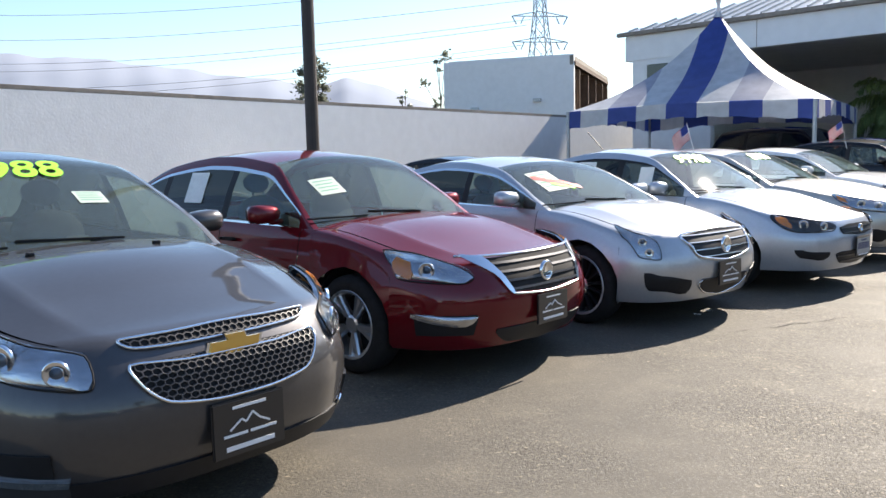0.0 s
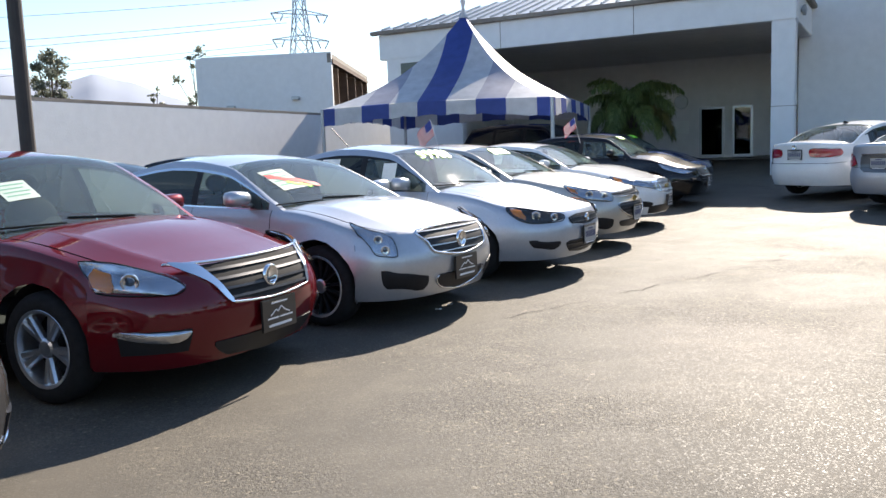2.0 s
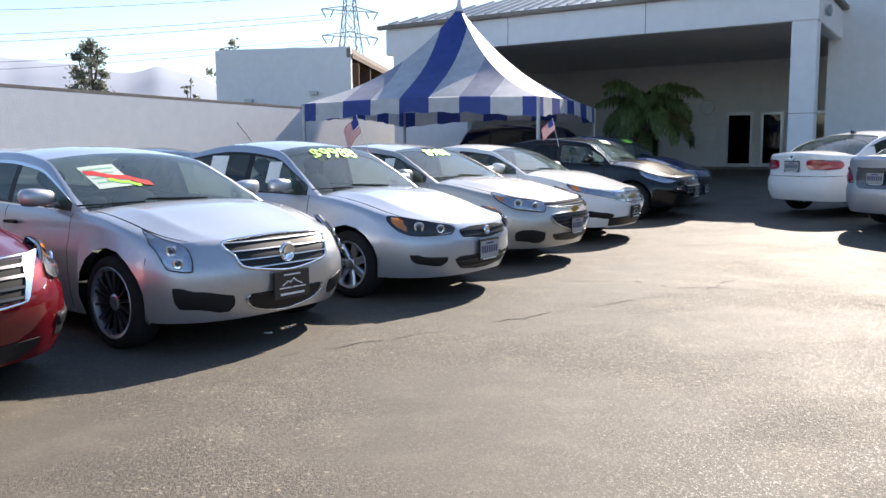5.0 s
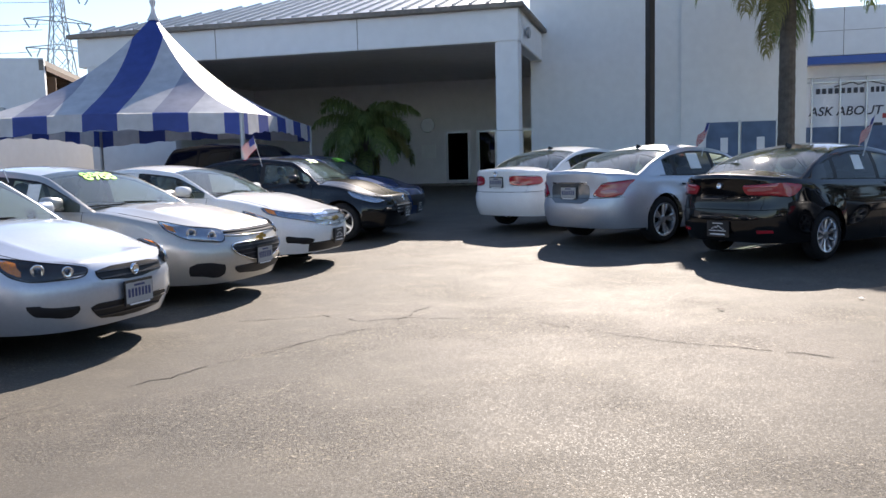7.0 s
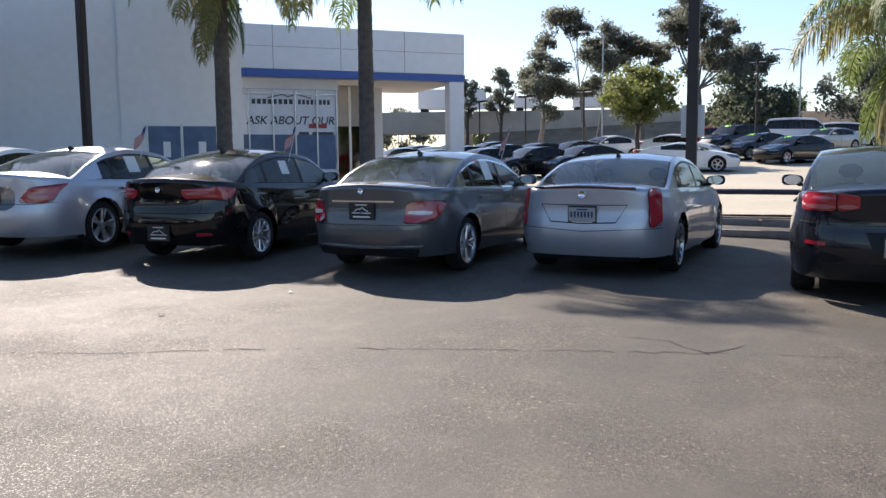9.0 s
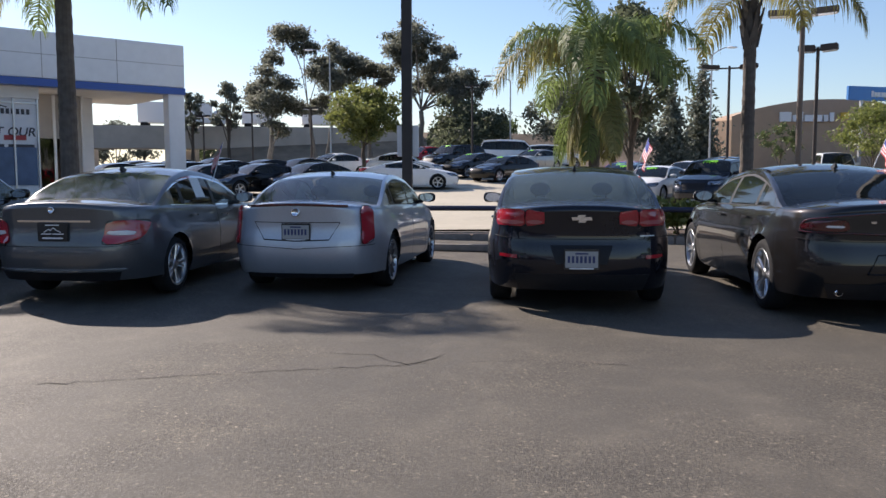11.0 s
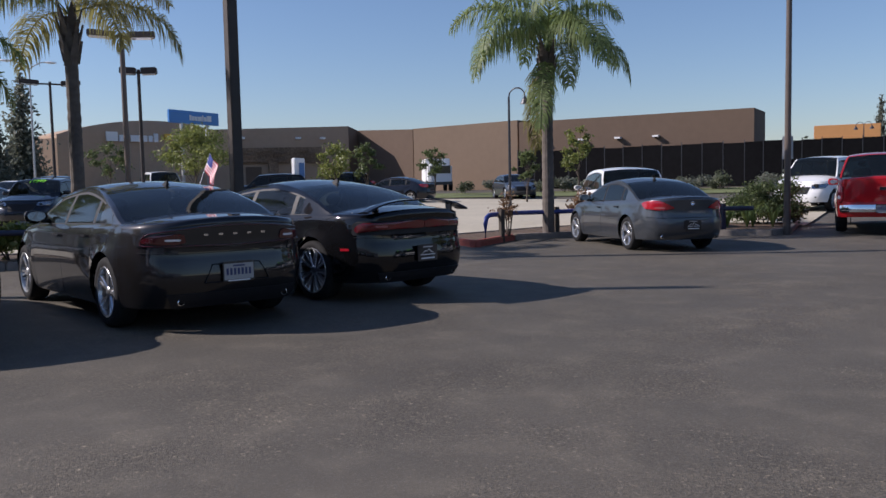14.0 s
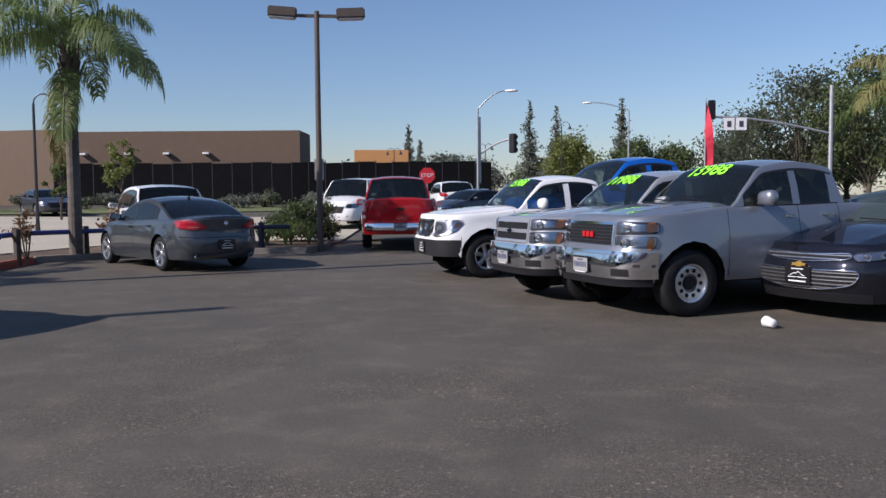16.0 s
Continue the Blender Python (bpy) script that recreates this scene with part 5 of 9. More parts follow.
badge_bowtie(S, c, True, 0.65, 0.1)
for s_ in (1, -1):
    plaque("air_intake", S, (lambda a, z, s=s_: S.end_pt(abs(a), z, True, s)), [(0.60, 0.43), (0.85, 0.435), (0.83, 0.31), (0.57, 0.29)], M_BLACK, c, 0.005, 0.014, 8, 5)
plaque("air_dam", S, fr(S), [(-0.45, 0.38), (0, 0.35), (0.45, 0.38), (0.37, 0.30), (0, 0.28), (-0.37, 0.30)], M_BLACK, c, 0.005, 0.014, 12, 4)
plate(S, c, True, 0.46, False)
price(S, c, "8988", 0.26, -0.04, 0.27)
flag(c, S, -0.15, -1)
side_paper(S, c, 0.2, -1, 0.16, 0.2)

# white hatchback
S = Shape(1.788, 1.43, 2.685, 0.97, 0.85, 0.32, zn=0.78, zcowl=1.02, zbf=0.96, zbr=1.04, zdeck=1.16, ztail=1.10, xws=0.25, xrt=-1.0, xdk=-2.0)
c = build_car("hatchback", S, P_WHITE, "white hatchback with bright grille bars", "car", "row of cars by the wall", at(5.92, 13.71, -45.9), ("five", 0.21), glass_mats=(M_CARGLASS, M_TINTGLASS))
headlamp(S, c, [(0.47, 0.69), (0.64, 0.745), (1.0, 0.825), (1.08, 0.83), (0.97, 0.75), (0.68, 0.67), (0.49, 0.625)], [(0.90, 0.785), (1.02, 0.815), (0.96, 0.76), (0.88, 0.735)])
G = [(-0.45, 0.745), (0, 0.77), (0.45, 0.745), (0.48, 0.60), (0, 0.54), (-0.48, 0.60)]
plaque("grille", S, fr(S), G, M_LAMP, c, 0.005, 0.014, 16, 7, "bright two-bar grille")
grille_bars(S, c, G, 3, M_CHROME, 0.014, 0.02)
badge_bowtie(S, c, True, 0.655, 0.09)
for s_ in (1, -1):
    plaque("fog_light", S, (lambda a, z, s=s_: S.end_pt(abs(a), z, True, s)), [(0.54, 0.41), (0.70, 0.44), (0.86, 0.46), (0.83, 0.365), (0.58, 0.345)], M_BLACK, c, 0.005, 0.014, 8, 4)
cover(S, c, True, sym(0.56, 0.24, 0.6, 0.36), M_BLACK, "air_dam")
plate(S, c, True, 0.42, True)
side_paper(S, c, -0.4, -1)

# black hatchback
S = Shape(1.823, 1.466, 2.648, 0.88, 1.0, 0.32, zn=0.76, zcowl=1.04, zbf=0.95, zbr=1.03, zdeck=1.12, xws=0.35, xrt=-1.1, xdk=-1.8)
c = build_car("sedan", S, P_BLACK, "black sedan with a small window flag", "car", "row of cars by the wall", at(8.24, 15.89, -44.5), ("five", 0.205))
headlamp(S, c, [(0.60, 0.66), (0.86, 0.755), (1.17, 0.84), (1.08, 0.73), (0.80, 0.635)])
cover(S, c, True, sym(0.40, 0.44, 0.5, 0.60), M_DARK, "grille", "dark lower grille")
slats(S, c, 0.42, 0.44, 0.6, 3, M_CHROME, h=0.006)
badge_round(S, c, True, 0.69, 0.05)
plate(S, c, True, 0.45, True)
flag(c, S, -0.15, -1)
price(S, c, "7988", 0.18, 0, 0.2)

# blue car at the row's far end
S = Shape(1.79, 1.45, 2.6, 0.88, 1.0, 0.32, zn=0.76, zcowl=1.02, xws=0.3, xrt=-1.05, xdk=-1.75)
c = build_car("sedan", S, P_BLUE, "blue sedan with a green price on its windshield", "car", "row of cars by the wall", at(9.5, 17.6, -46), ("five", 0.2))
headlamp(S, c, [(0.46, 0.60), (0.90, 0.64), (1.15, 0.82), (0.55, 0.72)])
cover(S, c, True, sym(0.36, 0.40, 0.46, 0.6), M_BLACK, "grille")
price(S, c, "12988", 0.2, 0, 0.25)
plate(S, c, True, 0.36, True)

# ---- the row that shows its tails ----
S = Shape(1.778, 1.453, 2.651, 0.90, 1.07, 0.32, zdeck=1.10, ztail=1.07, xws=0.2, xrt=-1.0, xdk=-1.75)
c = build_car("sedan", S, P_WHITE, "white sedan with red tail lamps by the canopy", "car", "row of cars facing the street", at(13.54, 14.06, 11.2), ("ten", 0.21), trim=M_BLACK, glass_mats=(M_CLEARSCREEN, M_TINTGLASS))
roof_fin(S, c)
rear_seams(S, c, 0.66, 0.6, 0.8)
taillamp(S, c, [(0.32, 0.93), (0.55, 0.94), (0.78, 0.93), (0.84, 0.85), (0.74, 0.78), (0.34, 0.785)], [(0.36, 0.81), (0.5, 0.81), (0.5, 0.85), (0.36, 0.85)], white_mat=M_PINKLENS)
cover(S, c, False, sym(0.3, 0.77, 0.3, 0.9), P_WHITE, "plate_recess", off=0.002)
plate(S, c, False, 0.83, False)
badge_round(S, c, False, 0.97, 0.05)

S = Shape(1.86, 1.468, 2.776, 0.96, 1.10, 0.34, zdeck=1.11, ztail=1.09, xws=0.2, xrt=-1.0, xdk=-1.85, tum=0.5)
c = build_car("sedan", S, P_SILVER2, "silver sedan with slanting red tail lamps", "car", "row of cars facing the street", at(13.38, 11.46, 5.1), ("split", 0.225, 0.24), glass_mats=(M_CLEARSCREEN, M_TINTGLASS))
roof_fin(S, c)
rear_seams(S, c, 0.68, 0.56, 0.79)
taillamp(S, c, [(0.46, 0.715), (0.52, 0.82), (0.60, 0.90), (0.82, 0.93), (1.02, 0.945), (0.90, 0.86), (0.80, 0.715), (0.62, 0.70)], [(0.56, 0.75), (0.72, 0.75), (0.76, 0.80), (0.60, 0.80)], white_mat=M_PINKLENS)
# flat cover: the recess's shade is put in as a darker grey paint
plaque("plate_recess", S, re(S), [(-0.37, 0.895), (0, 0.90), (0.37, 0.895), (0.36, 0.62), (0, 0.61), (-0.36, 0.62)], P_GREENGREY, c, 0.003, 0.01, 10, 6, "shaded plate recess")
edge_strip(S, c, False, [(-0.36, 0.905), (0.36, 0.905)], 0.012, M_CHROME)
plate(S, c, False, 0.76, False)
flag(c, S, -0.3, -1)
side_paper(S, c, -0.55, -1)

S = Shape(1.74, 1.455, 2.6, 0.85, 0.98, 0.31, zdeck=1.12, ztail=1.08, xws=0.25, xrt=-0.95, xdk=-1.7)
c = build_car("sedan", S, P_BLACK, "black compact sedan with silver multi-spoke wheels", "car", "row of cars facing the street", at(13.49, 8.78, 2.7), ("ten", 0.2), glass_mats=(M_CLEARSCREEN, M_TINTGLASS))
roof_fin(S, c)
rear_seams(S, c, 0.64, 0.54, 0.8)
taillamp(S, c, [(0.34, 0.94), (0.68, 0.965), (0.94, 0.95), (0.95, 0.90), (0.82, 0.80), (0.60, 0.815), (0.38, 0.825)], [(0.40, 0.87), (0.62, 0.875), (0.62, 0.915), (0.40, 0.91)], white_mat=M_PINKLENS)
plate(S, c, False, 0.40, True)
badge_round(S, c, False, 0.93, 0.035)
both("bumper_reflector", S, False, [(0.50, 0.36), (0.66, 0.37), (0.66, 0.40), (0.50, 0.40)], M_REDLENS, c, off=0.006)
flag(c, S, -0.3, -1)
side_paper(S, c, -0.5, -1, 0.2, 0.2)

S = Shape(1.77, 1.447, 2.76, 0.77, 1.06, 0.32, zdeck=1.09, ztail=1.06, xws=0.15, xrt=-1.0, xdk=-1.75, round_r=3.8)
c = build_car("sedan", S, P_GREENGREY, "green-grey sedan with chrome bar over its plate", "car", "row of cars facing the street", at(13.89, 5.87, -2.3), ("split", 0.215, 0.235), trim=M_CHROME, handles=P_GREENGREY, glass_mats=(M_CLEARSCREEN, M_TINTGLASS))
roof_fin(S, c)
rear_seams(S, c, 0.6, 0.56, 0.7)
taillamp(S, c, [(0.56, 0.86), (0.78, 0.868), (0.99, 0.86), (0.98, 0.80), (0.88, 0.70), (0.74, 0.63), (0.52, 0.63), (0.53, 0.74)], [(0.56, 0.72), (0.76, 0.715), (0.78, 0.755), (0.57, 0.76)], white_mat=M_WHITELENS)
edge_strip(S, c, False, [(-0.40, 0.865), (0.40, 0.865)], 0.010, M_CHROME)
plate(S, c, False, 0.755, True)
cover(S, c, False, sym(0.62, 0.24, 0.66, 0.33), M_BLACK, "bumper_valance")
edge_strip(S, c, False, [(-0.7, 0.36), (0, 0.34), (0.7, 0.36)], 0.008, M_CHROME)
badge_round(S, c, False, 0.98, 0.035)
flag(c, S, 0.1, -1)
side_paper(S, c, -0.5, -1)

S = S_ATS
c = build_car("sedan", S, P_SILVER2, "silver sedan with tall upright red tail lamps", "car", "row of cars facing the street", at(14.77, 3.45, -4.6), ("thin", 0.22, 0.245), handles=P_SILVER2, mirror_mat=M_BLACK, glass_mats=(M_CLEARSCREEN, M_TINTGLASS))
roof_fin(S, c)
taillamp(S, c, [(0.705, 1.0), (0.84, 1.01), (0.88, 0.98), (0.865, 0.80), (0.87, 0.63), (0.80, 0.60), (0.725, 0.595), (0.71, 0.8)])
edge_strip(S, c, False, [(-0.50, 0.835), (-0.38, 0.64), (0, 0.625), (0.38, 0.64), (0.50, 0.835), (0, 0.83), (-0.50, 0.835)], 0.004, M_DARK, "recess_line", 0.006)
edge_strip(S, c, False, [(-0.90, 0.575), (-0.4, 0.56), (0, 0.535), (0.4, 0.56), (0.90, 0.575)], 0.003, M_DARK, "shut_line", 0.006)
plate(S, c, False, 0.725, False)
badge_round(S, c, False, 0.95, 0.05)
edge_strip(S, c, False, [(-0.58, 1.02), (0, 1.035), (0.58, 1.02)], 0.012, M_SMOKE, "brake_light", 0.02)
# black strip paints the shade under a bumper that is silver throughout
cover(S, c, False, sym(0.6, 0.20, 0.62, 0.25), M_BLACK, "bumper_valance")

S = S_MAL
c = build_car("sedan", S, P_NAVY, "black sedan with paired square red tail lamps", "car", "row of cars facing the street", at(13.72, 0.50, -1.5), ("five", 0.22), trim=M_CHROME, handles=P_NAVY, glass_mats=(M_CLEARSCREEN, M_TINTGLASS))
roof_fin(S, c)
rear_seams(S, c, 0.74, 0.6, 0.83)
taillamp(S, c, [(0.545, 0.87), (0.545, 0.95), (0.55, 1.022), (0.70, 1.028), (0.88, 1.02), (0.90, 0.96), (0.85, 0.87), (0.70, 0.866)], [(0.56, 0.885), (0.80, 0.885), (0.80, 0.92), (0.56, 0.92)], white_mat=M_PINKLENS)
taillamp(S, c, [(0.36, 0.88), (0.36, 1.005), (0.44, 1.015), (0.525, 1.018), (0.525, 0.875), (0.44, 0.875)], [(0.38, 0.89), (0.51, 0.89), (0.51, 0.925), (0.38, 0.925)], white_mat=M_PINKLENS)
both("bumper_reflector", S, False, [(0.62, 0.55), (0.80, 0.56), (0.80, 0.59), (0.62, 0.585)], M_REDLENS, c, off=0.006)
badge_bowtie(S, c, False, 0.94, 0.1, M_CHROME)
cover(S, c, False, sym(0.24, 0.50, 0.30, 0.68), M_BLACK, "plate_recess", off=0.006)
cover(S, c, False, [(-0.70, 0.765), (-0.56, 0.765), (-0.56, 0.776), (-0.70, 0.776)], M_RIM, "lettering_bar", off=0.010, n=2, m=1)
plate(S, c, False, 0.55, False)
cover(S, c, False, sym(0.6, 0.24, 0.66, 0.40), M_BLACK, "bumper_valance")
flag(c, S, -0.2, -1)

S_CHA = Shape(1.905, 1.48, 3.052, 0.95, 1.04, 0.358, zcowl=1.06, zbf=0.99, zbr=1.04, zdeck=1.13, ztail=1.10, xws=0.25, xrt=-0.95, xdk=-1.85, xcowl=1.0, round_r=4.0, tum=0.55)
S = S_CHA
c = build_car("sedan", S, P_DKGREY, "dark grey muscle sedan with a wide dark lamp strip", "car", "row of cars facing the street", at(13.36, -2.21, 0.7), ("split", 0.235, 0.25), pillars=(-0.1, -1.1), glass_mats=(M_TRUCKGLASS, M_SMOKEGLASS))
roof_fin(S, c)
rear_seams(S, c, 0.76, 0.6, 0.83)
G = [(-0.91, 0.87), (-0.83, 0.965), (-0.36, 1.03), (0, 1.042), (0.36, 1.03), (0.83, 0.965), (0.91, 0.87), (0.87, 0.822), (0.48, 0.812), (0, 0.802), (-0.48, 0.812), (-0.87, 0.822)]
plaque("lamp_strip", S, re(S), G, M_DEALER, c, 0.008, 0.018, 26, 10, "dark full-width tail lamp strip")
rim_tube("light_ring", S, re(S), [(a * 0.95, 0.92 + (z - 0.92) * 0.8) for a, z in G], 0.006, M_SMOKE, c, 0.012)
taillamp(S, c, [(0.50, 0.86), (0.52, 0.95), (0.70, 0.945), (0.84, 0.905), (0.83, 0.86), (0.66, 0.85)], [(0.54, 0.885), (0.66, 0.885), (0.66, 0.905), (0.54, 0.905)], mat_=M_SMOKE)
for y_ in (-0.3, -0.15, 0.0, 0.15, 0.3):
    cover(S, c, False, [(y_ - 0.022, 0.925), (y_ + 0.022, 0.925), (y_ + 0.022, 0.945), (y_ - 0.022, 0.945)], M_CHROME, "lettering_bar", off=0.012, n=1, m=1)
plate(S, c, False, 0.565, False)
edge_strip(S, c, False, [(-0.34, 0.47), (-0.25, 0.645), (0.25, 0.645), (0.34, 0.47), (-0.34, 0.47)], 0.004, M_BLACK, "recess_edge", 0.005)
cover(S, c, False, sym(0.62, 0.24, 0.68, 0.38), M_BLACK, "bumper_valance")
flag(c, S, 0.0, -1)
for y_ in (-0.55, 0.55):
    exhaust(S, c, y_)

S = Shape(1.905, 1.48, 3.052, 0.95, 1.04, 0.365, zcowl=1.06, zbf=0.99, zbr=1.04, zdeck=1.13, ztail=1.09, xws=0.25, xrt=-0.95, xdk=-1.85, xcowl=1.0, round_r=4.0, tum=0.55)
c = build_car("sedan", S, P_BLACK, "black muscle sedan with a wing on its trunk", "car", "row of cars facing the street", at(13.61, -4.55, 6.1), ("cross", 0.245, 0.27), pillars=(-0.1, -1.1), glass_mats=(M_TRUCKGLASS, M_SMOKEGLASS))
roof_fin(S, c)
rear_seams(S, c, 0.76, 0.6, 0.83)
M_DEEPRED = mat("deep_red_lens", (0.16, 0.007, 0.010), 0.12, coat=1.0, vary=0.3, scale=50)
plaque("lamp_strip", S, re(S), [(-0.92, 0.87), (-0.84, 0.965), (0, 0.985), (0.84, 0.965), (0.92, 0.87), (0.90, 0.80), (0.62, 0.825), (0, 0.84), (-0.62, 0.825), (-0.90, 0.80)], M_BLACK, c, 0.006, 0.016, 26, 8, "black surround of the tail lamps")
taillamp(S, c, [(0.02, 0.862), (0.02, 0.955), (0.4, 0.955), (0.80, 0.94), (0.88, 0.885), (0.86, 0.83), (0.62, 0.848), (0.3, 0.858)], [(0.56, 0.89), (0.68, 0.89), (0.68, 0.91), (0.56, 0.91)], mat_=M_DEEPRED, n=16, white_mat=M_PINKLENS)
plate(S, c, False, 0.56, True)
both("bumper_reflector", S, False, [(0.98, 0.62), (1.10, 0.62), (1.10, 0.65), (0.98, 0.65)], M_REDLENS, c, off=0.006)
cover(S, c, False, sym(0.62, 0.24, 0.68, 0.36), M_BLACK, "bumper_valance")
sec = [(-0.10, -0.004), (-0.09, 0.014), (0.0, 0.016), (0.10, 0.002), (0.10, -0.006), (0.0, -0.010)]
V, F = [], []
for k in range(25):
    y_ = -0.84 + 1.68 * k / 24
    zt_ = 1.19 - 0.13 * (abs(y_) / 0.84) ** 3
    V += [(S.xr + 0.18 + u, y_, zt_ + w_) for u, w_ in sec]
for k in range(24):
    F += [(6 * k + i, 6 * k + 6 + i, 6 * k + 6 + (i + 1) % 6, 6 * k + (i + 1) % 6) for i in range(6)]
F += [tuple(range(6))[::-1], tuple(range(144, 150))]
for y_ in (-0.55, 0.55):
    exhaust(S, c, y_)
wing = mesh_ob("rear_wing", V, F, P_BLACK, c, "black rear wing on two posts")
for y_ in (-0.62, 0.62):
    part("wing_post", box_bm(bmesh.new(), (S.xr + 0.16, y_ - 0.012, 1.03), (S.xr + 0.26, y_ + 0.012, 1.135), 0.004), P_BLACK, wing)

S = Shape(1.773, 1.453, 2.85, 0.83, 1.07, 0.335, zdeck=1.08, ztail=1.06, xws=0.15, xrt=-0.95, xdk=-1.8)
c = build_car("sedan", S, P_STEEL, "steel grey sedan parked at the planter", "car", "", at(14.5, -13.49, -28.2), ("split", 0.225, 0.235), glass_mats=(M_TRUCKGLASS, M_TINTGLASS))
roof_fin(S, c)
rear_seams(S, c, 0.66, 0.56, 0.79)
taillamp(S, c, [(0.34, 0.845), (0.48, 0.93), (0.60, 0.985), (0.78, 0.985), (0.95, 0.94), (0.82, 0.825), (0.50, 0.81)], [(0.5, 0.84), (0.66, 0.84), (0.68, 0.87), (0.53, 0.87)], white_mat=M_PINKLENS)
plate(S, c, False, 0.52, True)
badge_round(S, c, False, 0.93, 0.04)
exhaust(S, c, 0.55)
exhaust(S, c, -0.55)

# ---- pickups ----
def pickup(paint_, label, x, y, h, S, wheels=("six", 0.24, 0.215), tailgate=False, pillars=(0.03, -0.60)):
    c = build_car("pickup_truck", S, paint_, label, "truck", "row of pickups" if not tailgate else "", at(x, y, h), wheels, cab=True, pillars=pillars, glass_mats=(M_TRUCKGLASS, M_TINTGLASS), handles=M_CHROME)
    return c


FP_TRUCK = [(0.2, -0.16), (0.34, -0.03), (0.5, 0.0), (0.73, 0.0), (0.77, -0.08), (1.06, -0.11), (1.18, -0.18), (1.5, -0.3)]
RP_TRUCK = [(0.3, -0.10), (0.5, 0.0), (0.66, 0.0), (0.69, -0.08), (1.0, -0.08), (1.3, -0.08), (1.6, -0.1)]


def truck_shape(W, H, WB, FO, RO, r, **kw):
    a = dict(zn=1.00, zcowl=1.16, zbf=1.10, zbr=1.16, zdeck=1.24, ztail=1.22, xcowl=WB / 2 - 0.62, xws=0.44, xrt=-0.58, xdk=-0.72, sill=0.36, fp=FP_TRUCK, rp=RP_TRUCK, tum=0.30, round_f=4.2, round_r=7.0, hoodbulge=0.03, crease=0.018, arch=0.095)
    a.update(kw)
    return Shape(W, H, WB, FO, RO, r, **a)


S = truck_shape(1.74, 1.74, 3.2, 0.87, 1.19, 0.375, zn=1.12, zcowl=1.24, zbf=1.18, zbr=1.20)
S_CAN = S


def front_twin(S, c, painted, red_badge=False, chrome=M_CHROME):
    cover(S, c, True, [(-0.96, 0.36), (0.96, 0.36), (0.98, 0.46), (-0.98, 0.46)], M_BLACK, "bumper_valance", off=0.010, n=20)
    cover(S, c, True, [(-1.03, 0.45), (1.03, 0.45), (1.04, 0.74), (-1.04, 0.74)], chrome, "bumper", "chrome front bumper", off=0.018, n=26)
    edge_strip(S, c, True, [(-1.0, 0.60), (0, 0.60), (1.0, 0.60)], 0.016, M_STEELDARK, "bumper_step", 0.024)
    cover(S, c, True, sym(0.45, 0.78, 0.47, 1.045), M_BLACK, "grille", "dark grille in a bright frame")
    for z in (0.785, 1.06) + (() if red_badge else (0.925,)):
        edge_strip(S, c, True, [(-0.485, z), (0.485, z)], 0.024 if not red_badge else 0.011, painted if not red_badge else M_CHROME, "grille_frame", 0.02)
    for s in (-1, 1):
        edge_strip(S, c, True, [(s * 0.468, 0.917), (s * 0.488, 0.917)], 0.145, painted if not red_badge else M_CHROME, "grille_frame", 0.02)
    if red_badge:
        slats(S, c, 0.45, 0.80, 1.035, 6, M_STEELDARK, h=0.006)
        for k, y in enumerate((-0.085, 0.0, 0.085)):
            bm = bmesh.new()
            x = S.end_pt(0, 0.93, True, 1).x
            box_bm(bm, (x + 0.02, y - 0.034, 0.895), (x + 0.04, y + 0.034, 0.965), 0.006)
            part("badge", bm, M_TRUCKBADGE, c, "plain red block badge")
    else:
        badge_bowtie(S, c, True, 0.925, 0.085, M_CHROME)
    # two lamps, one above the other, round the corner
    headlamp(S, c, [(0.53, 0.945), (0.72, 0.95), (0.96, 0.96), (0.99, 1.0), (0.97, 1.07), (0.76, 1.08), (0.54, 1.08), (0.525, 1.0)], [(0.83, 0.97), (0.95, 0.975), (0.96, 1.06), (0.84, 1.065)], n=10, domes=((0.66, 1.012, 0.045),))
    headlamp(S, c, [(0.53, 0.775), (0.72, 0.775), (0.93, 0.78), (0.97, 0.85), (0.96, 0.915), (0.72, 0.92), (0.53, 0.915), (0.52, 0.85)], [(0.86, 0.79), (0.93, 0.79), (0.94, 0.90), (0.87, 0.905)], n=10, domes=((0.66, 0.848, 0.052),))
    plate(S, c, True, 0.575, False, off=0.04)
    both("fog_light", S, True, [(0.56, 0.48), (0.74, 0.48), (0.74, 0.56), (0.56, 0.56)], M_DARK, c, off=0.024)


M_TRUCKBADGE = mat("red_badge", (0.5, 0.02, 0.02), 0.3)
S = truck_shape(1.82, 1.83, 3.2, 0.87, 1.19, 0.385, zn=1.17, zcowl=1.31, zbf=1.24, zbr=1.27, zdeck=1.30, ztail=1.28, sill=0.40)
c = pickup(P_TRUCKGREY, "pewter grey pickup with dark grille and red badge", 3.02, -10.45, 41.4, S, wheels=("steel", 0.245, 0.215))
front_twin(S, c, P_TRUCKGREY, True)
price(S, c, "13988", 0.30, -0.12, 0.22)
S = S_CAN
c = pickup(P_TRUCKSILVER, "silver pickup with split body-coloured grille", 4.25, -11.45, 40.6, S, wheels=("six", 0.235, 0.205))
front_twin(S, c, P_SILVER)
price(S, c, "11988", 0.29, -0.1, 0.22)
S = truck_shape(1.85, 1.77, 3.2, 0.86, 1.16, 0.38, zn=1.10, zcowl=1.23, zbf=1.16, zbr=1.2, zdeck=1.28, ztail=1.26)
c = pickup(P_WHITE, "white pickup with grey lower bumper and V-shaped grille", 6.50, -14.12, 39.4, S, wheels=("six", 0.25, 0.22))
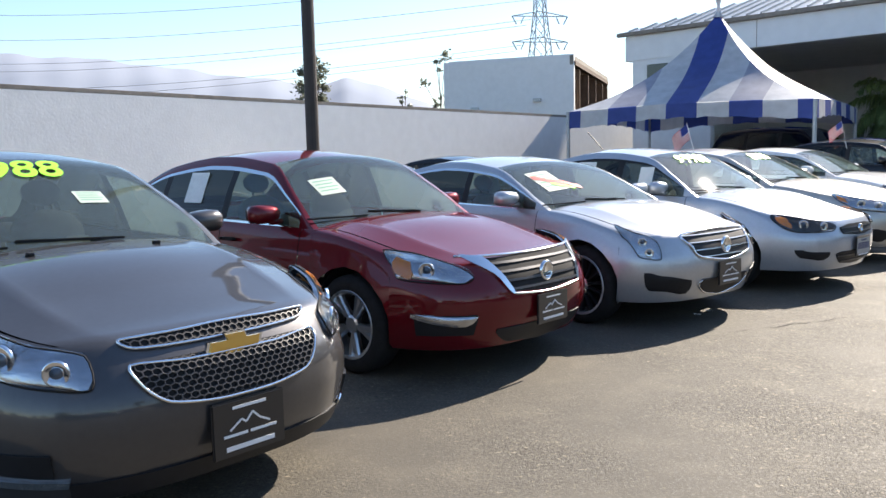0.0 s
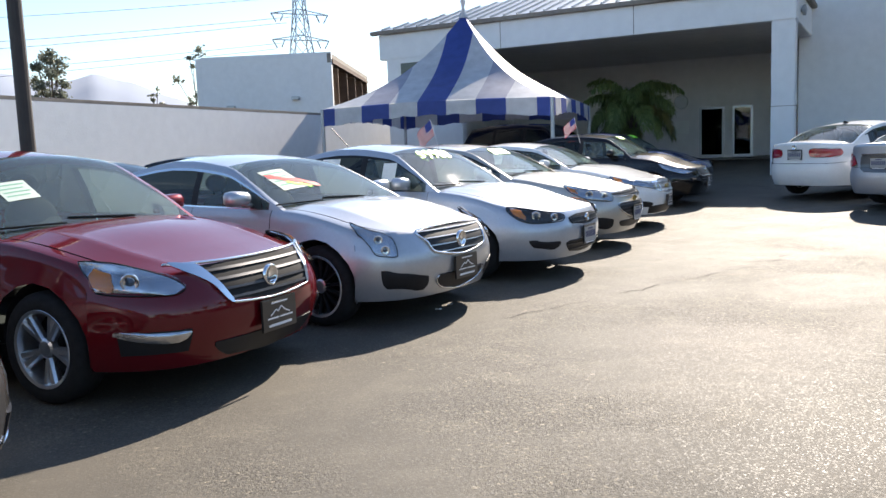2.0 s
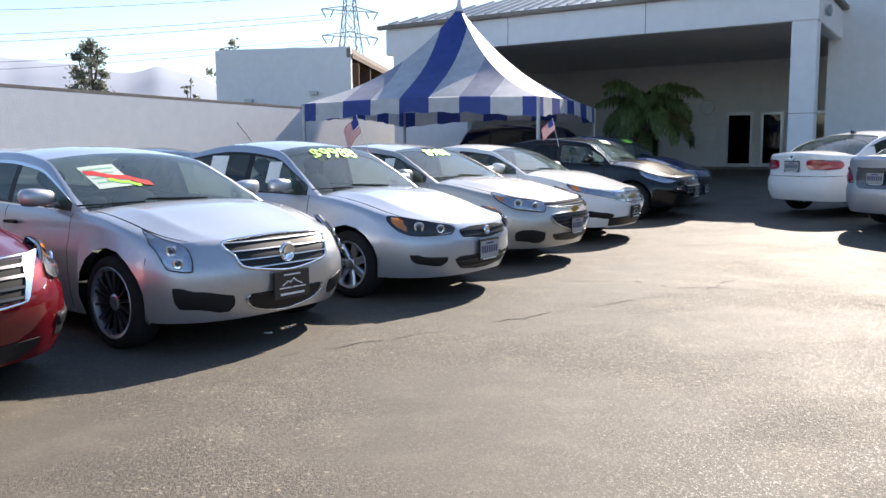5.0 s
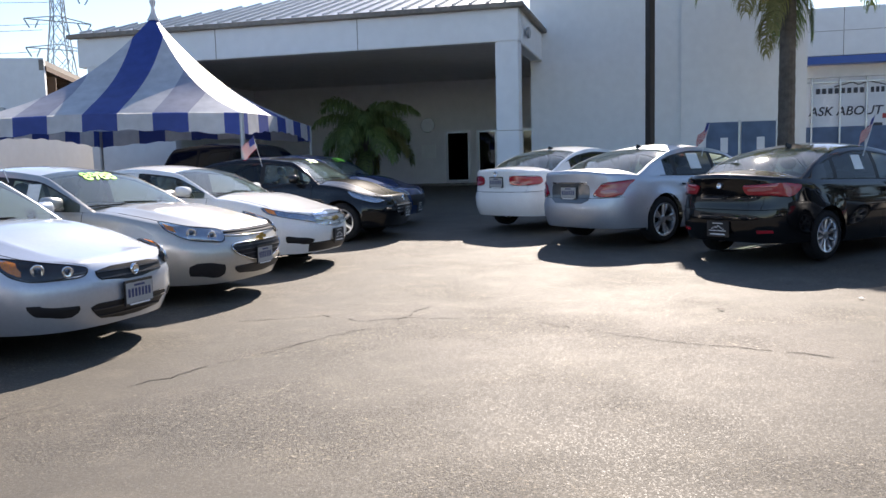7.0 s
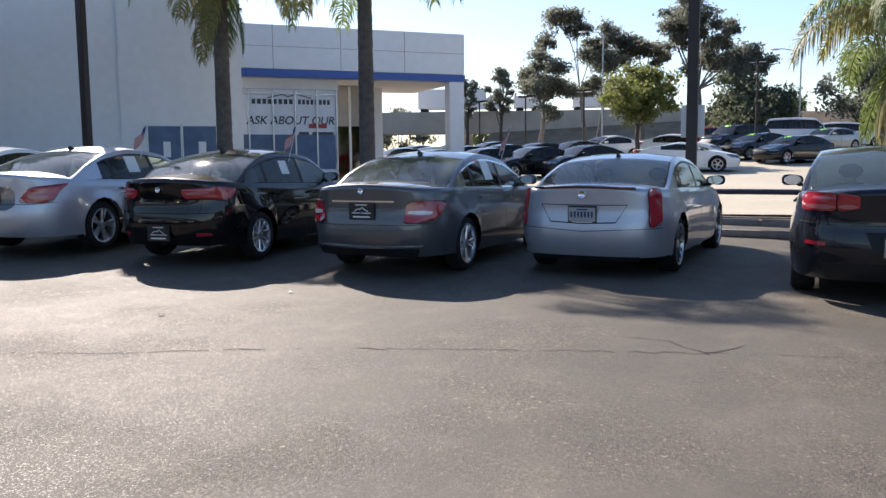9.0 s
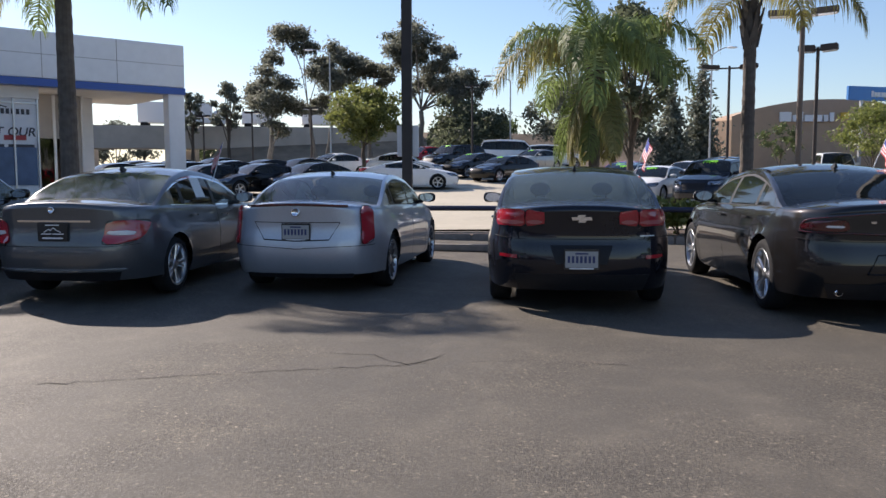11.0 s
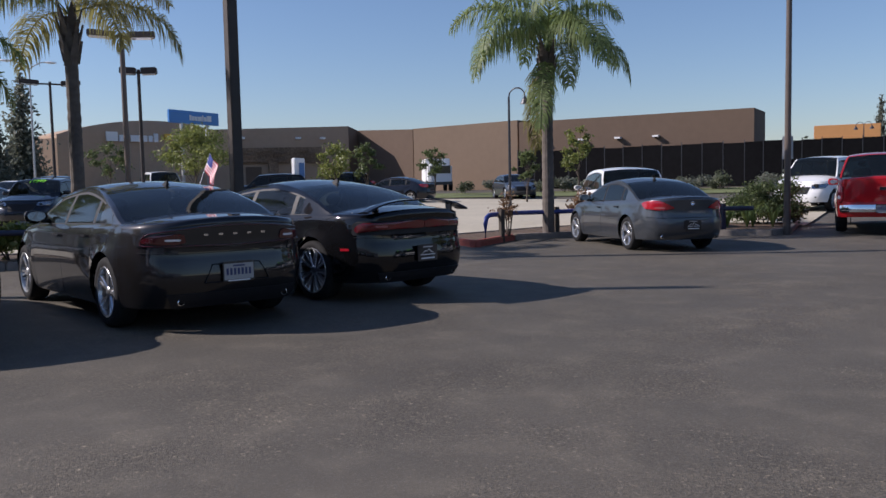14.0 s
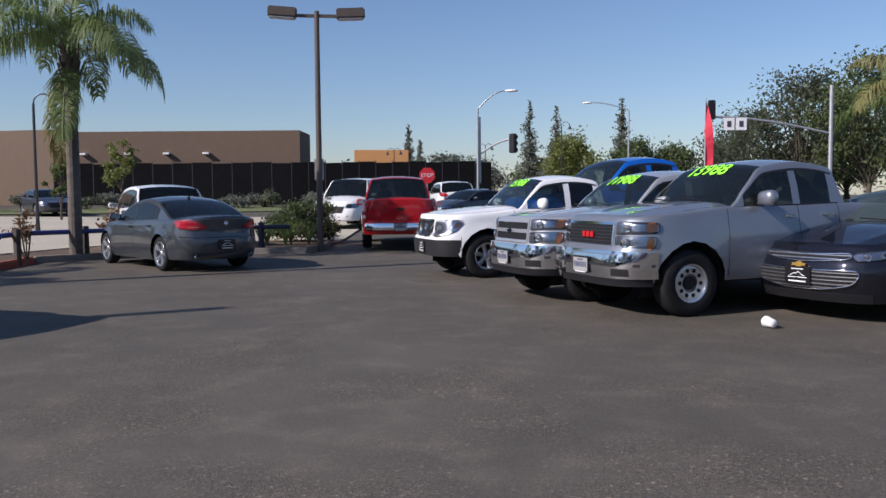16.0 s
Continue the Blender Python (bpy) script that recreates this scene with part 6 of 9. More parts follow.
cover(S, c, True, [(-1.02, 0.38), (1.02, 0.38), (1.02, 0.66), (-1.02, 0.66)], M_STEELDARK, "bumper", "dark grey plastic bumper", off=0.012, n=18)
cover(S, c, True, sym(0.30, 0.72, 0.38, 0.98), M_BLACK, "grille")
for s in (-1, 1):
    edge_strip(S, c, True, [(s * 0.40, 0.98), (s * 0.16, 0.72)], 0.03, M_CHROME, "grille_strut", 0.022)
edge_strip(S, c, True, [(-0.40, 0.985), (0.40, 0.985)], 0.018, M_CHROME, "grille_strut", 0.022)
badge_round(S, c, True, 0.86, 0.07)
headlamp(S, c, [(0.44, 0.74), (0.80, 0.75), (0.98, 0.98), (0.46, 0.97)], [(0.84, 0.86), (0.92, 0.87), (0.95, 0.95), (0.86, 0.95)], domes=((0.6, 0.84, 0.06),))
plate(S, c, True, 0.52, True)
price(S, c, "15988", 0.28, -0.1, 0.22)
S = truck_shape(1.95, 2.16, 3.5, 0.95, 1.2, 0.47, zn=1.36, zcowl=1.54, zbf=1.47, zbr=1.52, zdeck=1.58, ztail=1.56, sill=0.52)
c = pickup(P_BRIGHTBLUE, "bright blue pickup standing behind the others", 5.3, -16.1, 40, S, wheels=("six", 0.26, 0.23))
headlamp(S, c, [(0.46, 0.76), (0.84, 0.76), (0.98, 1.0), (0.46, 1.0)])
cover(S, c, True, sym(0.4, 0.72, 0.42, 1.0), M_BLACK, "grille")
# red pickup, tail towards the lot
S = truck_shape(1.98, 1.95, 3.24, 0.85, 1.2, 0.40, zdeck=1.36, ztail=1.34, zbr=1.28, xrt=-0.85, xdk=-0.98)
c = pickup(P_TRUCKRED, "red pickup seen from its tailgate", 12.5, -20.95, -65, S, wheels=("six", 0.245, 0.215), tailgate=True, pillars=(-0.1, -0.9))
taillamp(S, c, [(0.83, 0.76), (0.95, 0.76), (1.0, 1.14), (0.83, 1.14)], [(0.85, 0.82), (0.93, 0.82), (0.93, 0.90), (0.85, 0.90)])
cover(S, c, False, sym(0.80, 0.74, 0.80, 1.28), P_TRUCKRED, "tailgate", "red tailgate", off=0.012)
cover(S, c, False, [(-0.86, 0.52), (0.86, 0.52), (0.86, 0.66), (-0.86, 0.66)], M_CHROME, "bumper", "chrome step bumper", off=0.03, n=16)
cover(S, c, False, sym(0.09, 1.02, 0.09, 1.09), M_BLACK, "tailgate_handle", off=0.02)
plate(S, c, False, 0.60, False, off=0.05)

S = Shape(1.854, 1.50, 2.83, 0.95, 1.14, 0.345, zn=0.85, zcowl=1.06, zbf=1.0, zbr=1.05, zdeck=1.12, xws=0.3, xrt=-1.1, xdk=-1.95)
c = build_car("sedan", S, P_NAVY, "dark slate sedan with wide chrome-edged grille", "car", "row of pickups", at(0.92, -10.70, 48), ("five", 0.22))
headlamp(S, c, [(0.54, 0.735), (0.74, 0.78), (1.0, 0.825), (1.06, 0.82), (0.92, 0.735), (0.76, 0.685), (0.60, 0.668)], domes=((0.66, 0.71, 0.034), (0.78, 0.735, 0.034)))
G1 = [(-0.49, 0.745), (0, 0.725), (0.49, 0.745), (0.49, 0.685), (0, 0.65), (-0.49, 0.685)]
G2 = [(-0.61, 0.565), (0, 0.555), (0.61, 0.565), (0.57, 0.42), (0.24, 0.355), (-0.24, 0.355), (-0.57, 0.42)]
for nm, G, k_ in (("grille", G1, 2), ("lower_grille", G2, 5)):
    plaque(nm, S, fr(S), G, M_DARK, c, 0.005, 0.014, 16, 7, "dark barred grille in a chrome frame")
    grille_bars(S, c, G, k_, M_RIM, 0.005)
    rim_tube("chrome_frame", S, fr(S), G, 0.009, M_CHROME, c, 0.010)
badge_bowtie(S, c, True, 0.61, 0.09)
cover(S, c, True, sym(0.7, 0.22, 0.72, 0.32), M_BLACK, "air_dam")
plate(S, c, True, 0.49, True)

# ---- buildings ----
M_SEAM = mat("metal_roofing", (0.42, 0.44, 0.45), 0.35, 0.5, vary=0.08, scale=3.0)
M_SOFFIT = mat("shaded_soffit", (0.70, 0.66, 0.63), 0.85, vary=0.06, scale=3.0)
M_BLUEBAND = mat("blue_band", (0.035, 0.10, 0.36), 0.4, vary=0.05, scale=3.0)
M_POSTER = mat("blue_poster", (0.075, 0.13, 0.235), 0.4, vary=0.25, scale=2.5)
M_BANNER = mat("white_banner", (0.78, 0.78, 0.80), 0.6, vary=0.05, scale=3.0)
M_INK = mat("dark_ink", (0.05, 0.05, 0.06), 0.6)
M_INKRED = mat("red_ink", (0.40, 0.05, 0.05), 0.6)
M_ALU = mat("aluminium_frame", (0.55, 0.56, 0.57), 0.35, 0.7)
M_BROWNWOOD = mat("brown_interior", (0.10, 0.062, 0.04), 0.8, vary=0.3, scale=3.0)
M_POLE = mat("dark_brown_pole", (0.035, 0.026, 0.022), 0.6, vary=0.25, scale=5.0)
M_GALV = mat("galvanised_steel", (0.42, 0.43, 0.44), 0.45, 0.6, vary=0.1, scale=4.0)


def wall_box(name, a, b, z0, z1, thick, material, label="", category="wall", kind="structure", parent=None):
    """A wall from a to b in plan; its thickness lies to the left of that line."""
    a, b = Vector((*a, 0)), Vector((*b, 0))
    d = b - a
    m = Matrix.Translation(a) @ Matrix.Rotation(math.atan2(d.y, d.x), 4, "Z")
    ob = box(name, (0, 0, z0), (d.length, thick, z1), material, parent, bevel=0.012, m=m)
    if kind and parent is None:
        tagged(ob, label, category, kind=kind)
    return ob


D = Vector((0.70711, -0.70711, 0))     # along the dealership's front


def on(c, x):
    """The point with that x on the line x + y = c."""
    return Vector((x, c - x, 0))


# yard wall
yw = wall_box("wall_yard", (-13.6, 2.6), (8.1, 31.3), 0, 2.56, 0.22, M_WHITEWALL, "long pale painted yard wall behind the cars")
wall_box("wall_cap", (-13.62, 2.58), (8.12, 31.33), 2.56, 2.63, 0.28, M_KERB, parent=yw)

# flat-roofed building behind the wall, open on one side
tall = empty("flat_building", Matrix(), "pale flat-roofed building with an open dark side", "building")
wall_box("front_wall", (0.5, 41), (6.3, 38.8), 0, 6.05, 0.25, M_WHITEWALL, parent=tall)
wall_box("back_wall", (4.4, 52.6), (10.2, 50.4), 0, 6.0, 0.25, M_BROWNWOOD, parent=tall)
wall_box("side_wall", (0.5, 41), (4.4, 52.6), 0, 6.0, 0.25, M_WHITEWALL, parent=tall)
bm = bmesh.new()
q = [(0.6, 41.1, 5.55), (6.4, 38.9, 5.55), (10.3, 50.5, 5.55), (4.5, 52.7, 5.55)]
vs = [bm.verts.new(p) for p in q] + [bm.verts.new((p[0], p[1], 5.75)) for p in q]
for f in ((3, 2, 1, 0), (4, 5, 6, 7), (0, 1, 5, 4), (1, 2, 6, 5), (2, 3, 7, 6), (3, 0, 4, 7)):
    bm.faces.new([vs[i] for i in f])
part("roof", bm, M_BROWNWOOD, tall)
for k in range(4):
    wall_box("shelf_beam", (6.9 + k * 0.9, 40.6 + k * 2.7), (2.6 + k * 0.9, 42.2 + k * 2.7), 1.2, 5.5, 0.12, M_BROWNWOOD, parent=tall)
wall_box("eave_beam", (6.3, 38.8), (10.2, 50.4), 5.55, 6.0, 0.2, M_KERB, parent=tall)
for u, z in ((0.22, 3.7), (0.72, 4.0)):
    p = Vector((0.5 + 5.8 * u, 41 - 2.2 * u, z))
    box("vent_hood", (-0.18, -0.25, -0.08), (0.18, 0.02, 0.08), M_GALV, tall, bevel=0.02, m=pose(p.x, p.y, p.z, 0, 0, -20.8))

# drive-in canopy with a metal roof
can = empty("canopy_building", Matrix(), "white drive-in canopy with ribbed metal roof", "building")
A, Bc = on(34.6, 6.54), on(34.6, 15.61)
L_front = (Bc - A).length
depth = 10.2
m_can = Matrix.Translation(A) @ Matrix.Rotation(math.atan2(D.y, D.x), 4, "Z")   # x along the front, y into the building
part("front_fascia", box_bm(bmesh.new(), (-0.3, 0, 4.47), (L_front, 0.35, 5.29), 0.02, m_can), M_FASCIA, can)
part("side_fascia", box_bm(bmesh.new(), (L_front - 0.35, 0.36, 4.45), (L_front, 4.5, 5.27), 0.02, m_can), M_FASCIA, can)
part("gutter", box_bm(bmesh.new(), (-0.55, -0.16, 5.29), (L_front + 0.15, 0.02, 5.42), 0.02, m_can), M_KERB, can)
part("side_gutter", box_bm(bmesh.new(), (L_front, 0.03, 5.27), (L_front + 0.15, 4.6, 5.40), 0.02, m_can), M_KERB, can)
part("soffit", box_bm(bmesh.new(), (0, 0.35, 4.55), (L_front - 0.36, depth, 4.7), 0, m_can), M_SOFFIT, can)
part("column", box_bm(bmesh.new(), (L_front - 0.62, 0.03, 0), (L_front - 0.02, 0.55, 4.47), 0.02, m_can), M_FASCIA, can)
part("column_joint", box_bm(bmesh.new(), (L_front - 0.63, 0.02, 2.2), (L_front - 0.01, 0.56, 2.215), 0, m_can), M_KERB, can)
part("end_wall", box_bm(bmesh.new(), (-0.02, 0.02, 0), (2.8, 0.3, 4.47), 0.01, m_can), M_WHITEWALL, can)
part("side_wall", box_bm(bmesh.new(), (-0.02, 0.31, 0), (0.25, depth, 4.6), 0.01, m_can), M_WHITEWALL, can)
for k in (0.33, 0.66):
    part("fascia_joint", box_bm(bmesh.new(), (L_front * k, -0.004, 4.48), (L_front * k + 0.02, 0.01, 5.28), 0, m_can), M_KERB, can)
bm = bmesh.new()
rz = 7.2
pts = [(-0.5, -0.12, 5.42), (L_front + 0.12, -0.12, 5.42), (L_front + 0.12, depth, 5.42), (-0.5, depth, 5.42), (4.7, 5.6, rz), (L_front - 5.0, 5.6, rz)]
vs = [bm.verts.new(m_can @ Vector(p)) for p in pts]
for f in ((0, 1, 5, 4), (1, 2, 5), (2, 3, 4, 5), (3, 0, 4)):
    bm.faces.new([vs[i] for i in f])
roof = part("roof", bm, M_SEAM, can, "ribbed light metal hip roof")
n_rib = 30
for k in range(n_rib + 1):
    x = -0.5 + (L_front + 0.62) * k / n_rib
    top = min(1.0, (x + 0.5) / 5.2, (L_front + 0.12 - x) / 5.12)
    if top < 0.05:
        continue
    p0, p1 = m_can @ Vector((x, -0.14, 5.425)), m_can @ Vector((x, -0.12 + 5.72 * top, 5.425 + (rz - 5.42) * top))
    d = p1 - p0
    mm = Matrix.Translation(p0) @ d.to_track_quat("X", "Z").to_matrix().to_4x4()
    part("roof_rib", box_bm(bmesh.new(), (0, -0.025, -0.02), (d.length, 0.025, 0.05), 0, mm), M_SEAM, roof)
part("small_window", box_bm(bmesh.new(), (0.55, -0.02, 3.75), (1.3, 0.03, 4.3), 0, m_can), M_WINDOW, can)
lamp_p = m_can @ Vector((L_front + 0.02, 1.0, 4.8))
v, f = lathe([(0.05, 0), (0.14, 0.04), (0.15, 0.12), (0.02, 0.15)], 14, "x")
mesh_ob("wall_lamp", [lamp_p + Matrix.Rotation(radians(-45), 3, "Z") @ Vector(p) for p in v], f, M_GALV, can)

# service wall under the canopy, on a raised walk
sv0, sv1 = on(48.5, 13.0), on(48.5, 26.5)
m_sv = Matrix.Translation(sv0) @ Matrix.Rotation(math.atan2(D.y, D.x), 4, "Z")
M_SERVICE = mat("shaded_cream_wall", (0.76, 0.74, 0.72), 0.85, vary=0.06, grain=0.2, scale=3.0)
wall = tagged(box("wall_service", (0, 0, 0), ((sv1 - sv0).length, 0.3, 5.0), M_SERVICE, m=m_sv), "shaded wall with glass doors under the canopy", "wall", kind="structure")
tagged(box("walkway", (-1, -3.6, 0), ((sv1 - sv0).length, -0.02, 0.28), M_KERB, bevel=0.03, m=m_sv), "raised concrete walk before the doors", "pavement", kind="structure")
tagged(box("door_step", (5, -1.7, 0.28), ((sv1 - sv0).length, -0.02, 0.66), M_KERB, bevel=0.03, m=m_sv), "upper concrete step along the wall", "pavement", kind="structure")
S2 = math.sqrt(2)
for k, (x0, x1) in enumerate(((19.41, 20.01), (20.29, 20.76), (21.49, 22.13))):
    u0, u1 = (x0 - 13) * S2, (x1 - 13) * S2
    top, bot = 2.6, 0.68
    d = empty("door_%d" % (k + 1), Matrix(), "dark glass door in a pale metal frame", "door", kind="structure")
    bm = bmesh.new()
    for lo, hi in (((u0 - 0.05, -0.05, bot), (u0 + 0.03, 0, top + 0.05)), ((u1 - 0.03, -0.05, bot), (u1 + 0.05, 0, top + 0.05)), ((u0 + 0.03, -0.05, top - 0.03), (u1 - 0.03, 0, top + 0.05)), ((u0 + 0.03, -0.05, bot), (u1 - 0.03, 0, bot + 0.1))):
        box_bm(bm, lo, hi, 0, m_sv)
    part("door_frame", bm, M_ALU, d)
    part("pane", box_bm(bmesh.new(), (u0 + 0.03, -0.03, bot + 0.1), (u1 - 0.03, -0.015, top - 0.03), 0, m_sv), M_WINDOW, d)
    # near-black sheet stands in for the unlit room behind the pane
    part("unlit_room_sheet", box_bm(bmesh.new(), (u0 + 0.03, -0.012, bot + 0.1), (u1 - 0.03, -0.004, top - 0.03), 0, m_sv), M_DARK, d)
v, f = lathe([(0.0005, 0.0), (0.26, 0.0), (0.28, 0.02), (0.26, 0.05), (0.0005, 0.05)], 24, "y", False)
mesh_ob("round_sign", [m_sv @ Vector(((18.87 - 13) * S2 + p[0], -0.06 + p[1], 2.9 + p[2])) for p in v], f, M_GALV, None)
tagged(bpy.data.objects["round_sign"], "dull grey round wall plaque beside the doors", "sign")
tagged(box("notice_board", (-0.28, -0.03, -0.25), (0.28, 0, 0.25), M_PAPER, m=m_sv @ Matrix.Translation(((18.88 - 13) * S2, 0, 1.9))), "white notice on the service wall", "sign")

# tall main wall with posters
mw0, mw1 = on(40.8, 18.45), on(40.8, 24.02)
m_mw = Matrix.Translation(mw0) @ Matrix.Rotation(math.atan2(D.y, D.x), 4, "Z")
Lm = (mw1 - mw0).length
tagged(box("wall_main", (0, 0, 0), (Lm, 0.35, 8.0), M_WHITEWALL, bevel=0.015, m=m_mw), "tall pale stucco wall of the dealership", "wall", kind="structure")
tagged(box("wall_main_back", (0, 0.36, 0), (0.35, 5.4, 8.0), M_WHITEWALL, m=m_mw), "pale wall returning behind the canopy", "wall", kind="structure")
tagged(box("wall_return", (Lm - 0.35, 0.36, 0), (Lm - 0.002, 7.9, 8.0), M_WHITEWALL, m=m_mw), "pale wall returning to the showroom", "wall", kind="structure")
tagged(box("pilaster", ((21.59 - 18.45) * S2, -0.06, 0), (Lm, -0.002, 8.0), M_WHITEWALL, bevel=0.01, m=m_mw), "slightly proud pale wall panel", "wall", kind="structure")
w = empty("window_1", Matrix(), "poster window with blue advertising panes", "window", kind="structure")
for u0, u1 in (((22.1 - 18.45) * S2, (22.73 - 18.45) * S2), ((22.79 - 18.45) * S2, (23.45 - 18.45) * S2)):
    pn = part("poster_pane", box_bm(bmesh.new(), (u0, -0.085, 0.6), (u1, -0.062, 2.4), 0, m_mw), M_POSTER, w)
    part("pane_frame", box_bm(bmesh.new(), (u1, -0.10, 0.55), (u1 + 0.05, -0.062, 2.45), 0, m_mw), M_ALU, w)
    part("poster_block", box_bm(bmesh.new(), (u0 + (u1 - u0) * 0.45, -0.09, 1.5), (u0 + (u1 - u0) * 0.68, -0.086, 1.95), 0, m_mw), M_BANNER, pn)

# showroom front
sr0, sr1 = on(52, 29.4), on(52, 37.26)
m_sr = Matrix.Translation(sr0) @ Matrix.Rotation(math.atan2(D.y, D.x), 4, "Z")
Ls = (sr1 - sr0).length
u_of = lambda x: (x - 29.4) * S2
sh = empty("showroom", Matrix(), "white showroom front with blue band and banner windows", "building")
part("fascia", box_bm(bmesh.new(), (0, 0, 5.02), (Ls, 0.5, 6.75), 0.02, m_sr), M_FASCIA, sh)
for k in range(1, 4):
    part("fascia_joint", box_bm(bmesh.new(), (Ls * k / 4, -0.004, 5.03), (Ls * k / 4 + 0.02, 0.01, 6.74), 0, m_sr), M_KERB, sh)
part("fascia_joint", box_bm(bmesh.new(), (0.01, -0.004, 5.9), (Ls - 0.01, 0.01, 5.915), 0, m_sr), M_KERB, sh)
part("blue_band", box_bm(bmesh.new(), (0, -0.03, 4.72), (Ls + 0.02, 0.5, 5.0), 0.01, m_sr), M_BLUEBAND, sh)
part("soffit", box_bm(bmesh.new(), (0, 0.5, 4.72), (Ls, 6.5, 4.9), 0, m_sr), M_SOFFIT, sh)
part("roof_deck", box_bm(bmesh.new(), (0, 0.5, 5.6), (Ls, 9.5, 5.8), 0, m_sr), M_KERB, sh)
part("column", box_bm(bmesh.new(), (u_of(36.76), 0.02, 0), (Ls - 0.02, 0.6, 4.72), 0.02, m_sr), M_FASCIA, sh)
part("column", box_bm(bmesh.new(), (u_of(35.04), 4.0, 0), (u_of(35.5), 4.5, 4.72), 0.02, m_sr), M_FASCIA, sh)
gw = part("glazing_wall", box_bm(bmesh.new(), (0, 1.0, 0), (u_of(33.35), 1.12, 4.3), 0, m_sr), M_BANNER, sh, "white banner sheets behind the panes")
part("lintel", box_bm(bmesh.new(), (0, 0.9, 4.31), (u_of(33.4), 1.15, 4.72), 0, m_sr), M_FASCIA, sh)
for x in (30.75, 31.45, 32.1, 32.75, 33.35):
    part("mullion", box_bm(bmesh.new(), (u_of(x) - 0.03, 0.9, 0), (u_of(x) + 0.03, 1.0, 4.3), 0, m_sr), M_ALU, gw)
part("transom", box_bm(bmesh.new(), (0, 0.9, 4.1), (u_of(33.35), 0.99, 4.16), 0, m_sr), M_ALU, gw)
part("poster_strip", box_bm(bmesh.new(), (0.1, 0.96, 1.0), (u_of(33.3), 0.99, 2.45), 0, m_sr), M_POSTER, gw)
m_txt = lambda x, z: m_sr @ pose(u_of(x), 0.985, z, 90, 0, 0)
text_mesh("banner_writing", "ASK ABOUT OUR", 0.47, M_INK, m_txt(31.98, 3.02), gw, 0.004, "dark slanted painted words", 0.2, 0.006)
for (x0, x1, z0, z1, mm_) in (*[(30.85 + 0.155 * k, 30.95 + 0.155 * k, 3.70, 3.90, M_INK) for k in range(8)], *[(32.2 + 0.125 * k, 32.28 + 0.125 * k, 3.70, 3.90, M_INK) for k in range(8)], (32.2, 32.5, 2.44, 2.56, M_INK), (32.6, 33.25, 2.44, 2.56, M_INK), (32.5, 33.05, 2.72, 2.9, M_INKRED)):
    part("lettering_bar", box_bm(bmesh.new(), (u_of(x0), 0.975, z0), (u_of(x1), 0.99, z1), 0, m_sr), mm_, gw)
for (x0, z0), (x1, z1) in zip([(31.3, 3.95), (31.75, 4.1), (31.9, 4.0), (32.15, 4.12), (32.6, 3.95)], [(31.75, 4.1), (31.9, 4.0), (32.15, 4.12), (32.6, 3.95)]):
    a, b = Vector((u_of(x0), 0.98, z0)), Vector((u_of(x1), 0.98, z1))
    d = b - a
    part("peak_line", box_bm(bmesh.new(), (0, -0.008, -0.02), (d.length, 0.008, 0.02), 0, m_sr @ Matrix.Translation(a) @ pose(0, 0, 0, 0, -math.degrees(math.atan2(d.z, d.x)), 0)), M_INK, gw)
# entry wall: the shade under the soffit is put into its darker stucco colour
part("side_wall", box_bm(bmesh.new(), (u_of(33.42), 3.2, 0), (u_of(35.0), 3.4, 4.7), 0, m_sr), mat("shaded_entry_stucco", (0.40, 0.37, 0.34), 0.85, vary=0.08, scale=3.0), sh)
part("entry_pane", box_bm(bmesh.new(), (u_of(33.75), 3.17, 0.1), (u_of(34.55), 3.19, 2.9), 0, m_sr), M_WINDOW, sh)
for x in (33.45, 34.2, 35.0):
    part("mullion", box_bm(bmesh.new(), (u_of(x) - 0.05, 3.1, 0), (u_of(x) + 0.05, 3.42, 4.7), 0, m_sr), M_FASCIA, sh)
# near-black sheet in place of the unlit space behind the entry
part("unlit_room_sheet", box_bm(bmesh.new(), (u_of(33.42), 3.5, 0), (u_of(35.0), 3.6, 4.7), 0, m_sr), M_DARK, sh)

# striped tent
M_TENTW = leaf_mat("white_canvas", (0.66, 0.67, 0.69), (0.74, 0.74, 0.76), 4.0, 0.3)
M_TENTB = leaf_mat("blue_canvas", (0.035, 0.07, 0.30), (0.045, 0.085, 0.36), 4.0, 0.25)
tent = empty("striped_tent", Matrix(), "blue and white striped party tent with a pointed peak", "tent")
C4 = [Vector((3.2, 20.6, 0)), Vector((7.88, 17.4, 0)), Vector((11.08, 22.08, 0)), Vector((6.4, 25.28, 0))]
cen = sum(C4, Vector()) / 4
EAVE, PEAK, NST = 2.46, 4.90, 8
M_TENTG = leaf_mat("grey_canvas", (0.36, 0.37, 0.46), (0.42, 0.43, 0.52), 4.0, 0.3)
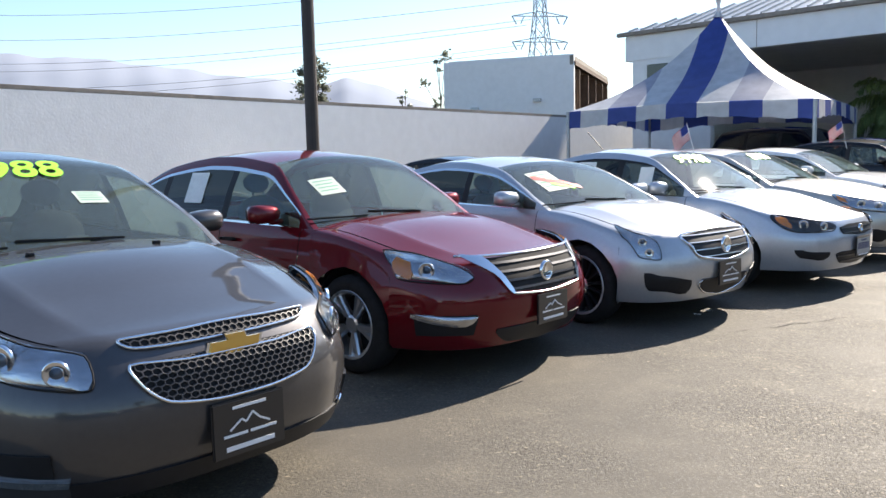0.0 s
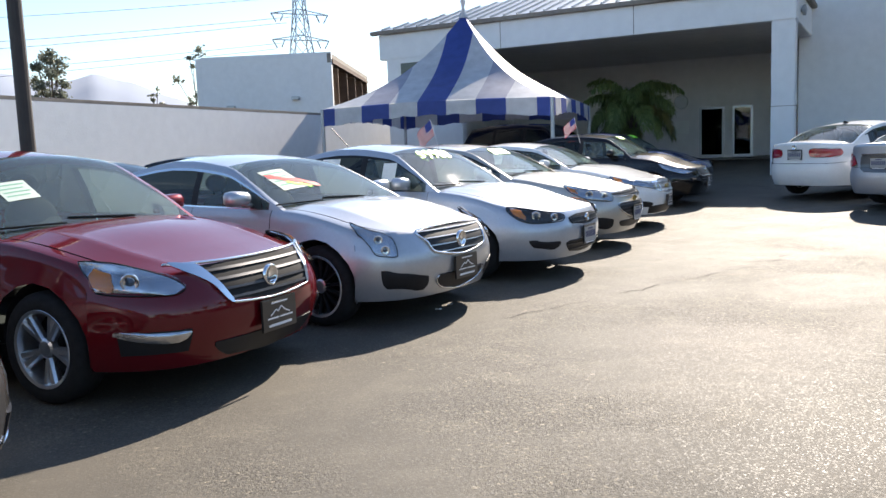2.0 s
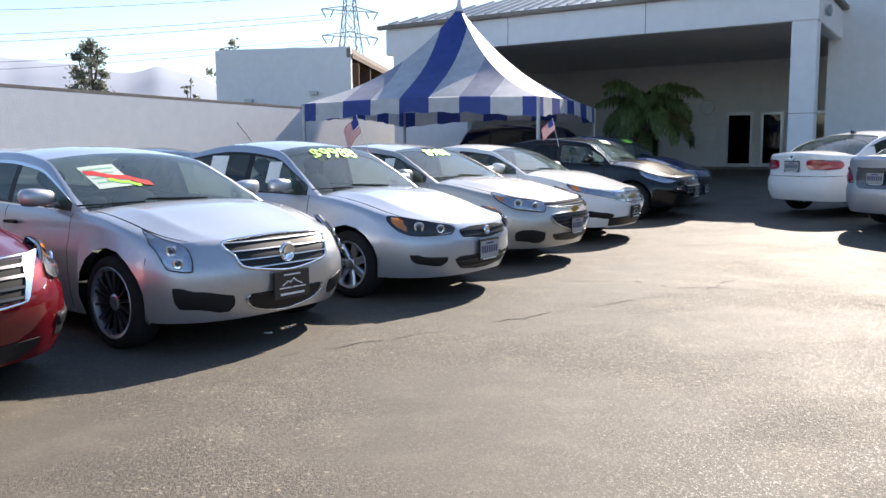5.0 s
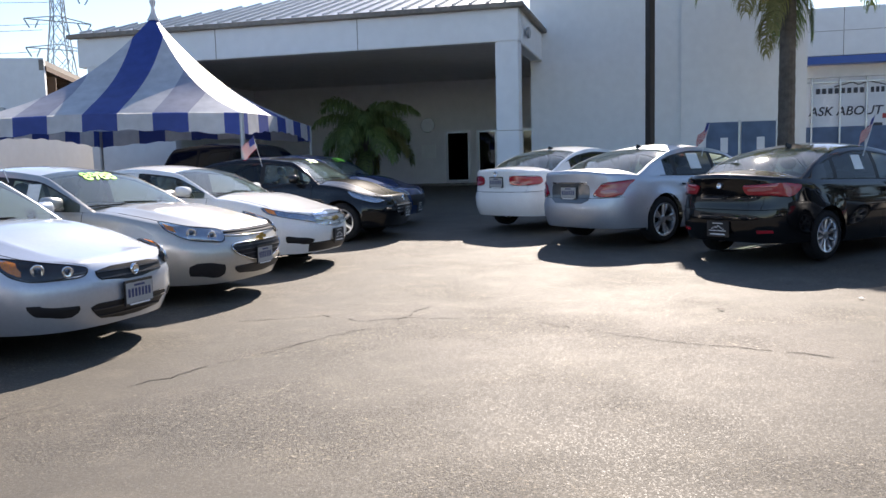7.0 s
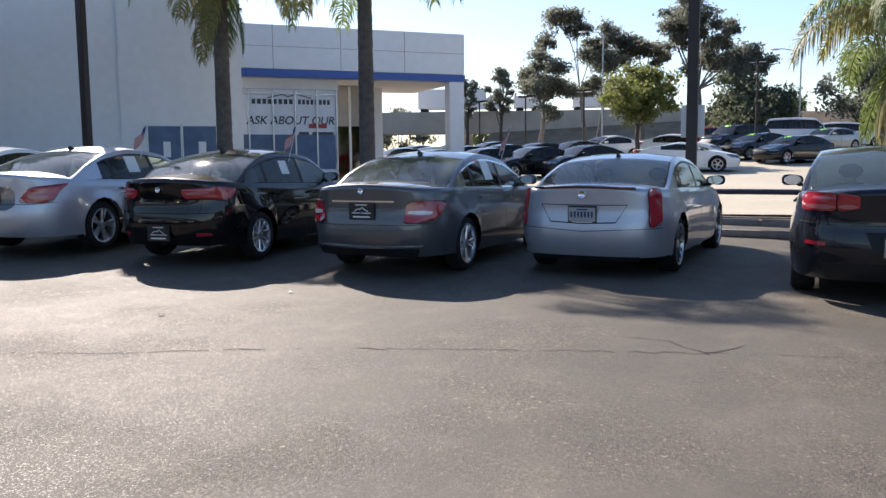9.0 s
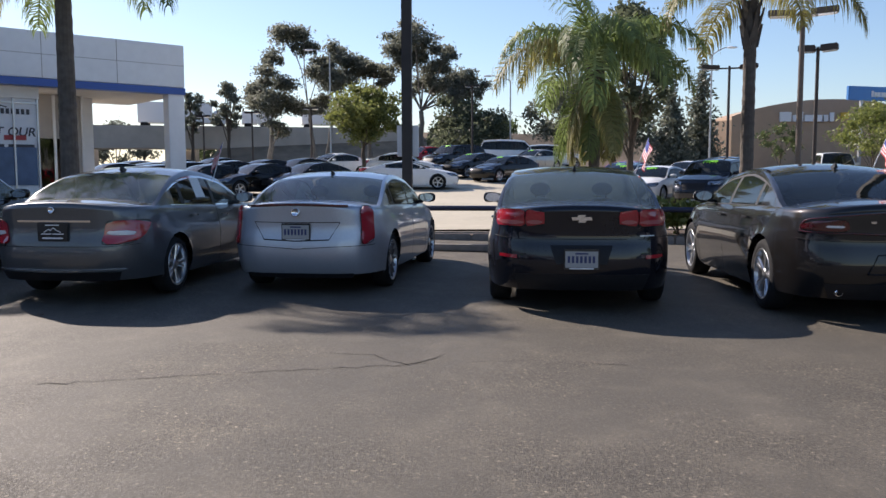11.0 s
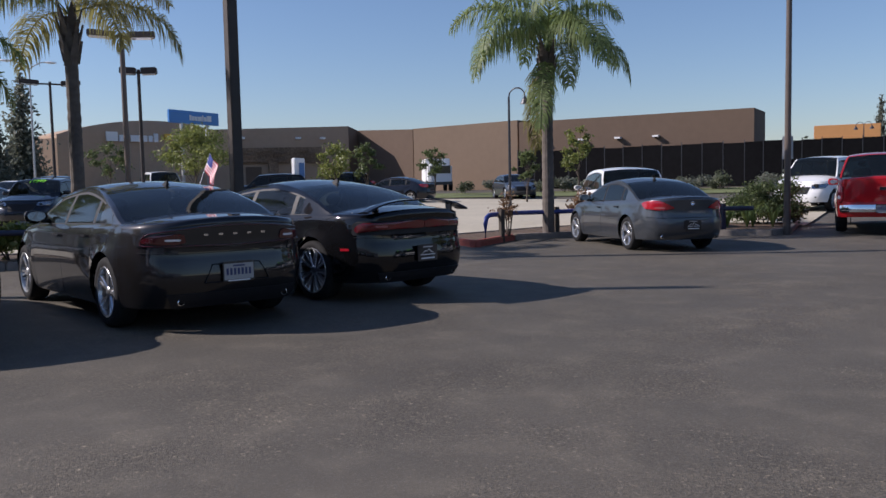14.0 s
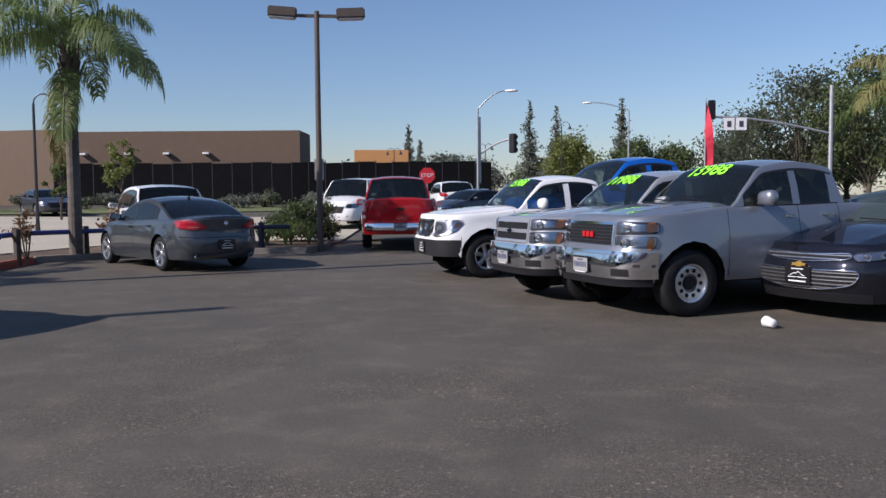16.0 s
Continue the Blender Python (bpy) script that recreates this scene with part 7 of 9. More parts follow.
for k in range(4):
    a, b = C4[k], C4[(k + 1) % 4]
    inward = cen - a.lerp(b, 0.5)
    V, F, MI = [], [], []
    rows_, per = 12, 8                     # the stripes run straight up the slope and are cut at the hips
    ncol = NST * per
    for i in range(ncol + 1):
        u = i / ncol
        top = min(1.0, 2 * min(u, 1 - u))
        for r in range(rows_ + 1):
            s = top * r / rows_
            p = a.lerp(b, u) + inward * s
            hang = math.sin(math.pi * min(1, max(0, (u - s / 2) / max(0.001, 1 - s)))) * (1 - s)
            p.z = EAVE + (PEAK - EAVE) * (0.44 * s + 0.56 * s ** 2.6) + 0.05 * hang + 0.16 * hang * s * 4 * (1 - s)
            V.append(p)
    for i in range(ncol):
        for r in range(rows_):
            F.append((i * (rows_ + 1) + r, (i + 1) * (rows_ + 1) + r, (i + 1) * (rows_ + 1) + r + 1, i * (rows_ + 1) + r + 1))
            MI.append((1, 1, 2, 1, 0, 1, 2, 1)[((i + per // 2) // per) % NST])     # one blue stripe between two grey ones
    o = mesh_ob("roof_panel", V, F, [M_TENTB, M_TENTW, M_TENTG], tent, "striped roof panel", True)
    o.data.polygons.foreach_set("material_index", MI)
    V, F, MI = [], [], []
    for i in range(NST * 4 + 1):
        t = i / (NST * 4)
        e = a.lerp(b, t)
        arch = 0.16 * math.sin(math.pi * t)
        out = (e - cen).normalized() * 0.015
        V += [Vector((e.x, e.y, EAVE + 0.10 * math.sin(math.pi * t) * 0.6)) + out, Vector((e.x, e.y, EAVE - 0.43 + arch + 0.02 * math.sin(i * 1.7))) + out * 2]
    for i in range(NST * 4):
        F.append((2 * i, 2 * i + 1, 2 * i + 3, 2 * i + 2))
        MI.append(((i + 2) // 4) % 2)
    o = mesh_ob("valance", V, F, [M_TENTB, M_TENTW], tent, "striped scalloped valance")
    o.data.polygons.foreach_set("material_index", MI)
    v, f = lathe([(0.045, 0), (0.045, EAVE)], 10)
    mesh_ob("leg", [Vector(p) + a for p in v], f, M_GALV, tent)
v, f = lathe([(0.14, 0), (0.06, 0.16), (0.04, 0.3), (0.075, 0.42), (0.005, 0.68)], 8)
mesh_ob("finial", [Vector(p) + Vector((cen.x, cen.y, PEAK - 0.12)) for p in v], f, M_TENTW, tent)


# ---- posts and poles ----
def post(name, x, y, h, r, material, label, category="pole", square=False, z0=None):
    z0 = gz(x, y) if z0 is None else z0
    if square:
        ob = box(name, (x - r, y - r, z0), (x + r, y + r, z0 + h), material, bevel=0.012)
    else:
        v, f = lathe([(r * 1.1, 0), (r, 0.3), (r * 0.85, h)], 14)
        ob = mesh_ob(name, [(p[0] + x, p[1] + y, p[2] + z0) for p in v], f, material)
    return tagged(ob, label, category)


post("utility_pole", -1.9, 12.4, 10, 0.10, M_POLE, "tall dark wooden utility pole", square=False)
post("light_pole", 18.5, 17.3, 7.6, 0.09, M_POLE, "tall dark square lot pole", square=True)
post("light_pole", 19.2, 3.2, 10, 0.095, M_POLE, "tall dark square lot pole in the planter", square=True)
post("light_pole", 17.8, -5.65, 10, 0.10, M_POLE, "tall dark square lot pole by the hedge", square=True)


def lot_lamp(x, y, h, arms, label, r=0.08, head=(0.75, 0.36, 0.24), ang=0, material=M_POLE, head_mat=None, reach=0.5):
    """A pole with box-shaped lamp heads on short arms."""
    z0 = gz(x, y)
    o = empty("street_lamp", pose(x, y, z0, 0, 0, ang), label, "street lamp")
    v, f = lathe([(r * 1.15, 0), (r, 0.5), (r * 0.8, h)], 12)
    mesh_ob("pole", v, f, material, o)
    for s in arms:
        box("arm", (min(0, s * reach), -0.03, h - 0.16), (max(0, s * reach), 0.03, h - 0.08), material, o)
        hd = box("lamp_head", (-head[0] / 2, -head[1] / 2, -head[2] / 2), (head[0] / 2, head[1] / 2, head[2] / 2), head_mat or material, o, bevel=0.03, m=pose(s * (reach + head[0] / 2), 0, h - 0.05, 0, s * -3, 0))
        box("lens", (-head[0] * 0.42, -head[1] * 0.4, -head[2] / 2 - 0.02), (head[0] * 0.42, head[1] * 0.4, -head[2] / 2), M_WHITELENS, hd, m=pose(s * (reach + head[0] / 2), 0, h - 0.05, 0, s * -3, 0))
    return o


M_LAMPHEAD = mat("brown_lamp_head", (0.10, 0.075, 0.06), 0.5, vary=0.15, scale=4)
o = lot_lamp(13.4, -18.0, 6.15, (-1, 1), "tall lot lamp with two brown box heads", ang=28, head=(0.72, 0.36, 0.25), head_mat=M_LAMPHEAD, material=M_LAMPHEAD)
# small blank box sign on the lamp pole
box("sign_box", (-0.12, -0.2, 1.85), (0.12, -0.09, 2.4), M_GALV, o)
lot_lamp(31.7, -8.4, 6.55, (-1, 1), "lot lamp with two flat box heads", head=(0.85, 0.5, 0.2), ang=70, material=M_LAMPHEAD, reach=0.22, r=0.10)
lot_lamp(37.2, -10.9, 6.05, (-1, 1), "lot lamp with two box heads", head=(0.62, 0.42, 0.26), ang=62, reach=0.1)
lot_lamp(47.9, -10.3, 6.4, (-1, 1), "distant lot lamp with box heads", head=(0.9, 0.5, 0.22), ang=80)
for x, y, h in ((52.0, 19.5, 3.9), (52.0, 16.5, 4.0), (52.0, 12.9, 4.1)):
    lot_lamp(x, y, h, (-1, 1), "distant dark lot lamp", head=(0.42, 0.3, 0.12), ang=80, reach=0.05, r=0.06)
lot_lamp(52.0, 3.3, 5.3, (-1, 1), "distant lot lamp with small heads", head=(0.4, 0.3, 0.12), ang=80, reach=0.05, r=0.07)
lot_lamp(46.0, -2.1, 5.0, (1,), "distant single-headed lot lamp", head=(0.9, 0.5, 0.2), ang=90, reach=0.1, r=0.06)


def goose_lamp(x, y, h, label, out=1.6, ang=0, double=False, rise=0.5):
    """A street lamp with a curved arm and a slim head."""
    z0 = gz(x, y)
    o = empty("street_lamp", pose(x, y, z0, 0, 0, ang), label, "street lamp")
    v, f = lathe([(0.09, 0), (0.075, 0.5), (0.05, h)], 10)
    mesh_ob("pole", v, f, M_GALV, o)
    for s in ((1, -1) if double else (1,)):
        pts = [Vector((s * out * t, 0, h + rise * math.sin(t * math.pi / 2))) for t in np.linspace(0, 1, 7)]
        v, f = tube(pts, 0.035, 8)
        mesh_ob("arm", v, f, M_GALV, o, smooth=True)
        bm = bmesh.new()
        bmesh.ops.create_uvsphere(bm, u_segments=10, v_segments=6, radius=1, matrix=pose(s * (out + 0.3), 0, h + rise - 0.02) @ Matrix.Diagonal((0.36, 0.14, 0.08, 1)))
        part("lamp_head", bm, M_FASCIA, o, smooth=True)
    return o


def ped_lamp(x, y, h, label, double=True, ang=0):
    """A pedestrian lamp: shepherd's-crook arms with bell shades."""
    o = empty("street_lamp", pose(x, y, gz(x, y), 0, 0, ang), label, "street lamp")
    v, f = lathe([(0.09, 0), (0.06, 0.6), (0.045, h)], 10)
    mesh_ob("pole", v, f, M_STEELDARK, o)
    for s in ((1, -1) if double else (1,)):
        pts = [Vector((s * 0.35 * (1 - math.cos(t)), 0, h + 0.35 * math.sin(t))) for t in np.linspace(0, math.pi, 8)]
        v, f = tube(pts, 0.028, 8)
        mesh_ob("arm", v, f, M_STEELDARK, o, smooth=True)
        v, f = lathe([(0.03, 0), (0.10, -0.1), (0.20, -0.30)], 12)
        mesh_ob("shade", [(p[0] + s * 0.7, p[1], p[2] + h) for p in v], f, M_STEELDARK, o)
    return o


ped_lamp(26.9, -21.8, 4.6, "dark crook lamp with a bell shade", False, 200)
ped_lamp(18.0, -70.0, 6.5, "distant crook lamp with two bell shades")
ped_lamp(36.0, -75.0, 5.0, "distant crook lamp with two bell shades")
ped_lamp(28.0, -80.0, 5.5, "distant crook lamp with two bell shades")
goose_lamp(61.7, -12.7, 8.4, "tall twin-armed street lamp", 1.0, 80, True)
goose_lamp(15.8, -39.1, 5.4, "pale street lamp with a rising curved arm", 1.4, 195, rise=0.9)
goose_lamp(10.8, -58.6, 6.6, "pale street lamp with a long arm", 2.6, 10, rise=0.6)
goose_lamp(70.0, 15.6, 8.6, "tall pale highway lamp", 1.4, 90, rise=0.3)
goose_lamp(70.0, 1.0, 6.4, "tall pale highway lamp", 1.5, 92, rise=0.4)



def signal_mast(x, y, h, arm, ang, heads, label, signs=()):
    o = empty("traffic_light", pose(x, y, gz(x, y), 0, 0, ang), label, "traffic light")
    v, f = lathe([(0.14, 0), (0.11, 0.6), (0.09, h)], 12)
    mesh_ob("pole", v, f, M_GALV, o)
    pts = [Vector((arm * t, 0, h * 0.62 + (h * 0.14) * math.sin(t * math.pi / 2))) for t in np.linspace(0, 1, 7)]
    v, f = tube(pts, 0.055, 8)
    mesh_ob("mast_arm", v, f, M_GALV, o, smooth=True)
    for t, dz in heads:
        hd = box("signal_head", (arm * t - 0.16, -0.13, h * 0.72 + dz - 0.5), (arm * t + 0.16, 0.13, h * 0.72 + dz + 0.45), M_BLACK, o, bevel=0.03)
        for k in range(3):
            v, f = lathe([(0.11, -0.15), (0.13, -0.26), (0.125, -0.26), (0.10, -0.15)], 12, "y", False)
            mesh_ob("visor", [(p[0] + arm * t, p[1], p[2] + h * 0.72 + dz + 0.3 - 0.32 * k) for p in v], f, M_BLACK, hd)
    for t, w_ in signs:
        s = box("road_sign", (arm * t - w_, 0.06, h * 0.70 - 0.30), (arm * t + w_, 0.09, h * 0.70 + 0.30), M_WHITEINK, o, "white square traffic sign")
        box("sign_bar", (arm * t - w_ * 0.4, 0.091, h * 0.70 - 0.15), (arm * t + w_ * 0.4, 0.10, h * 0.70 + 0.15), M_INK, s)
    return o


signal_mast(15.8, -39.3, 5.0, -2.1, -20, ((1.0, 0.0), (0.02, -2.4)), "traffic signal on a curved mast arm")
signal_mast(-0.9, -43.9, 6.2, 6.0, 20, ((0.98, 0.6),), "long-armed traffic signal with white signs", ((0.74, 0.26), (0.84, 0.26)))

st = empty("stop_sign", pose(16.8, -34.5, gz(16.8, -34.5), 0, 0, 25), "red octagonal stop sign on a post", "sign")
v, f = lathe([(0.03, 0), (0.03, 2.3)], 8)
mesh_ob("post", v, f, M_GALV, st)
v, f = lathe([(0.38, 0.0), (0.38, 0.02)], 8, "y")
M_STOP = mat("stop_red", (0.52, 0.02, 0.03), 0.45)
sg = mesh_ob("sign_plate", [(Matrix.Rotation(radians(22.5), 3, "Y") @ Vector(p)) + Vector((0, 0.03, 2.05)) for p in v], f, M_STOP, st)
text_mesh("sign_words", "STOP", 0.24, M_WHITEINK, pose(0, 0.056, 2.05, 90, 0, 180), sg, 0.002)

M_FLAGCLOTH = mat("red_banner_cloth", (0.62, 0.03, 0.06), 0.7, vary=0.1, scale=4)
fb = empty("feather_banner", pose(4.2, -25.1, gz(4.2, -25.1)), "tall narrow red feather banner", "banner")
v, f = lathe([(0.03, 0), (0.02, 4.2)], 8)
mesh_ob("staff", v, f, M_GALV, fb)
V, F = [], []
for i in range(13):
    t = i / 12
    w_ = 0.26 * (0.75 + 0.25 * math.sin(math.pi * t)) * math.sqrt(max(0.02, 1 - max(0.0, t - 0.72) / 0.28))
    V += [(0.02, 0.02 * math.sin(i), 1.2 + 2.95 * t), (0.02 - w_, 0.06 * math.sin(i * 0.9), 1.2 + 2.9 * t)]
F = [(2 * i, 2 * i + 1, 2 * i + 3, 2 * i + 2) for i in range(12)]
mesh_ob("cloth", V, F, M_FLAGCLOTH, fb)


# ---- transmission tower and its lines ----
def strut(bm, a, b, w_):
    d = Vector(b) - Vector(a)
    box_bm(bm, (0, -w_, -w_), (d.length, w_, w_), 0, Matrix.Translation(a) @ d.to_track_quat("X", "Z").to_matrix().to_4x4())


tw = empty("transmission_tower", pose(18.4, 150.2, 1.0, 0, 0, 12), "steel lattice transmission tower", "tower")
half = lambda z: 3.4 - 2.6 * min(1, z / 27)
lev = [0, 6, 11, 15.5, 19.5, 23, 26, 29, 32, 35, 38]
for sx in (-1, 1):
    for sy in (-1, 1):
        v, f = tube([Vector((sx * half(z), sy * half(z), z)) for z in lev], 0.11, 6)
        mesh_ob("leg", v, f, M_GALV, tw)
bm = bmesh.new()
for z0, z1 in zip(lev, lev[1:]):
    for sx, sy, tx, ty in ((-1, -1, 1, -1), (1, -1, 1, 1), (1, 1, -1, 1), (-1, 1, -1, -1)):
        strut(bm, (sx * half(z0), sy * half(z0), z0), (tx * half(z1), ty * half(z1), z1), 0.05)
        strut(bm, (tx * half(z0), ty * half(z0), z0), (sx * half(z1), sy * half(z1), z1), 0.05)
part("bracing", bm, M_GALV, tw)
for z in (20.5, 25.0, 29.5):
    bm = bmesh.new()
    for s in (-1, 1):
        strut(bm, (0, 0, z + 0.9), (s * 5.2, 0, z), 0.08)
        strut(bm, (0, 0, z), (s * 5.2, 0, z), 0.08)
        strut(bm, (s * 5.2, 0, z), (s * 4.4, 0, z - 1.4), 0.09)
        strut(bm, (s * 3.0, 0, z), (s * 3.6, 0, z - 1.3), 0.09)
    part("cross_arm", bm, M_GALV, tw)
for k, (z, x1, z1) in enumerate(((20.0, -170, 22), (21.0, -170, 24), (24.5, -170, 28), (25.5, -170, 30), (29, -170, 36), (33, -170, 42))):
    a, b = Vector((14 + k, 150, z)), Vector((x1, 200, z1))
    pts = [a.lerp(b, t) - Vector((0, 0, 5 * math.sin(math.pi * t))) for t in np.linspace(0, 1, 15)]
    v, f = tube(pts, 0.045, 5)
    tagged(mesh_ob("power_line", v, f, M_GALV), "thin sagging overhead power line", "cable", "overhead lines")

# ---- cracks in the asphalt ----
M_CRACK = mat("crack_shadow", (0.030, 0.026, 0.022), 0.95)


def crack(pts, w_=0.012, seed=1):
    rnd = random.Random(seed)
    P = []
    for (x0, y0), (x1, y1) in zip(pts, pts[1:]):
        n_ = max(3, int(math.hypot(x1 - x0, y1 - y0) / 0.09))
        for i in range(n_):
            t = i / n_
            P.append((x0 + (x1 - x0) * t + rnd.uniform(-0.035, 0.035), y0 + (y1 - y0) * t + rnd.uniform(-0.035, 0.035)))
    V, F = [], []
    for i, (x, y) in enumerate(P):
        a, b = P[max(0, i - 1)], P[min(len(P) - 1, i + 1)]
        d = Vector((b[0] - a[0], b[1] - a[1], 0)).normalized()
        h = w_ * rnd.uniform(0.15, 0.72)
        V += [(x - d.y * h, y + d.x * h, 0.004), (x + d.y * h, y - d.x * h, 0.004)]
        if i and rnd.random() > 0.18:
            F.append((2 * i - 2, 2 * i - 1, 2 * i + 1, 2 * i))
    tagged(mesh_ob("asphalt_crack", V, F, M_CRACK), "thin jagged crack in the asphalt", "crack", "cracks", "structure")


crack([(2.2, 6.3), (3.2, 6.7), (4.19, 7.1), (5.1, 7.5), (6.5, 8.03), (7.1, 8.6)], 0.011, 2)
crack([(5.2, 8.8), (5.9, 8.6), (6.1, 8.1), (6.5, 8.0), (7.2, 7.4), (7.5, 6.2), (7.9, 5.4), (8.26, 4.7), (8.7, 3.4), (9.1, 2.0), (9.6, 1.6)], 0.012, 3)
crack([(9.1, 2.0), (9.4, 2.3), (9.5, 2.7)], 0.010, 4)
crack([(9.1, 2.0), (9.3, 1.2), (9.2, 0.3)], 0.008, 5)
tagged(box("pole_sign", (-0.02, -0.21, 1.72), (0.02, 0.21, 2.32), M_WHITEINK, bevel=0.006, m=pose(19.33, 3.2, 0)), "blank white sign panel on the dark pole", "sign")

# ---- planters, rails and kerbs ----
def planter(name, poly, label, mat_top=M_SOIL, h=0.15, red=()):
    """A kerbed bed: kerb stones along the outline, soil inside."""
    o = empty(name, Matrix(), label, "planter", kind="structure")
    n_ = len(poly)
    for i in range(n_):
        a, b = Vector((*poly[i], 0)), Vector((*poly[(i + 1) % n_], 0))
        d = b - a
        m_ = Matrix.Translation(a) @ Matrix.Rotation(math.atan2(d.y, d.x), 4, "Z")
        k = max(1, int(d.length / 1.8))
        for j in range(k):
            part("kerb_stone", box_bm(bmesh.new(), (d.length * j / k + 0.004, -0.01, -0.05), (d.length * (j + 1) / k - 0.004, 0.15, h), 0.025, m_), M_KERBRED if i in red else M_KERB, o)
    bm = bmesh.new()
    cx, cy = sum(p[0] for p in poly) / n_, sum(p[1] for p in poly) / n_
    bm.faces.new([bm.verts.new((p[0] + (cx - p[0]) * 0.02, p[1] + (cy - p[1]) * 0.02, h - 0.03)) for p in poly])
    bmesh.ops.triangulate(bm, faces=bm.faces)
    for f in bm.faces:
        f.normal_update()
        if f.normal.z < 0:
            f.normal_flip()
    part("soil", bm, mat_top, o)
    return o


M_KERBRED = mat("red_painted_kerb", (0.36, 0.085, 0.06), 0.75, vary=0.25, grain=0.3, scale=8)
M_GRASS = mat("dry_grass", (0.12, 0.14, 0.05), 0.95, vary=0.4, grain=0.8, scale=12)
planter("planter_1", [(20.0, 10.0), (20.2, 2.0), (19.6, -2.0), (18.3, -5.6), (17.2, -6.6), (18.4, -8.0), (22.1, -6.8), (22.3, 1.0), (20.98, 1.4), (20.9, 10.0)], "kerbed planting strip before the parked cars")
planter("planter_2", [(16.7, -10.7), (17.7, -12.9), (16.7, -15.5), (13.4, -17.3), (13.5, -18.4), (15.5, -23.0), (17.4, -23.6), (19.7, -16.2), (19.2, -11.4)], "kerbed corner bed with a red kerb end", red=(0, 8))
planter("planter_3", [(17.8, 18.6), (18.6, 16.2), (18.6, 9.2), (21.6, 9.2), (22.3, 15.6), (19.6, 18.4)], "kerbed bed before the showroom wall")

M_RAIL = mat("navy_rail", (0.022, 0.026, 0.055), 0.45, vary=0.2, scale=6)
M_RAILBLUE = mat("blue_rail", (0.03, 0.045, 0.20), 0.45, vary=0.2, scale=6)
M_WOODPOST = mat("weathered_post", (0.06, 0.048, 0.036), 0.8, vary=0.35, scale=10)


def rail(points, posts, label, z=0.66, material=M_RAIL, bend=False):
    o = empty("guard_rail", Matrix(), label, "rail")
    pts = [Vector((*p, z)) for p in points]
    if bend:
        a = pts[0]
        d = (pts[1] - pts[0]).normalized()
        pts = [Vector((a.x, a.y, 0.0)) - d * 0.18, Vector((a.x, a.y, z - 0.2)) - d * 0.18, Vector((a.x, a.y, z - 0.06)) - d * 0.12, a + d * 0.05] + pts[1:]
    v, f = tube(pts, 0.055)
    mesh_ob("rail_pipe", v, f, material, o, smooth=True)
    for x, y in posts:
        part("post", box_bm(bmesh.new(), (x - 0.06, y - 0.06, 0), (x + 0.06, y + 0.06, z + 0.12), 0.015), M_WOODPOST if bend else material, o)
    return o


rail([(20.6, 9.8), (20.75, 2.0), (20.1, -2.0), (19.0, -5.0)], [(20.66, 7), (20.72, 4.2), (20.65, 1.2), (20.3, -1.0), (19.6, -3.6)], "dark navy guard rail along the planting strip")
rail([(17.35, -11.7), (17.9, -12.9), (17.0, -15.2)], [(17.42, -12.2), (17.5, -14.2)], "blue bent-end guard rail on wooden posts", material=M_RAILBLUE, bend=True)
rail([(15.0, -16.8), (14.0, -17.5)], [(14.6, -17.1)], "short dark guard rail behind the bushes")
box("wheel_stop", (-0.9, -0.08, 0), (0.9, 0.08, 0.13), M_KERB, None, bevel=0.03, m=pose(17.9, 2.2, 0, 0, 0, 84))
tagged(bpy.data.objects["wheel_stop"], "worn concrete wheel stop at the planter", "wheel stop")

# ---- plants ----
M_LEAF = leaf_mat("leaf_green", (0.07, 0.10, 0.035), (0.15, 0.19, 0.07), 1.5)
# far gum leaves: distance haze put in as a paler colour
M_LEAFHAZE = leaf_mat("hazed_gum_leaf", (0.145, 0.155, 0.12), (0.25, 0.26, 0.21), 0.5, 0.72)
M_LEAFDARK = leaf_mat("leaf_dark", (0.085, 0.105, 0.062), (0.17, 0.19, 0.115), 1.0, 0.62)
M_LEAFYELLOW = leaf_mat("leaf_yellow_green", (0.13, 0.17, 0.035), (0.26, 0.28, 0.08), 1.5)
M_LEAFLIME = leaf_mat("leaf_lime", (0.24, 0.32, 0.07), (0.36, 0.44, 0.14), 3)
M_LEAFOLIVE = leaf_mat("leaf_olive", (0.12, 0.145, 0.04), (0.26, 0.28, 0.085), 3, 0.55)
M_LEAFRED = leaf_mat("leaf_red", (0.17, 0.09, 0.055), (0.27, 0.17, 0.09), 3)
M_LEAFGREY = leaf_mat("leaf_grey_green", (0.14, 0.155, 0.115), (0.24, 0.255, 0.195), 0.6)
M_PALM = leaf_mat("palm_frond", (0.13, 0.19, 0.06), (0.25, 0.32, 0.11), 2)
M_PALMDRY = leaf_mat("dry_frond", (0.22, 0.20, 0.06), (0.34, 0.32, 0.12), 2)
M_PALEBARK = mat("pale_gum_bark", (0.20, 0.175, 0.145), 0.85, vary=0.35, grain=0.4, scale=4)
M_BARK = mat("bark", (0.085, 0.066, 0.05), 0.9, vary=0.4, grain=0.8, scale=10)
M_PALMBARK = mat("palm_trunk", (0.12, 0.10, 0.085), 0.9, vary=0.35, grain=0.6, scale=8)


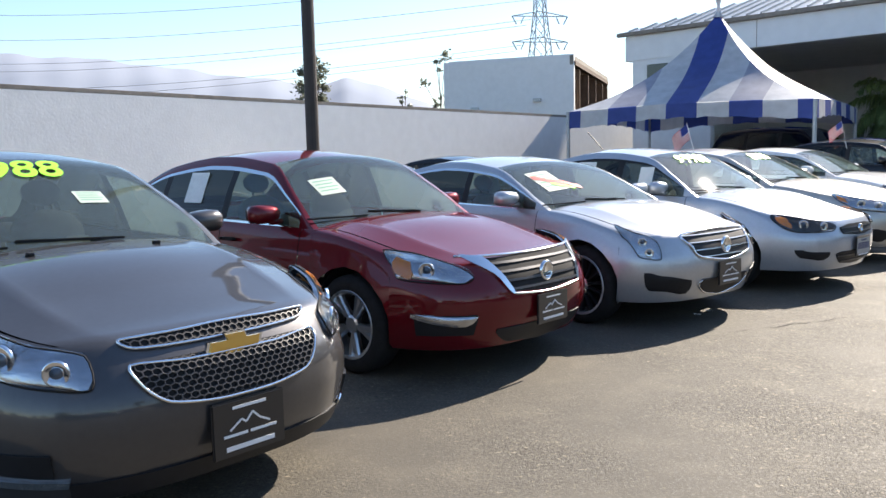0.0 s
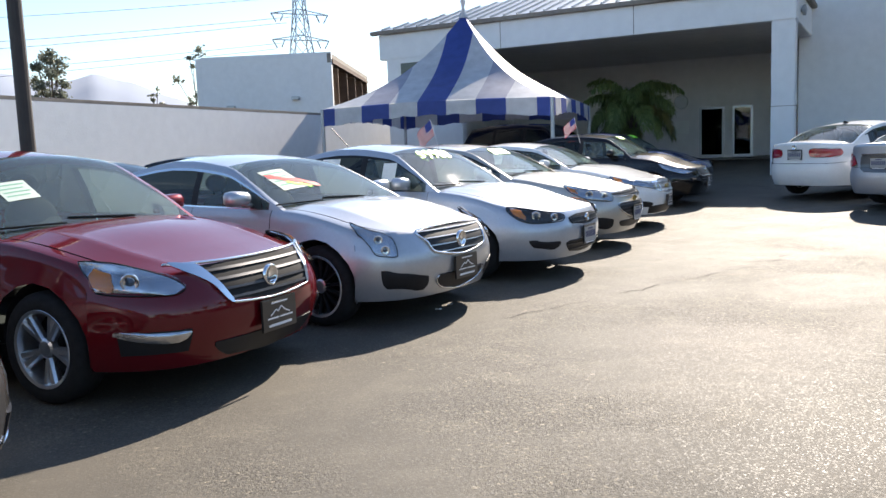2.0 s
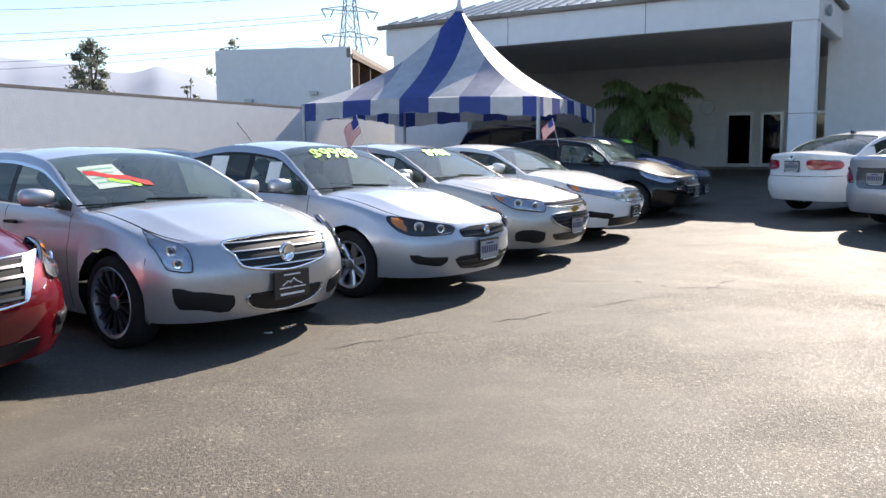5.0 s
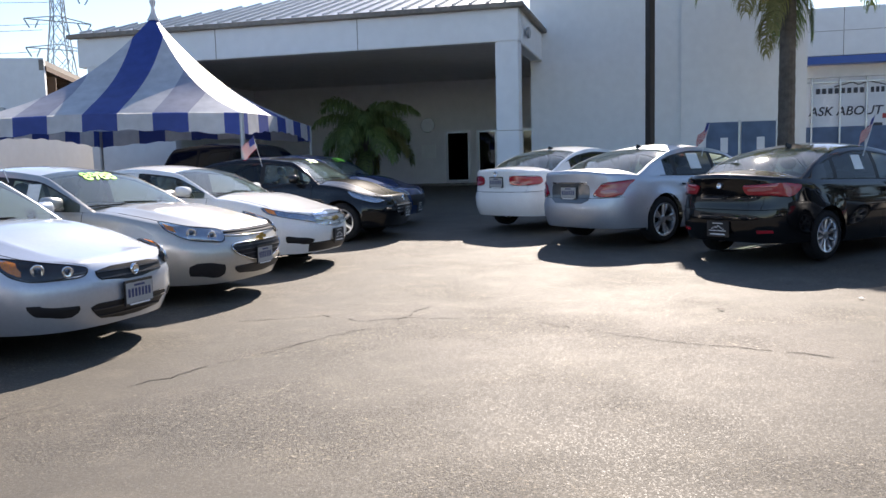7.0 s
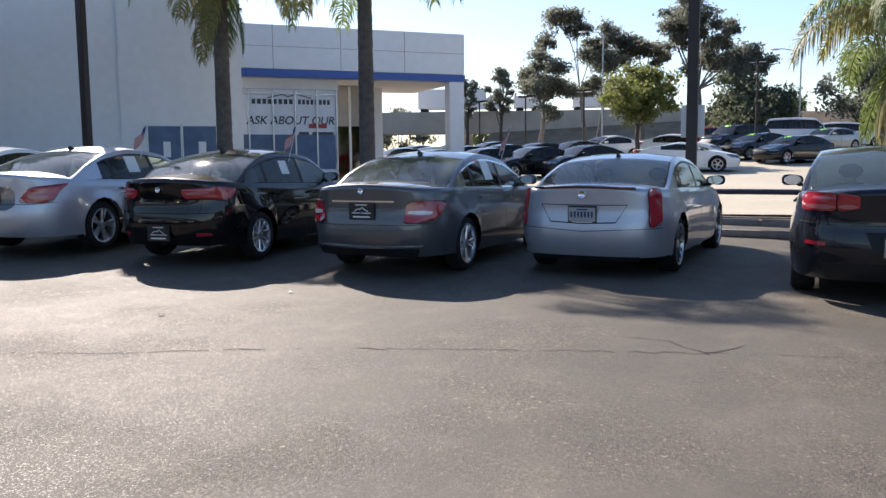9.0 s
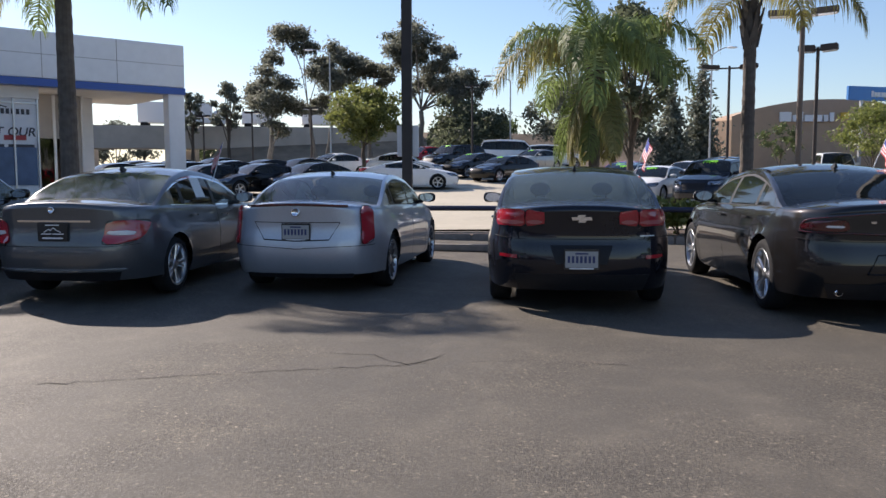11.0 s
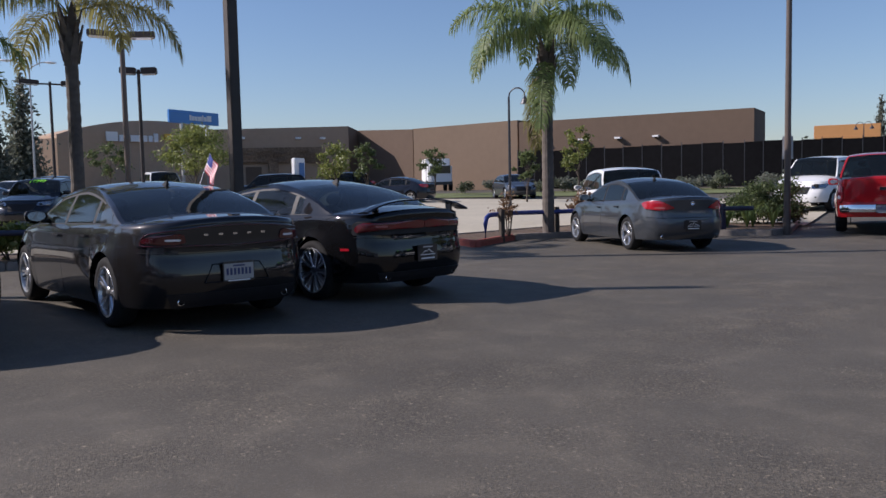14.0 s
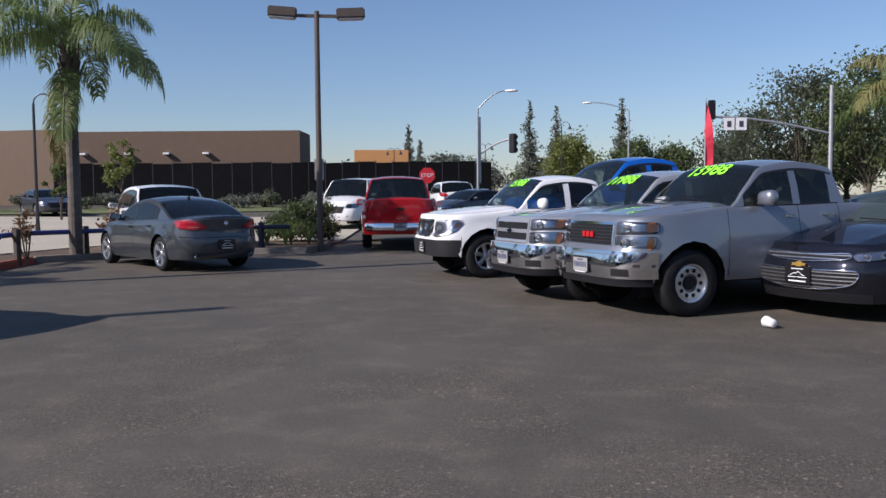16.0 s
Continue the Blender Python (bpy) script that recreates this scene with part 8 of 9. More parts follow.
def leaves_mesh(name, blobs, count, size, material, parent, seed, fuzz=0.23):
    """Many small leaf clumps scattered in the shells of uneven blobs (x, y, z, radius)."""
    rnd = np.random.RandomState(seed)
    w_ = np.array([b[3] ** 2 for b in blobs], float)
    pick = rnd.choice(len(blobs), count, p=w_ / w_.sum())
    C = np.array(blobs)[pick]
    d = rnd.normal(size=(count, 3))
    d /= np.linalg.norm(d, axis=1)[:, None]
    r = C[:, 3] * rnd.rand(count) ** 0.6 * np.abs(1 + fuzz * rnd.normal(size=count))
    shape_ = rnd.uniform(0.7, 1.35, size=(len(blobs), 3)) * np.array([1.05, 1.05, 0.74])
    P = C[:, :3] + d * r[:, None] * shape_[pick]
    V, F = np.zeros((count * 4, 3)), []
    u = rnd.normal(size=(count, 3))
    u /= np.linalg.norm(u, axis=1)[:, None]
    v = np.cross(u, rnd.normal(size=(count, 3)))
    v /= np.maximum(1e-6, np.linalg.norm(v, axis=1))[:, None]
    s = size * (0.6 + 0.8 * rnd.rand(count))[:, None]
    V[0::4], V[1::4], V[2::4], V[3::4] = P - u * s, P + v * s * 0.5, P + u * s, P - v * s * 0.5
    F = [(4 * i, 4 * i + 1, 4 * i + 2, 4 * i + 3) for i in range(count)]
    return mesh_ob(name, V, F, material, parent)


def tree(name, x, y, h, crown_r, label, leaf=None, seed=1, count=2600, size=0.16, trunk=0.16, bare=0.35, blobs_n=9, category="tree", spread=1.0, puff=(0.24, 0.42)):
    """A tapered, forking trunk with limbs and an uneven crown of leaf clumps."""
    rnd = random.Random(seed)
    z0 = gz(x, y)
    o = empty(name, pose(x, y, z0), label, category)
    base = h * bare
    pts = [Vector((rnd.uniform(-0.1, 0.1) * i * 0.3, rnd.uniform(-0.1, 0.1) * i * 0.3, base * 1.3 * i / 4)) for i in range(5)]
    V, F = [], []
    n_ = 8
    for i, p in enumerate(pts):
        for k in range(n_):
            a = 2 * math.pi * k / n_
            rr = trunk * (1.25 - 0.14 * i) * (1 + 0.08 * math.sin(3 * a + i))
            V.append(p + Vector((rr * math.cos(a), rr * math.sin(a), 0)))
    for i in range(4):
        for k in range(n_):
            F.append((i * n_ + k, i * n_ + (k + 1) % n_, (i + 1) * n_ + (k + 1) % n_, (i + 1) * n_ + k))
    mesh_ob("trunk", V, F, M_BARK, o, smooth=True)
    blobs = []
    for b in range(blobs_n):
        a = b * 2.4 + rnd.uniform(-0.4, 0.4)
        t = (b + 0.5) / blobs_n
        zz = base * 1.05 + (h - base * 1.05) * (0.12 + 0.76 * t) * 1.0
        rad = crown_r * spread * math.sin(math.pi * min(1, 0.25 + 0.68 * t)) * rnd.uniform(0.3, 0.95)
        br = crown_r * rnd.uniform(*puff)
        c_ = Vector((rad * math.cos(a), rad * math.sin(a), min(zz, h - br * 0.6)))
        blobs.append((c_.x, c_.y, c_.z, br))
        tip = pts[-1].lerp(c_, 0.95)
        st_ = pts[2 + b % 3]
        mid_ = st_.lerp(tip, 0.5) + Vector((0, 0, 0.1 * h * 0.4))
        v, f = tube([st_, mid_, tip], trunk * 0.28, 6)
        mesh_ob("limb", v, f, M_BARK, o, smooth=True)
    leaves_mesh("crown", blobs, count, size, leaf or M_LEAF, o, seed)
    return o


def gum(name, x, y, boughs, label, leaf, seed, count, size, bark, trunk=0.2, fork=0.35, puffs=6, fuzz=0.2, lean=0.0):
    """A tree of separate boughs: each (sideways, height, radius) carries a handful of leafy puffs, with sky between."""
    rnd = random.Random(seed)
    z0 = gz(x, y)
    o = empty(name, pose(x, y, z0), label, "tree")
    top = max(b[1] for b in boughs) - z0
    pts = [Vector((0.12 * rnd.uniform(-1, 1), lean * t + 0.1 * rnd.uniform(-1, 1), top * fork * t)) for t in np.linspace(0, 1, 5)]
    pts[0] = Vector((0, 0, 0))
    V, F, n_ = [], [], 9
    for i, p in enumerate(pts):
        for k in range(n_):
            a = 2 * math.pi * k / n_
            rr = trunk * (1.3 - 0.13 * i) * (1 + 0.08 * math.sin(3 * a + i))
            V.append(p + Vector((rr * math.cos(a), rr * math.sin(a), 0)))
    for i in range(4):
        for k in range(n_):
            F.append((i * n_ + k, i * n_ + (k + 1) % n_, (i + 1) * n_ + (k + 1) % n_, (i + 1) * n_ + k))
    mesh_ob("trunk", V, F, bark, o, smooth=True)
    blobs = []
    for b, (dy, z, br) in enumerate(boughs):
        c = Vector((rnd.uniform(-1.4, 1.4) * br, dy, z - z0))
        start = pts[-1] if c.z > pts[-1].z + 0.3 else pts[2]
        mid = start.lerp(c, 0.5) + Vector((rnd.uniform(-0.3, 0.3), rnd.uniform(-0.3, 0.3), 0.15 * br))
        v, f = tube([start, mid, c], trunk * 0.28, 6)
        mesh_ob("limb", v, f, bark, o, smooth=True)
        for k in range(puffs):
            a = k * 2.4 + rnd.uniform(-0.5, 0.5)
            q = c + Vector((0.8 * math.cos(a), 0.66 * math.sin(a), rnd.uniform(-0.62, 0.6))) * br
            blobs.append((q.x, q.y, q.z, br * rnd.uniform(0.5, 0.78)))
    leaves_mesh("crown", blobs, count, size, leaf, o, seed, fuzz)
    return o


def shrub(name, x, y, r, h, label, leaf, seed, count=1100, size=0.06, z0=0.12, fuzz=0.2):
    o = empty(name, pose(x, y, z0), label, "shrub")
    rnd = random.Random(seed)
    blobs = [(rnd.uniform(-r, r) * 0.6, rnd.uniform(-r, r) * 0.6, h * rnd.uniform(0.3, 0.72), r * rnd.uniform(0.35, 0.55)) for _ in range(7)]
    leaves_mesh("foliage", blobs, count, size, leaf, o, seed, fuzz)
    bm = bmesh.new()
    for b in blobs[:4]:
        strut(bm, (b[0] * 0.2, b[1] * 0.2, 0), (b[0], b[1], b[2]), 0.012)
    part("woody_base", bm, M_BARK, o)
    return o


def palm(x, y, neck, label, fronds=15, length=2.9, seed=1, turn=2.0, trunk_r=0.165, dry=0.1, z0=None, skirt=3, low=0.25, leaflets=84):
    """A queen palm: ringed trunk, old leaf bases, arching fronds with long hanging leaflets."""
    rnd = random.Random(seed)
    z0 = (gz(x, y) + 0.1) if z0 is None else z0
    o = empty("palm_tree", pose(x, y, z0), label, "palm tree")
    prof = []
    n_ = 40
    for i in range(n_ + 1):
        t = i / n_
        prof.append((trunk_r * (1.12 - 0.2 * t) + 0.008 * (i % 2) + rnd.uniform(0, 0.006), neck * t))
    v, f = lathe(prof, 14)
    mesh_ob("trunk", v, f, M_PALMBARK, o, smooth=False)
    for k in range(20):
        a, z = k * 2.4, neck - 1.05 + 0.95 * k / 20
        bm = bmesh.new()
        p = Vector((trunk_r * 0.85 * math.cos(a), trunk_r * 0.85 * math.sin(a), z))
        d = Vector((math.cos(a) * 0.28, math.sin(a) * 0.28, 1)).normalized()
        m_ = Matrix.Translation(p) @ d.to_track_quat("X", "Z").to_matrix().to_4x4()
        L = rnd.uniform(0.4, 0.62)
        q = [bm.verts.new(m_ @ Vector(c)) for c in ((0, -0.10, -0.03), (0, 0.10, -0.03), (0, 0.08, 0.03), (0, -0.08, 0.03), (L, -0.02, -0.015), (L, 0.02, -0.015), (L, 0.02, 0.015), (L, -0.02, 0.015))]
        for fc in ((3, 2, 1, 0), (4, 5, 6, 7), (0, 1, 5, 4), (1, 2, 6, 5), (2, 3, 7, 6), (3, 0, 4, 7)):
            bm.faces.new([q[i] for i in fc])
        part("leaf_base", bm, M_PALMBARK, o)
    for k in range(fronds + skirt):
        hang = k >= fronds
        a = k * 2.39996 + rnd.uniform(-0.25, 0.25)
        up = -0.85 - 0.4 * rnd.random() if hang else 1.42 - (1.42 - low) * (k / max(1, fronds - 1)) ** 0.9
        L = length * rnd.uniform(0.85, 1.1) * (0.8 if hang else 1)
        bend = (0.55 if hang else turn * rnd.uniform(0.85, 1.1) - max(0, 0.6 - up) * 0.7)
        n2 = 16
        p = Vector((0, 0, neck + 0.05))
        spine = [p.copy()]
        for i in range(n2):
            t = (i + 0.5) / n2
            e = up - bend * t ** 1.35
            p = p + Vector((math.cos(a) * math.cos(e), math.sin(a) * math.cos(e), math.sin(e))) * (L / n2)
            spine.append(p.copy())
        V, F = tube(spine, 0.014, 5)
        V, F = list(V), list(F)
        sidev = Vector((-math.sin(a), math.cos(a), 0))
        for i in range(leaflets):
            t = 0.17 + 0.83 * i / (leaflets - 1)
            j = min(n2 - 1, int(t * n2))
            q = spine[j].lerp(spine[j + 1], t * n2 - j)
            fwd = (spine[j + 1] - spine[j]).normalized()
            ll = L * 0.30 * math.sin(math.pi * min(0.93, 0.25 + 0.66 * t)) * rnd.uniform(0.8, 1.2)
            for s in (1, -1):
                out = (sidev * s * rnd.uniform(0.5, 0.95) + fwd * 0.55 + Vector((0, 0, rnd.uniform(-0.3, 0.5)))).normalized()
                p1 = q + out * ll * 0.4
                p2 = p1 + (out * 0.55 + Vector((0, 0, -0.75))).normalized() * ll * 0.35
                tip = p2 + (out * 0.15 + Vector((0, 0, -1))).normalized() * ll * 0.35
                w_ = (fwd - out * fwd.dot(out)).normalized() * 0.0115
                o_ = len(V)
                V += [q - w_, q + w_, p1 + w_ * 1.2, p1 - w_ * 1.2, p2 + w_, p2 - w_, tip]
                F += [(o_, o_ + 1, o_ + 2, o_ + 3), (o_ + 3, o_ + 2, o_ + 4, o_ + 5), (o_ + 5, o_ + 4, o_ + 6)]
        mesh_ob("frond", V, F, M_PALMDRY if rnd.random() < dry or (hang and k % 2) else M_PALM, o)
    return o


palm(19.9, 14.3, 5.7, "tall feather palm beside the showroom wall", 16, 2.9, 11, 2.1, 0.17, 0.6, skirt=4, low=0.1)
palm(19.6, 10.2, 5.7, "tall feather palm with long drooping fronds", 18, 3.5, 12, 2.1, 0.16, 0.3, skirt=0, low=0.1)
palm(21.6, -0.62, 3.5, "low bushy feather palm in the planting strip", 18, 2.75, 13, 2.2, 0.11, 0.08, skirt=10, low=0.5, leaflets=84)
palm(21.5, -3.85, 4.9, "tall palm with a thin yellowing crown", 9, 2.8, 14, 2.25, 0.125, 0.6, skirt=0, low=0.3)
palm(17.5, -13.9, 4.5, "feather palm in the corner bed", 13, 2.9, 15, 2.2, 0.13, 0.06, skirt=2, low=0.45)
palm(-1.3, -24.4, 3.6, "feather palm beyond the pickups", 16, 2.6, 16, 2.1, 0.16, skirt=2)
palm(14.2, 25.3, 2.0, "dark bushy palm under the canopy", 26, 2.0, 17, 2.0, 0.2, 0.1, z0=0.4, skirt=4, low=-0.1)

tree("tree", 35.0, -3.4, 7.9, 1.8, "dark leafy tree behind the low palm", M_LEAFDARK, 21, 5600, 0.12, 0.13, 0.3, 20, puff=(0.2, 0.36))
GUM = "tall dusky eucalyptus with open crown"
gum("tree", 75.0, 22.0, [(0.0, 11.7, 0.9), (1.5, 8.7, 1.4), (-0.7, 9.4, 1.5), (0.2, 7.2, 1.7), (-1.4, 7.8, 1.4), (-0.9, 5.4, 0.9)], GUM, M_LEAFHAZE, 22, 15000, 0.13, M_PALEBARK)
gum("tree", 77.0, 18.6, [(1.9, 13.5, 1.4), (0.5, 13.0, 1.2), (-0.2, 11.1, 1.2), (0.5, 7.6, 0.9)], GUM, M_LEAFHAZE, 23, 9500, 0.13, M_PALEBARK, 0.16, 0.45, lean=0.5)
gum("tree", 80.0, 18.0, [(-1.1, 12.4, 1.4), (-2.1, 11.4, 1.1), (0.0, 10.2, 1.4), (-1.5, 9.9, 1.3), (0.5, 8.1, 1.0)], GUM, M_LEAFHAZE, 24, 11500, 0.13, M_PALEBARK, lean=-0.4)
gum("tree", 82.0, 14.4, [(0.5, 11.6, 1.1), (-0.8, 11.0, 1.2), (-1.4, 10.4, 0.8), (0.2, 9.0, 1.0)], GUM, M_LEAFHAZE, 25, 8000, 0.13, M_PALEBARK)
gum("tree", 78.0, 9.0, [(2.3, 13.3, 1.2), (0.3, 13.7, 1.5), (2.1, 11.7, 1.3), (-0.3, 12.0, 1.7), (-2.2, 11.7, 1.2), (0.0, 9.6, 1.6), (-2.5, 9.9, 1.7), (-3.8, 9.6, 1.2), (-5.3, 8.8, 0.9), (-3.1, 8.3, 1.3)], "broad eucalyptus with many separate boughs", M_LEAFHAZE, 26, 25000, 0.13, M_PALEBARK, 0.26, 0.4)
gum("tree", 72.0, 4.7, [(0.9, 6.3, 1.5), (-0.8, 6.4, 1.5), (-2.1, 5.8, 1.3), (0.1, 4.9, 2.0), (-2.1, 4.7, 1.3), (2.2, 4.6, 1.2), (0.5, 3.6, 1.8), (-1.5, 3.6, 1.6)], "dark rounded evergreen tree", M_LEAFDARK, 28, 20000, 0.15, M_BARK, 0.25, 0.3, 6)
gum("tree", 47.6, 9.0, [(0.0, 5.5, 0.9), (0.9, 5.1, 0.9), (-1.0, 5.2, 0.9), (-1.3, 4.4, 0.8), (0.0, 4.6, 1.2), (1.3, 4.4, 0.8), (-0.3, 3.8, 0.9)], "yellow-green broad-leaved street tree", M_LEAFOLIVE, 30, 11000, 0.10, M_BARK, 0.12, 0.42, 7, 0.2)
tree("tree", 74.0, -3.6, 7.8, 4.0, "grey-green tree in the distance", M_LEAFGREY, 31, 6000, 0.18, 0.25, 0.2, 16)
tree("tree", 76.0, -8.0, 6.5, 4.4, "grey-green tree in the distance", M_LEAFGREY, 32, 6000, 0.18, 0.25, 0.2, 16)
tree("tree", 98.0, 33.7, 10.6, 2.0, "pale leafy tree beyond the overpass", M_LEAFGREY, 33, 2600, 0.2, 0.2, 0.4, 12)
tree("tree", 96.0, 37.3, 9.4, 1.8, "pale leafy tree beyond the overpass", M_LEAFGREY, 34, 2600, 0.2, 0.2, 0.4, 12)
for k, (x, y, h, r, lf) in enumerate(((49.3, -18.3, 4.4, 1.8, M_LEAFYELLOW), (43.9, -24.4, 3.5, 1.3, M_LEAFYELLOW), (53.9, -20.3, 5.0, 2.5, M_LEAFYELLOW), (60.5, -17.1, 4.0, 1.5, M_LEAF), (44.5, -27.0, 3.6, 1.0, M_LEAF), (46.0, -33.5, 3.4, 1.0, M_LEAF), (36.0, -36.5, 4.4, 1.3, M_LEAFYELLOW), (33.0, -29.0, 2.8, 0.7, M_LEAF))):
    tree("tree", x, y, h, r, "young street tree with a thin crown", lf, 40 + k, int(450 + 480 * r * r), 0.10, 0.045, 0.35, 10)
for k, (x, y, h, r) in enumerate(((72.0, -14.5, 9.5, 2.2), (69.0, -11.5, 7.5, 1.8), (29.8, -105.8, 13.5, 2.2), (26.0, -104.5, 12.5, 2.4), (17.0, -100.0, 12.5, 2.0), (48.0, -108.0, 11.0, 1.6), (-2.0, -90.0, 8.5, 2.5), (53.0, -125.0, 10.0, 1.6))):
    rnd = random.Random(60 + k)
    o = empty("conifer", pose(x, y, gz(x, y)), "dark slender conifer in the distance", "tree")
    v, f = lathe([(0.22, 0), (0.04, h * 0.96)], 8)
    mesh_ob("trunk", v, f, M_BARK, o)
    bl = [(rnd.uniform(-0.35, 0.35) * r * (1.1 - t), rnd.uniform(-0.35, 0.35) * r * (1.1 - t), h * (0.10 + 0.86 * t), 0.28 + r * (1 - t) * rnd.uniform(0.45, 0.8)) for t in np.linspace(0, 1, 34)]
    leaves_mesh("crown", bl, 5200, 0.17, M_LEAFGREY, o, 60 + k)
for k, (x, y, h, r, lf) in enumerate(((18.7, -77.5, 6.3, 3.4, M_LEAFYELLOW), (13.0, -80.0, 6.0, 3.0, M_LEAF), (9.5, -82.0, 5.4, 2.6, M_LEAF), (22.0, -92.0, 5.0, 3.0, M_LEAFGREY), (34.0, -96.0, 5.0, 3.6, M_LEAFGREY), (40.0, -100.0, 4.6, 3.0, M_LEAFGREY), (5.0, -95.0, 6.0, 3.0, M_LEAFGREY), (2.5, -74.1, 8.0, 4.5, M_LEAFDARK), (-1.0, -69.0, 10.5, 4.8, M_LEAFDARK), (-5.5, -66.0, 11.0, 4.8, M_LEAF), (-9.5, -62.0, 10.0, 4.5, M_LEAFDARK), (-13.0, -56.0, 9.0, 4.5, M_LEAF), (-5.0, -75.0, 9.0, 4.0, M_LEAF))):
    tree("tree", x, y, h, r, "leafy roadside tree in the distance", lf, 80 + k, 8000, 0.15, 0.2, 0.1, 18, puff=(0.32, 0.5))
tree("tree", -10.4, 69.9, 9.6, 1.8, "lone slender evergreen above the yard wall", M_LEAFGREY, 95, 2600, 0.16, 0.18, 0.3, 16, puff=(0.26, 0.42))
tree("tree", -14.2, 71.0, 4.6, 1.2, "small dark tree above the yard wall", M_LEAFGREY, 96, 900, 0.16, 0.12, 0.35, 8)
for k, (x, y, h, r, c) in enumerate(((0.2, 60.0, 8.8, 1.3, 260), (-2.6, 62.0, 6.0, 0.8, 110), (-4.4, 64.0, 4.6, 0.7, 90), (18.5, 66.0, 9.5, 2.4, 2200))):
    tree("tree", x, y, h, r, "thin half-bare tree beyond the yard wall", M_LEAFGREY, 100 + k, c, 0.16, 0.09, 0.3, 9)

shrub("hedge_shrub", 19.9, -6.9, 1.3, 1.25, "clipped green shrub by the dark pole", M_LEAF, 120, 1800, 0.07)
shrub("hedge_shrub", 18.6, -7.3, 0.9, 1.0, "green shrub by the dark pole", M_LEAFDARK, 121, 1300, 0.06)
shrub("hedge_shrub", 20.6, -2.3, 0.8, 0.9, "yellow-green shrub in the planting strip", M_LEAFYELLOW, 122, 900, 0.07)
shrub("hedge_shrub", 20.0, -3.4, 0.7, 0.7, "yellow-green shrub in the planting strip", M_LEAFYELLOW, 123, 700, 0.06)
shrub("hedge_shrub", 15.3, -20.4, 1.1, 1.35, "broad dark green shrub at the lamp's foot", M_LEAF, 124, 9000, 0.045)
shrub("hedge_shrub", 16.2, -21.8, 0.9, 1.1, "dark green shrub at the lamp's foot", M_LEAFDARK, 125, 1500, 0.06)
shrub("hedge_shrub", 14.7, -20.9, 0.6, 0.7, "low purple-green shrub at the bed's end", M_LEAFDARK, 126, 1200, 0.05)
shrub("young_bush", 17.6, -12.6, 0.42, 1.35, "thin reddish young bush", M_LEAFRED, 127, 300, 0.05)
shrub("young_bush", 17.2, -14.9, 0.45, 1.5, "thin reddish young bush", M_LEAFRED, 128, 420, 0.05)
for k in range(5):
    o = empty("strap_leaf_plant", pose(15.3 - 0.25 * k + 0.2 * (k % 2), -18.2 - 0.2 * k, 0.12), "clump of long arching strap leaves", "plant", "strap-leaf clumps")
    V, F = [], []
    rnd = random.Random(140 + k)
    for i in range(26):
        a, L = rnd.uniform(0, 6.283), rnd.uniform(0.45, 0.75)
        dx, dy = math.cos(a), math.sin(a)
        o_ = len(V)
        for t, hh in ((0, 0), (0.35, 0.62), (0.7, 0.85), (1.0, 0.68)):
            w_ = 0.022 * (1 - t * 0.9)
            V += [(dx * L * t * 0.7 - dy * w_, dy * L * t * 0.7 + dx * w_, hh * L), (dx * L * t * 0.7 + dy * w_, dy * L * t * 0.7 - dx * w_, hh * L)]
        F += [(o_ + 2 * j, o_ + 2 * j + 1, o_ + 2 * j + 3, o_ + 2 * j + 2) for j in range(3)]
    mesh_ob("leaves", V, F, M_LEAFLIME, o)


# ---- far surroundings ----
# store across the street
store = empty("store_building", Matrix(), "long brown store with an arched tan front", "building")


def prism(name, pts, thick, material, parent, label=""):
    """An upright panel: pts are (x, y, z) round its outline; it is given thickness away from the lot."""
    bm = bmesh.new()
    a, b = Vector(pts[0]), Vector(pts[1])
    nrm = (Vector((b.y - a.y, a.x - b.x, 0))).normalized() * thick
    if nrm.dot(a) < 0:
        nrm = -nrm
    f0 = [bm.verts.new(p) for p in pts]
    f1 = [bm.verts.new(Vector(p) + nrm) for p in pts]
    bm.faces.new(f0)
    bm.faces.new(f1[::-1])
    for i in range(len(pts)):
        j = (i + 1) % len(pts)
        bm.faces.new((f0[i], f1[i], f1[j], f0[j]))
    bmesh.ops.recalc_face_normals(bm, faces=bm.faces)
    return part(name, bm, material, parent, label)


arc = [(75.9 + 1.1 * t, -17.9 - 13.8 * t, 6.3 + 0.9 * t + 0.95 * math.sin(math.pi * t) ** 0.8) for t in np.linspace(0, 1, 14)]
prism("arched_front", [(75.9, -17.9, 0.8), (77.0, -31.7, 0.8)] + arc[::-1], 6, M_TAN, store, "tan arched entrance front")
prism("return_wall", [(78.5, -16.2, 0.8), (75.9, -17.9, 0.8), (75.9, -17.9, 6.0), (78.5, -16.2, 6.0)], 4, M_TAN, store)
prism("long_wall", [(77.0, -31.7, 0.8), (72.6, -44.3, 0.8), (72.6, -44.3, 7.55), (77.0, -31.7, 7.15)], 5, M_TAN, store)
prism("return_wall", [(72.6, -44.3, 0.8), (74.4, -46.6, 0.8), (74.4, -46.6, 7.3), (72.6, -44.3, 7.55)], 4, M_BROWN, store)
# darker brown chosen here to hold down the sun on this face
prism("long_wall", [(74.4, -46.6, 0.8), (67.2, -48.2, 0.8), (67.2, -48.2, 7.0), (74.4, -46.6, 7.3)], 5, M_BROWN, store)
# lighter brown: sunlight on this stretch of wall put into the colour
prism("long_wall", [(66.7, -47.9, 0.8), (54.6, -50.0, 0.8), (54.6, -50.0, 7.0), (66.7, -47.9, 7.0)], 5, mat("sunlit_brown_stucco", (0.165, 0.116, 0.080), 0.9, vary=0.06, grain=0.2, scale=2.0), store)
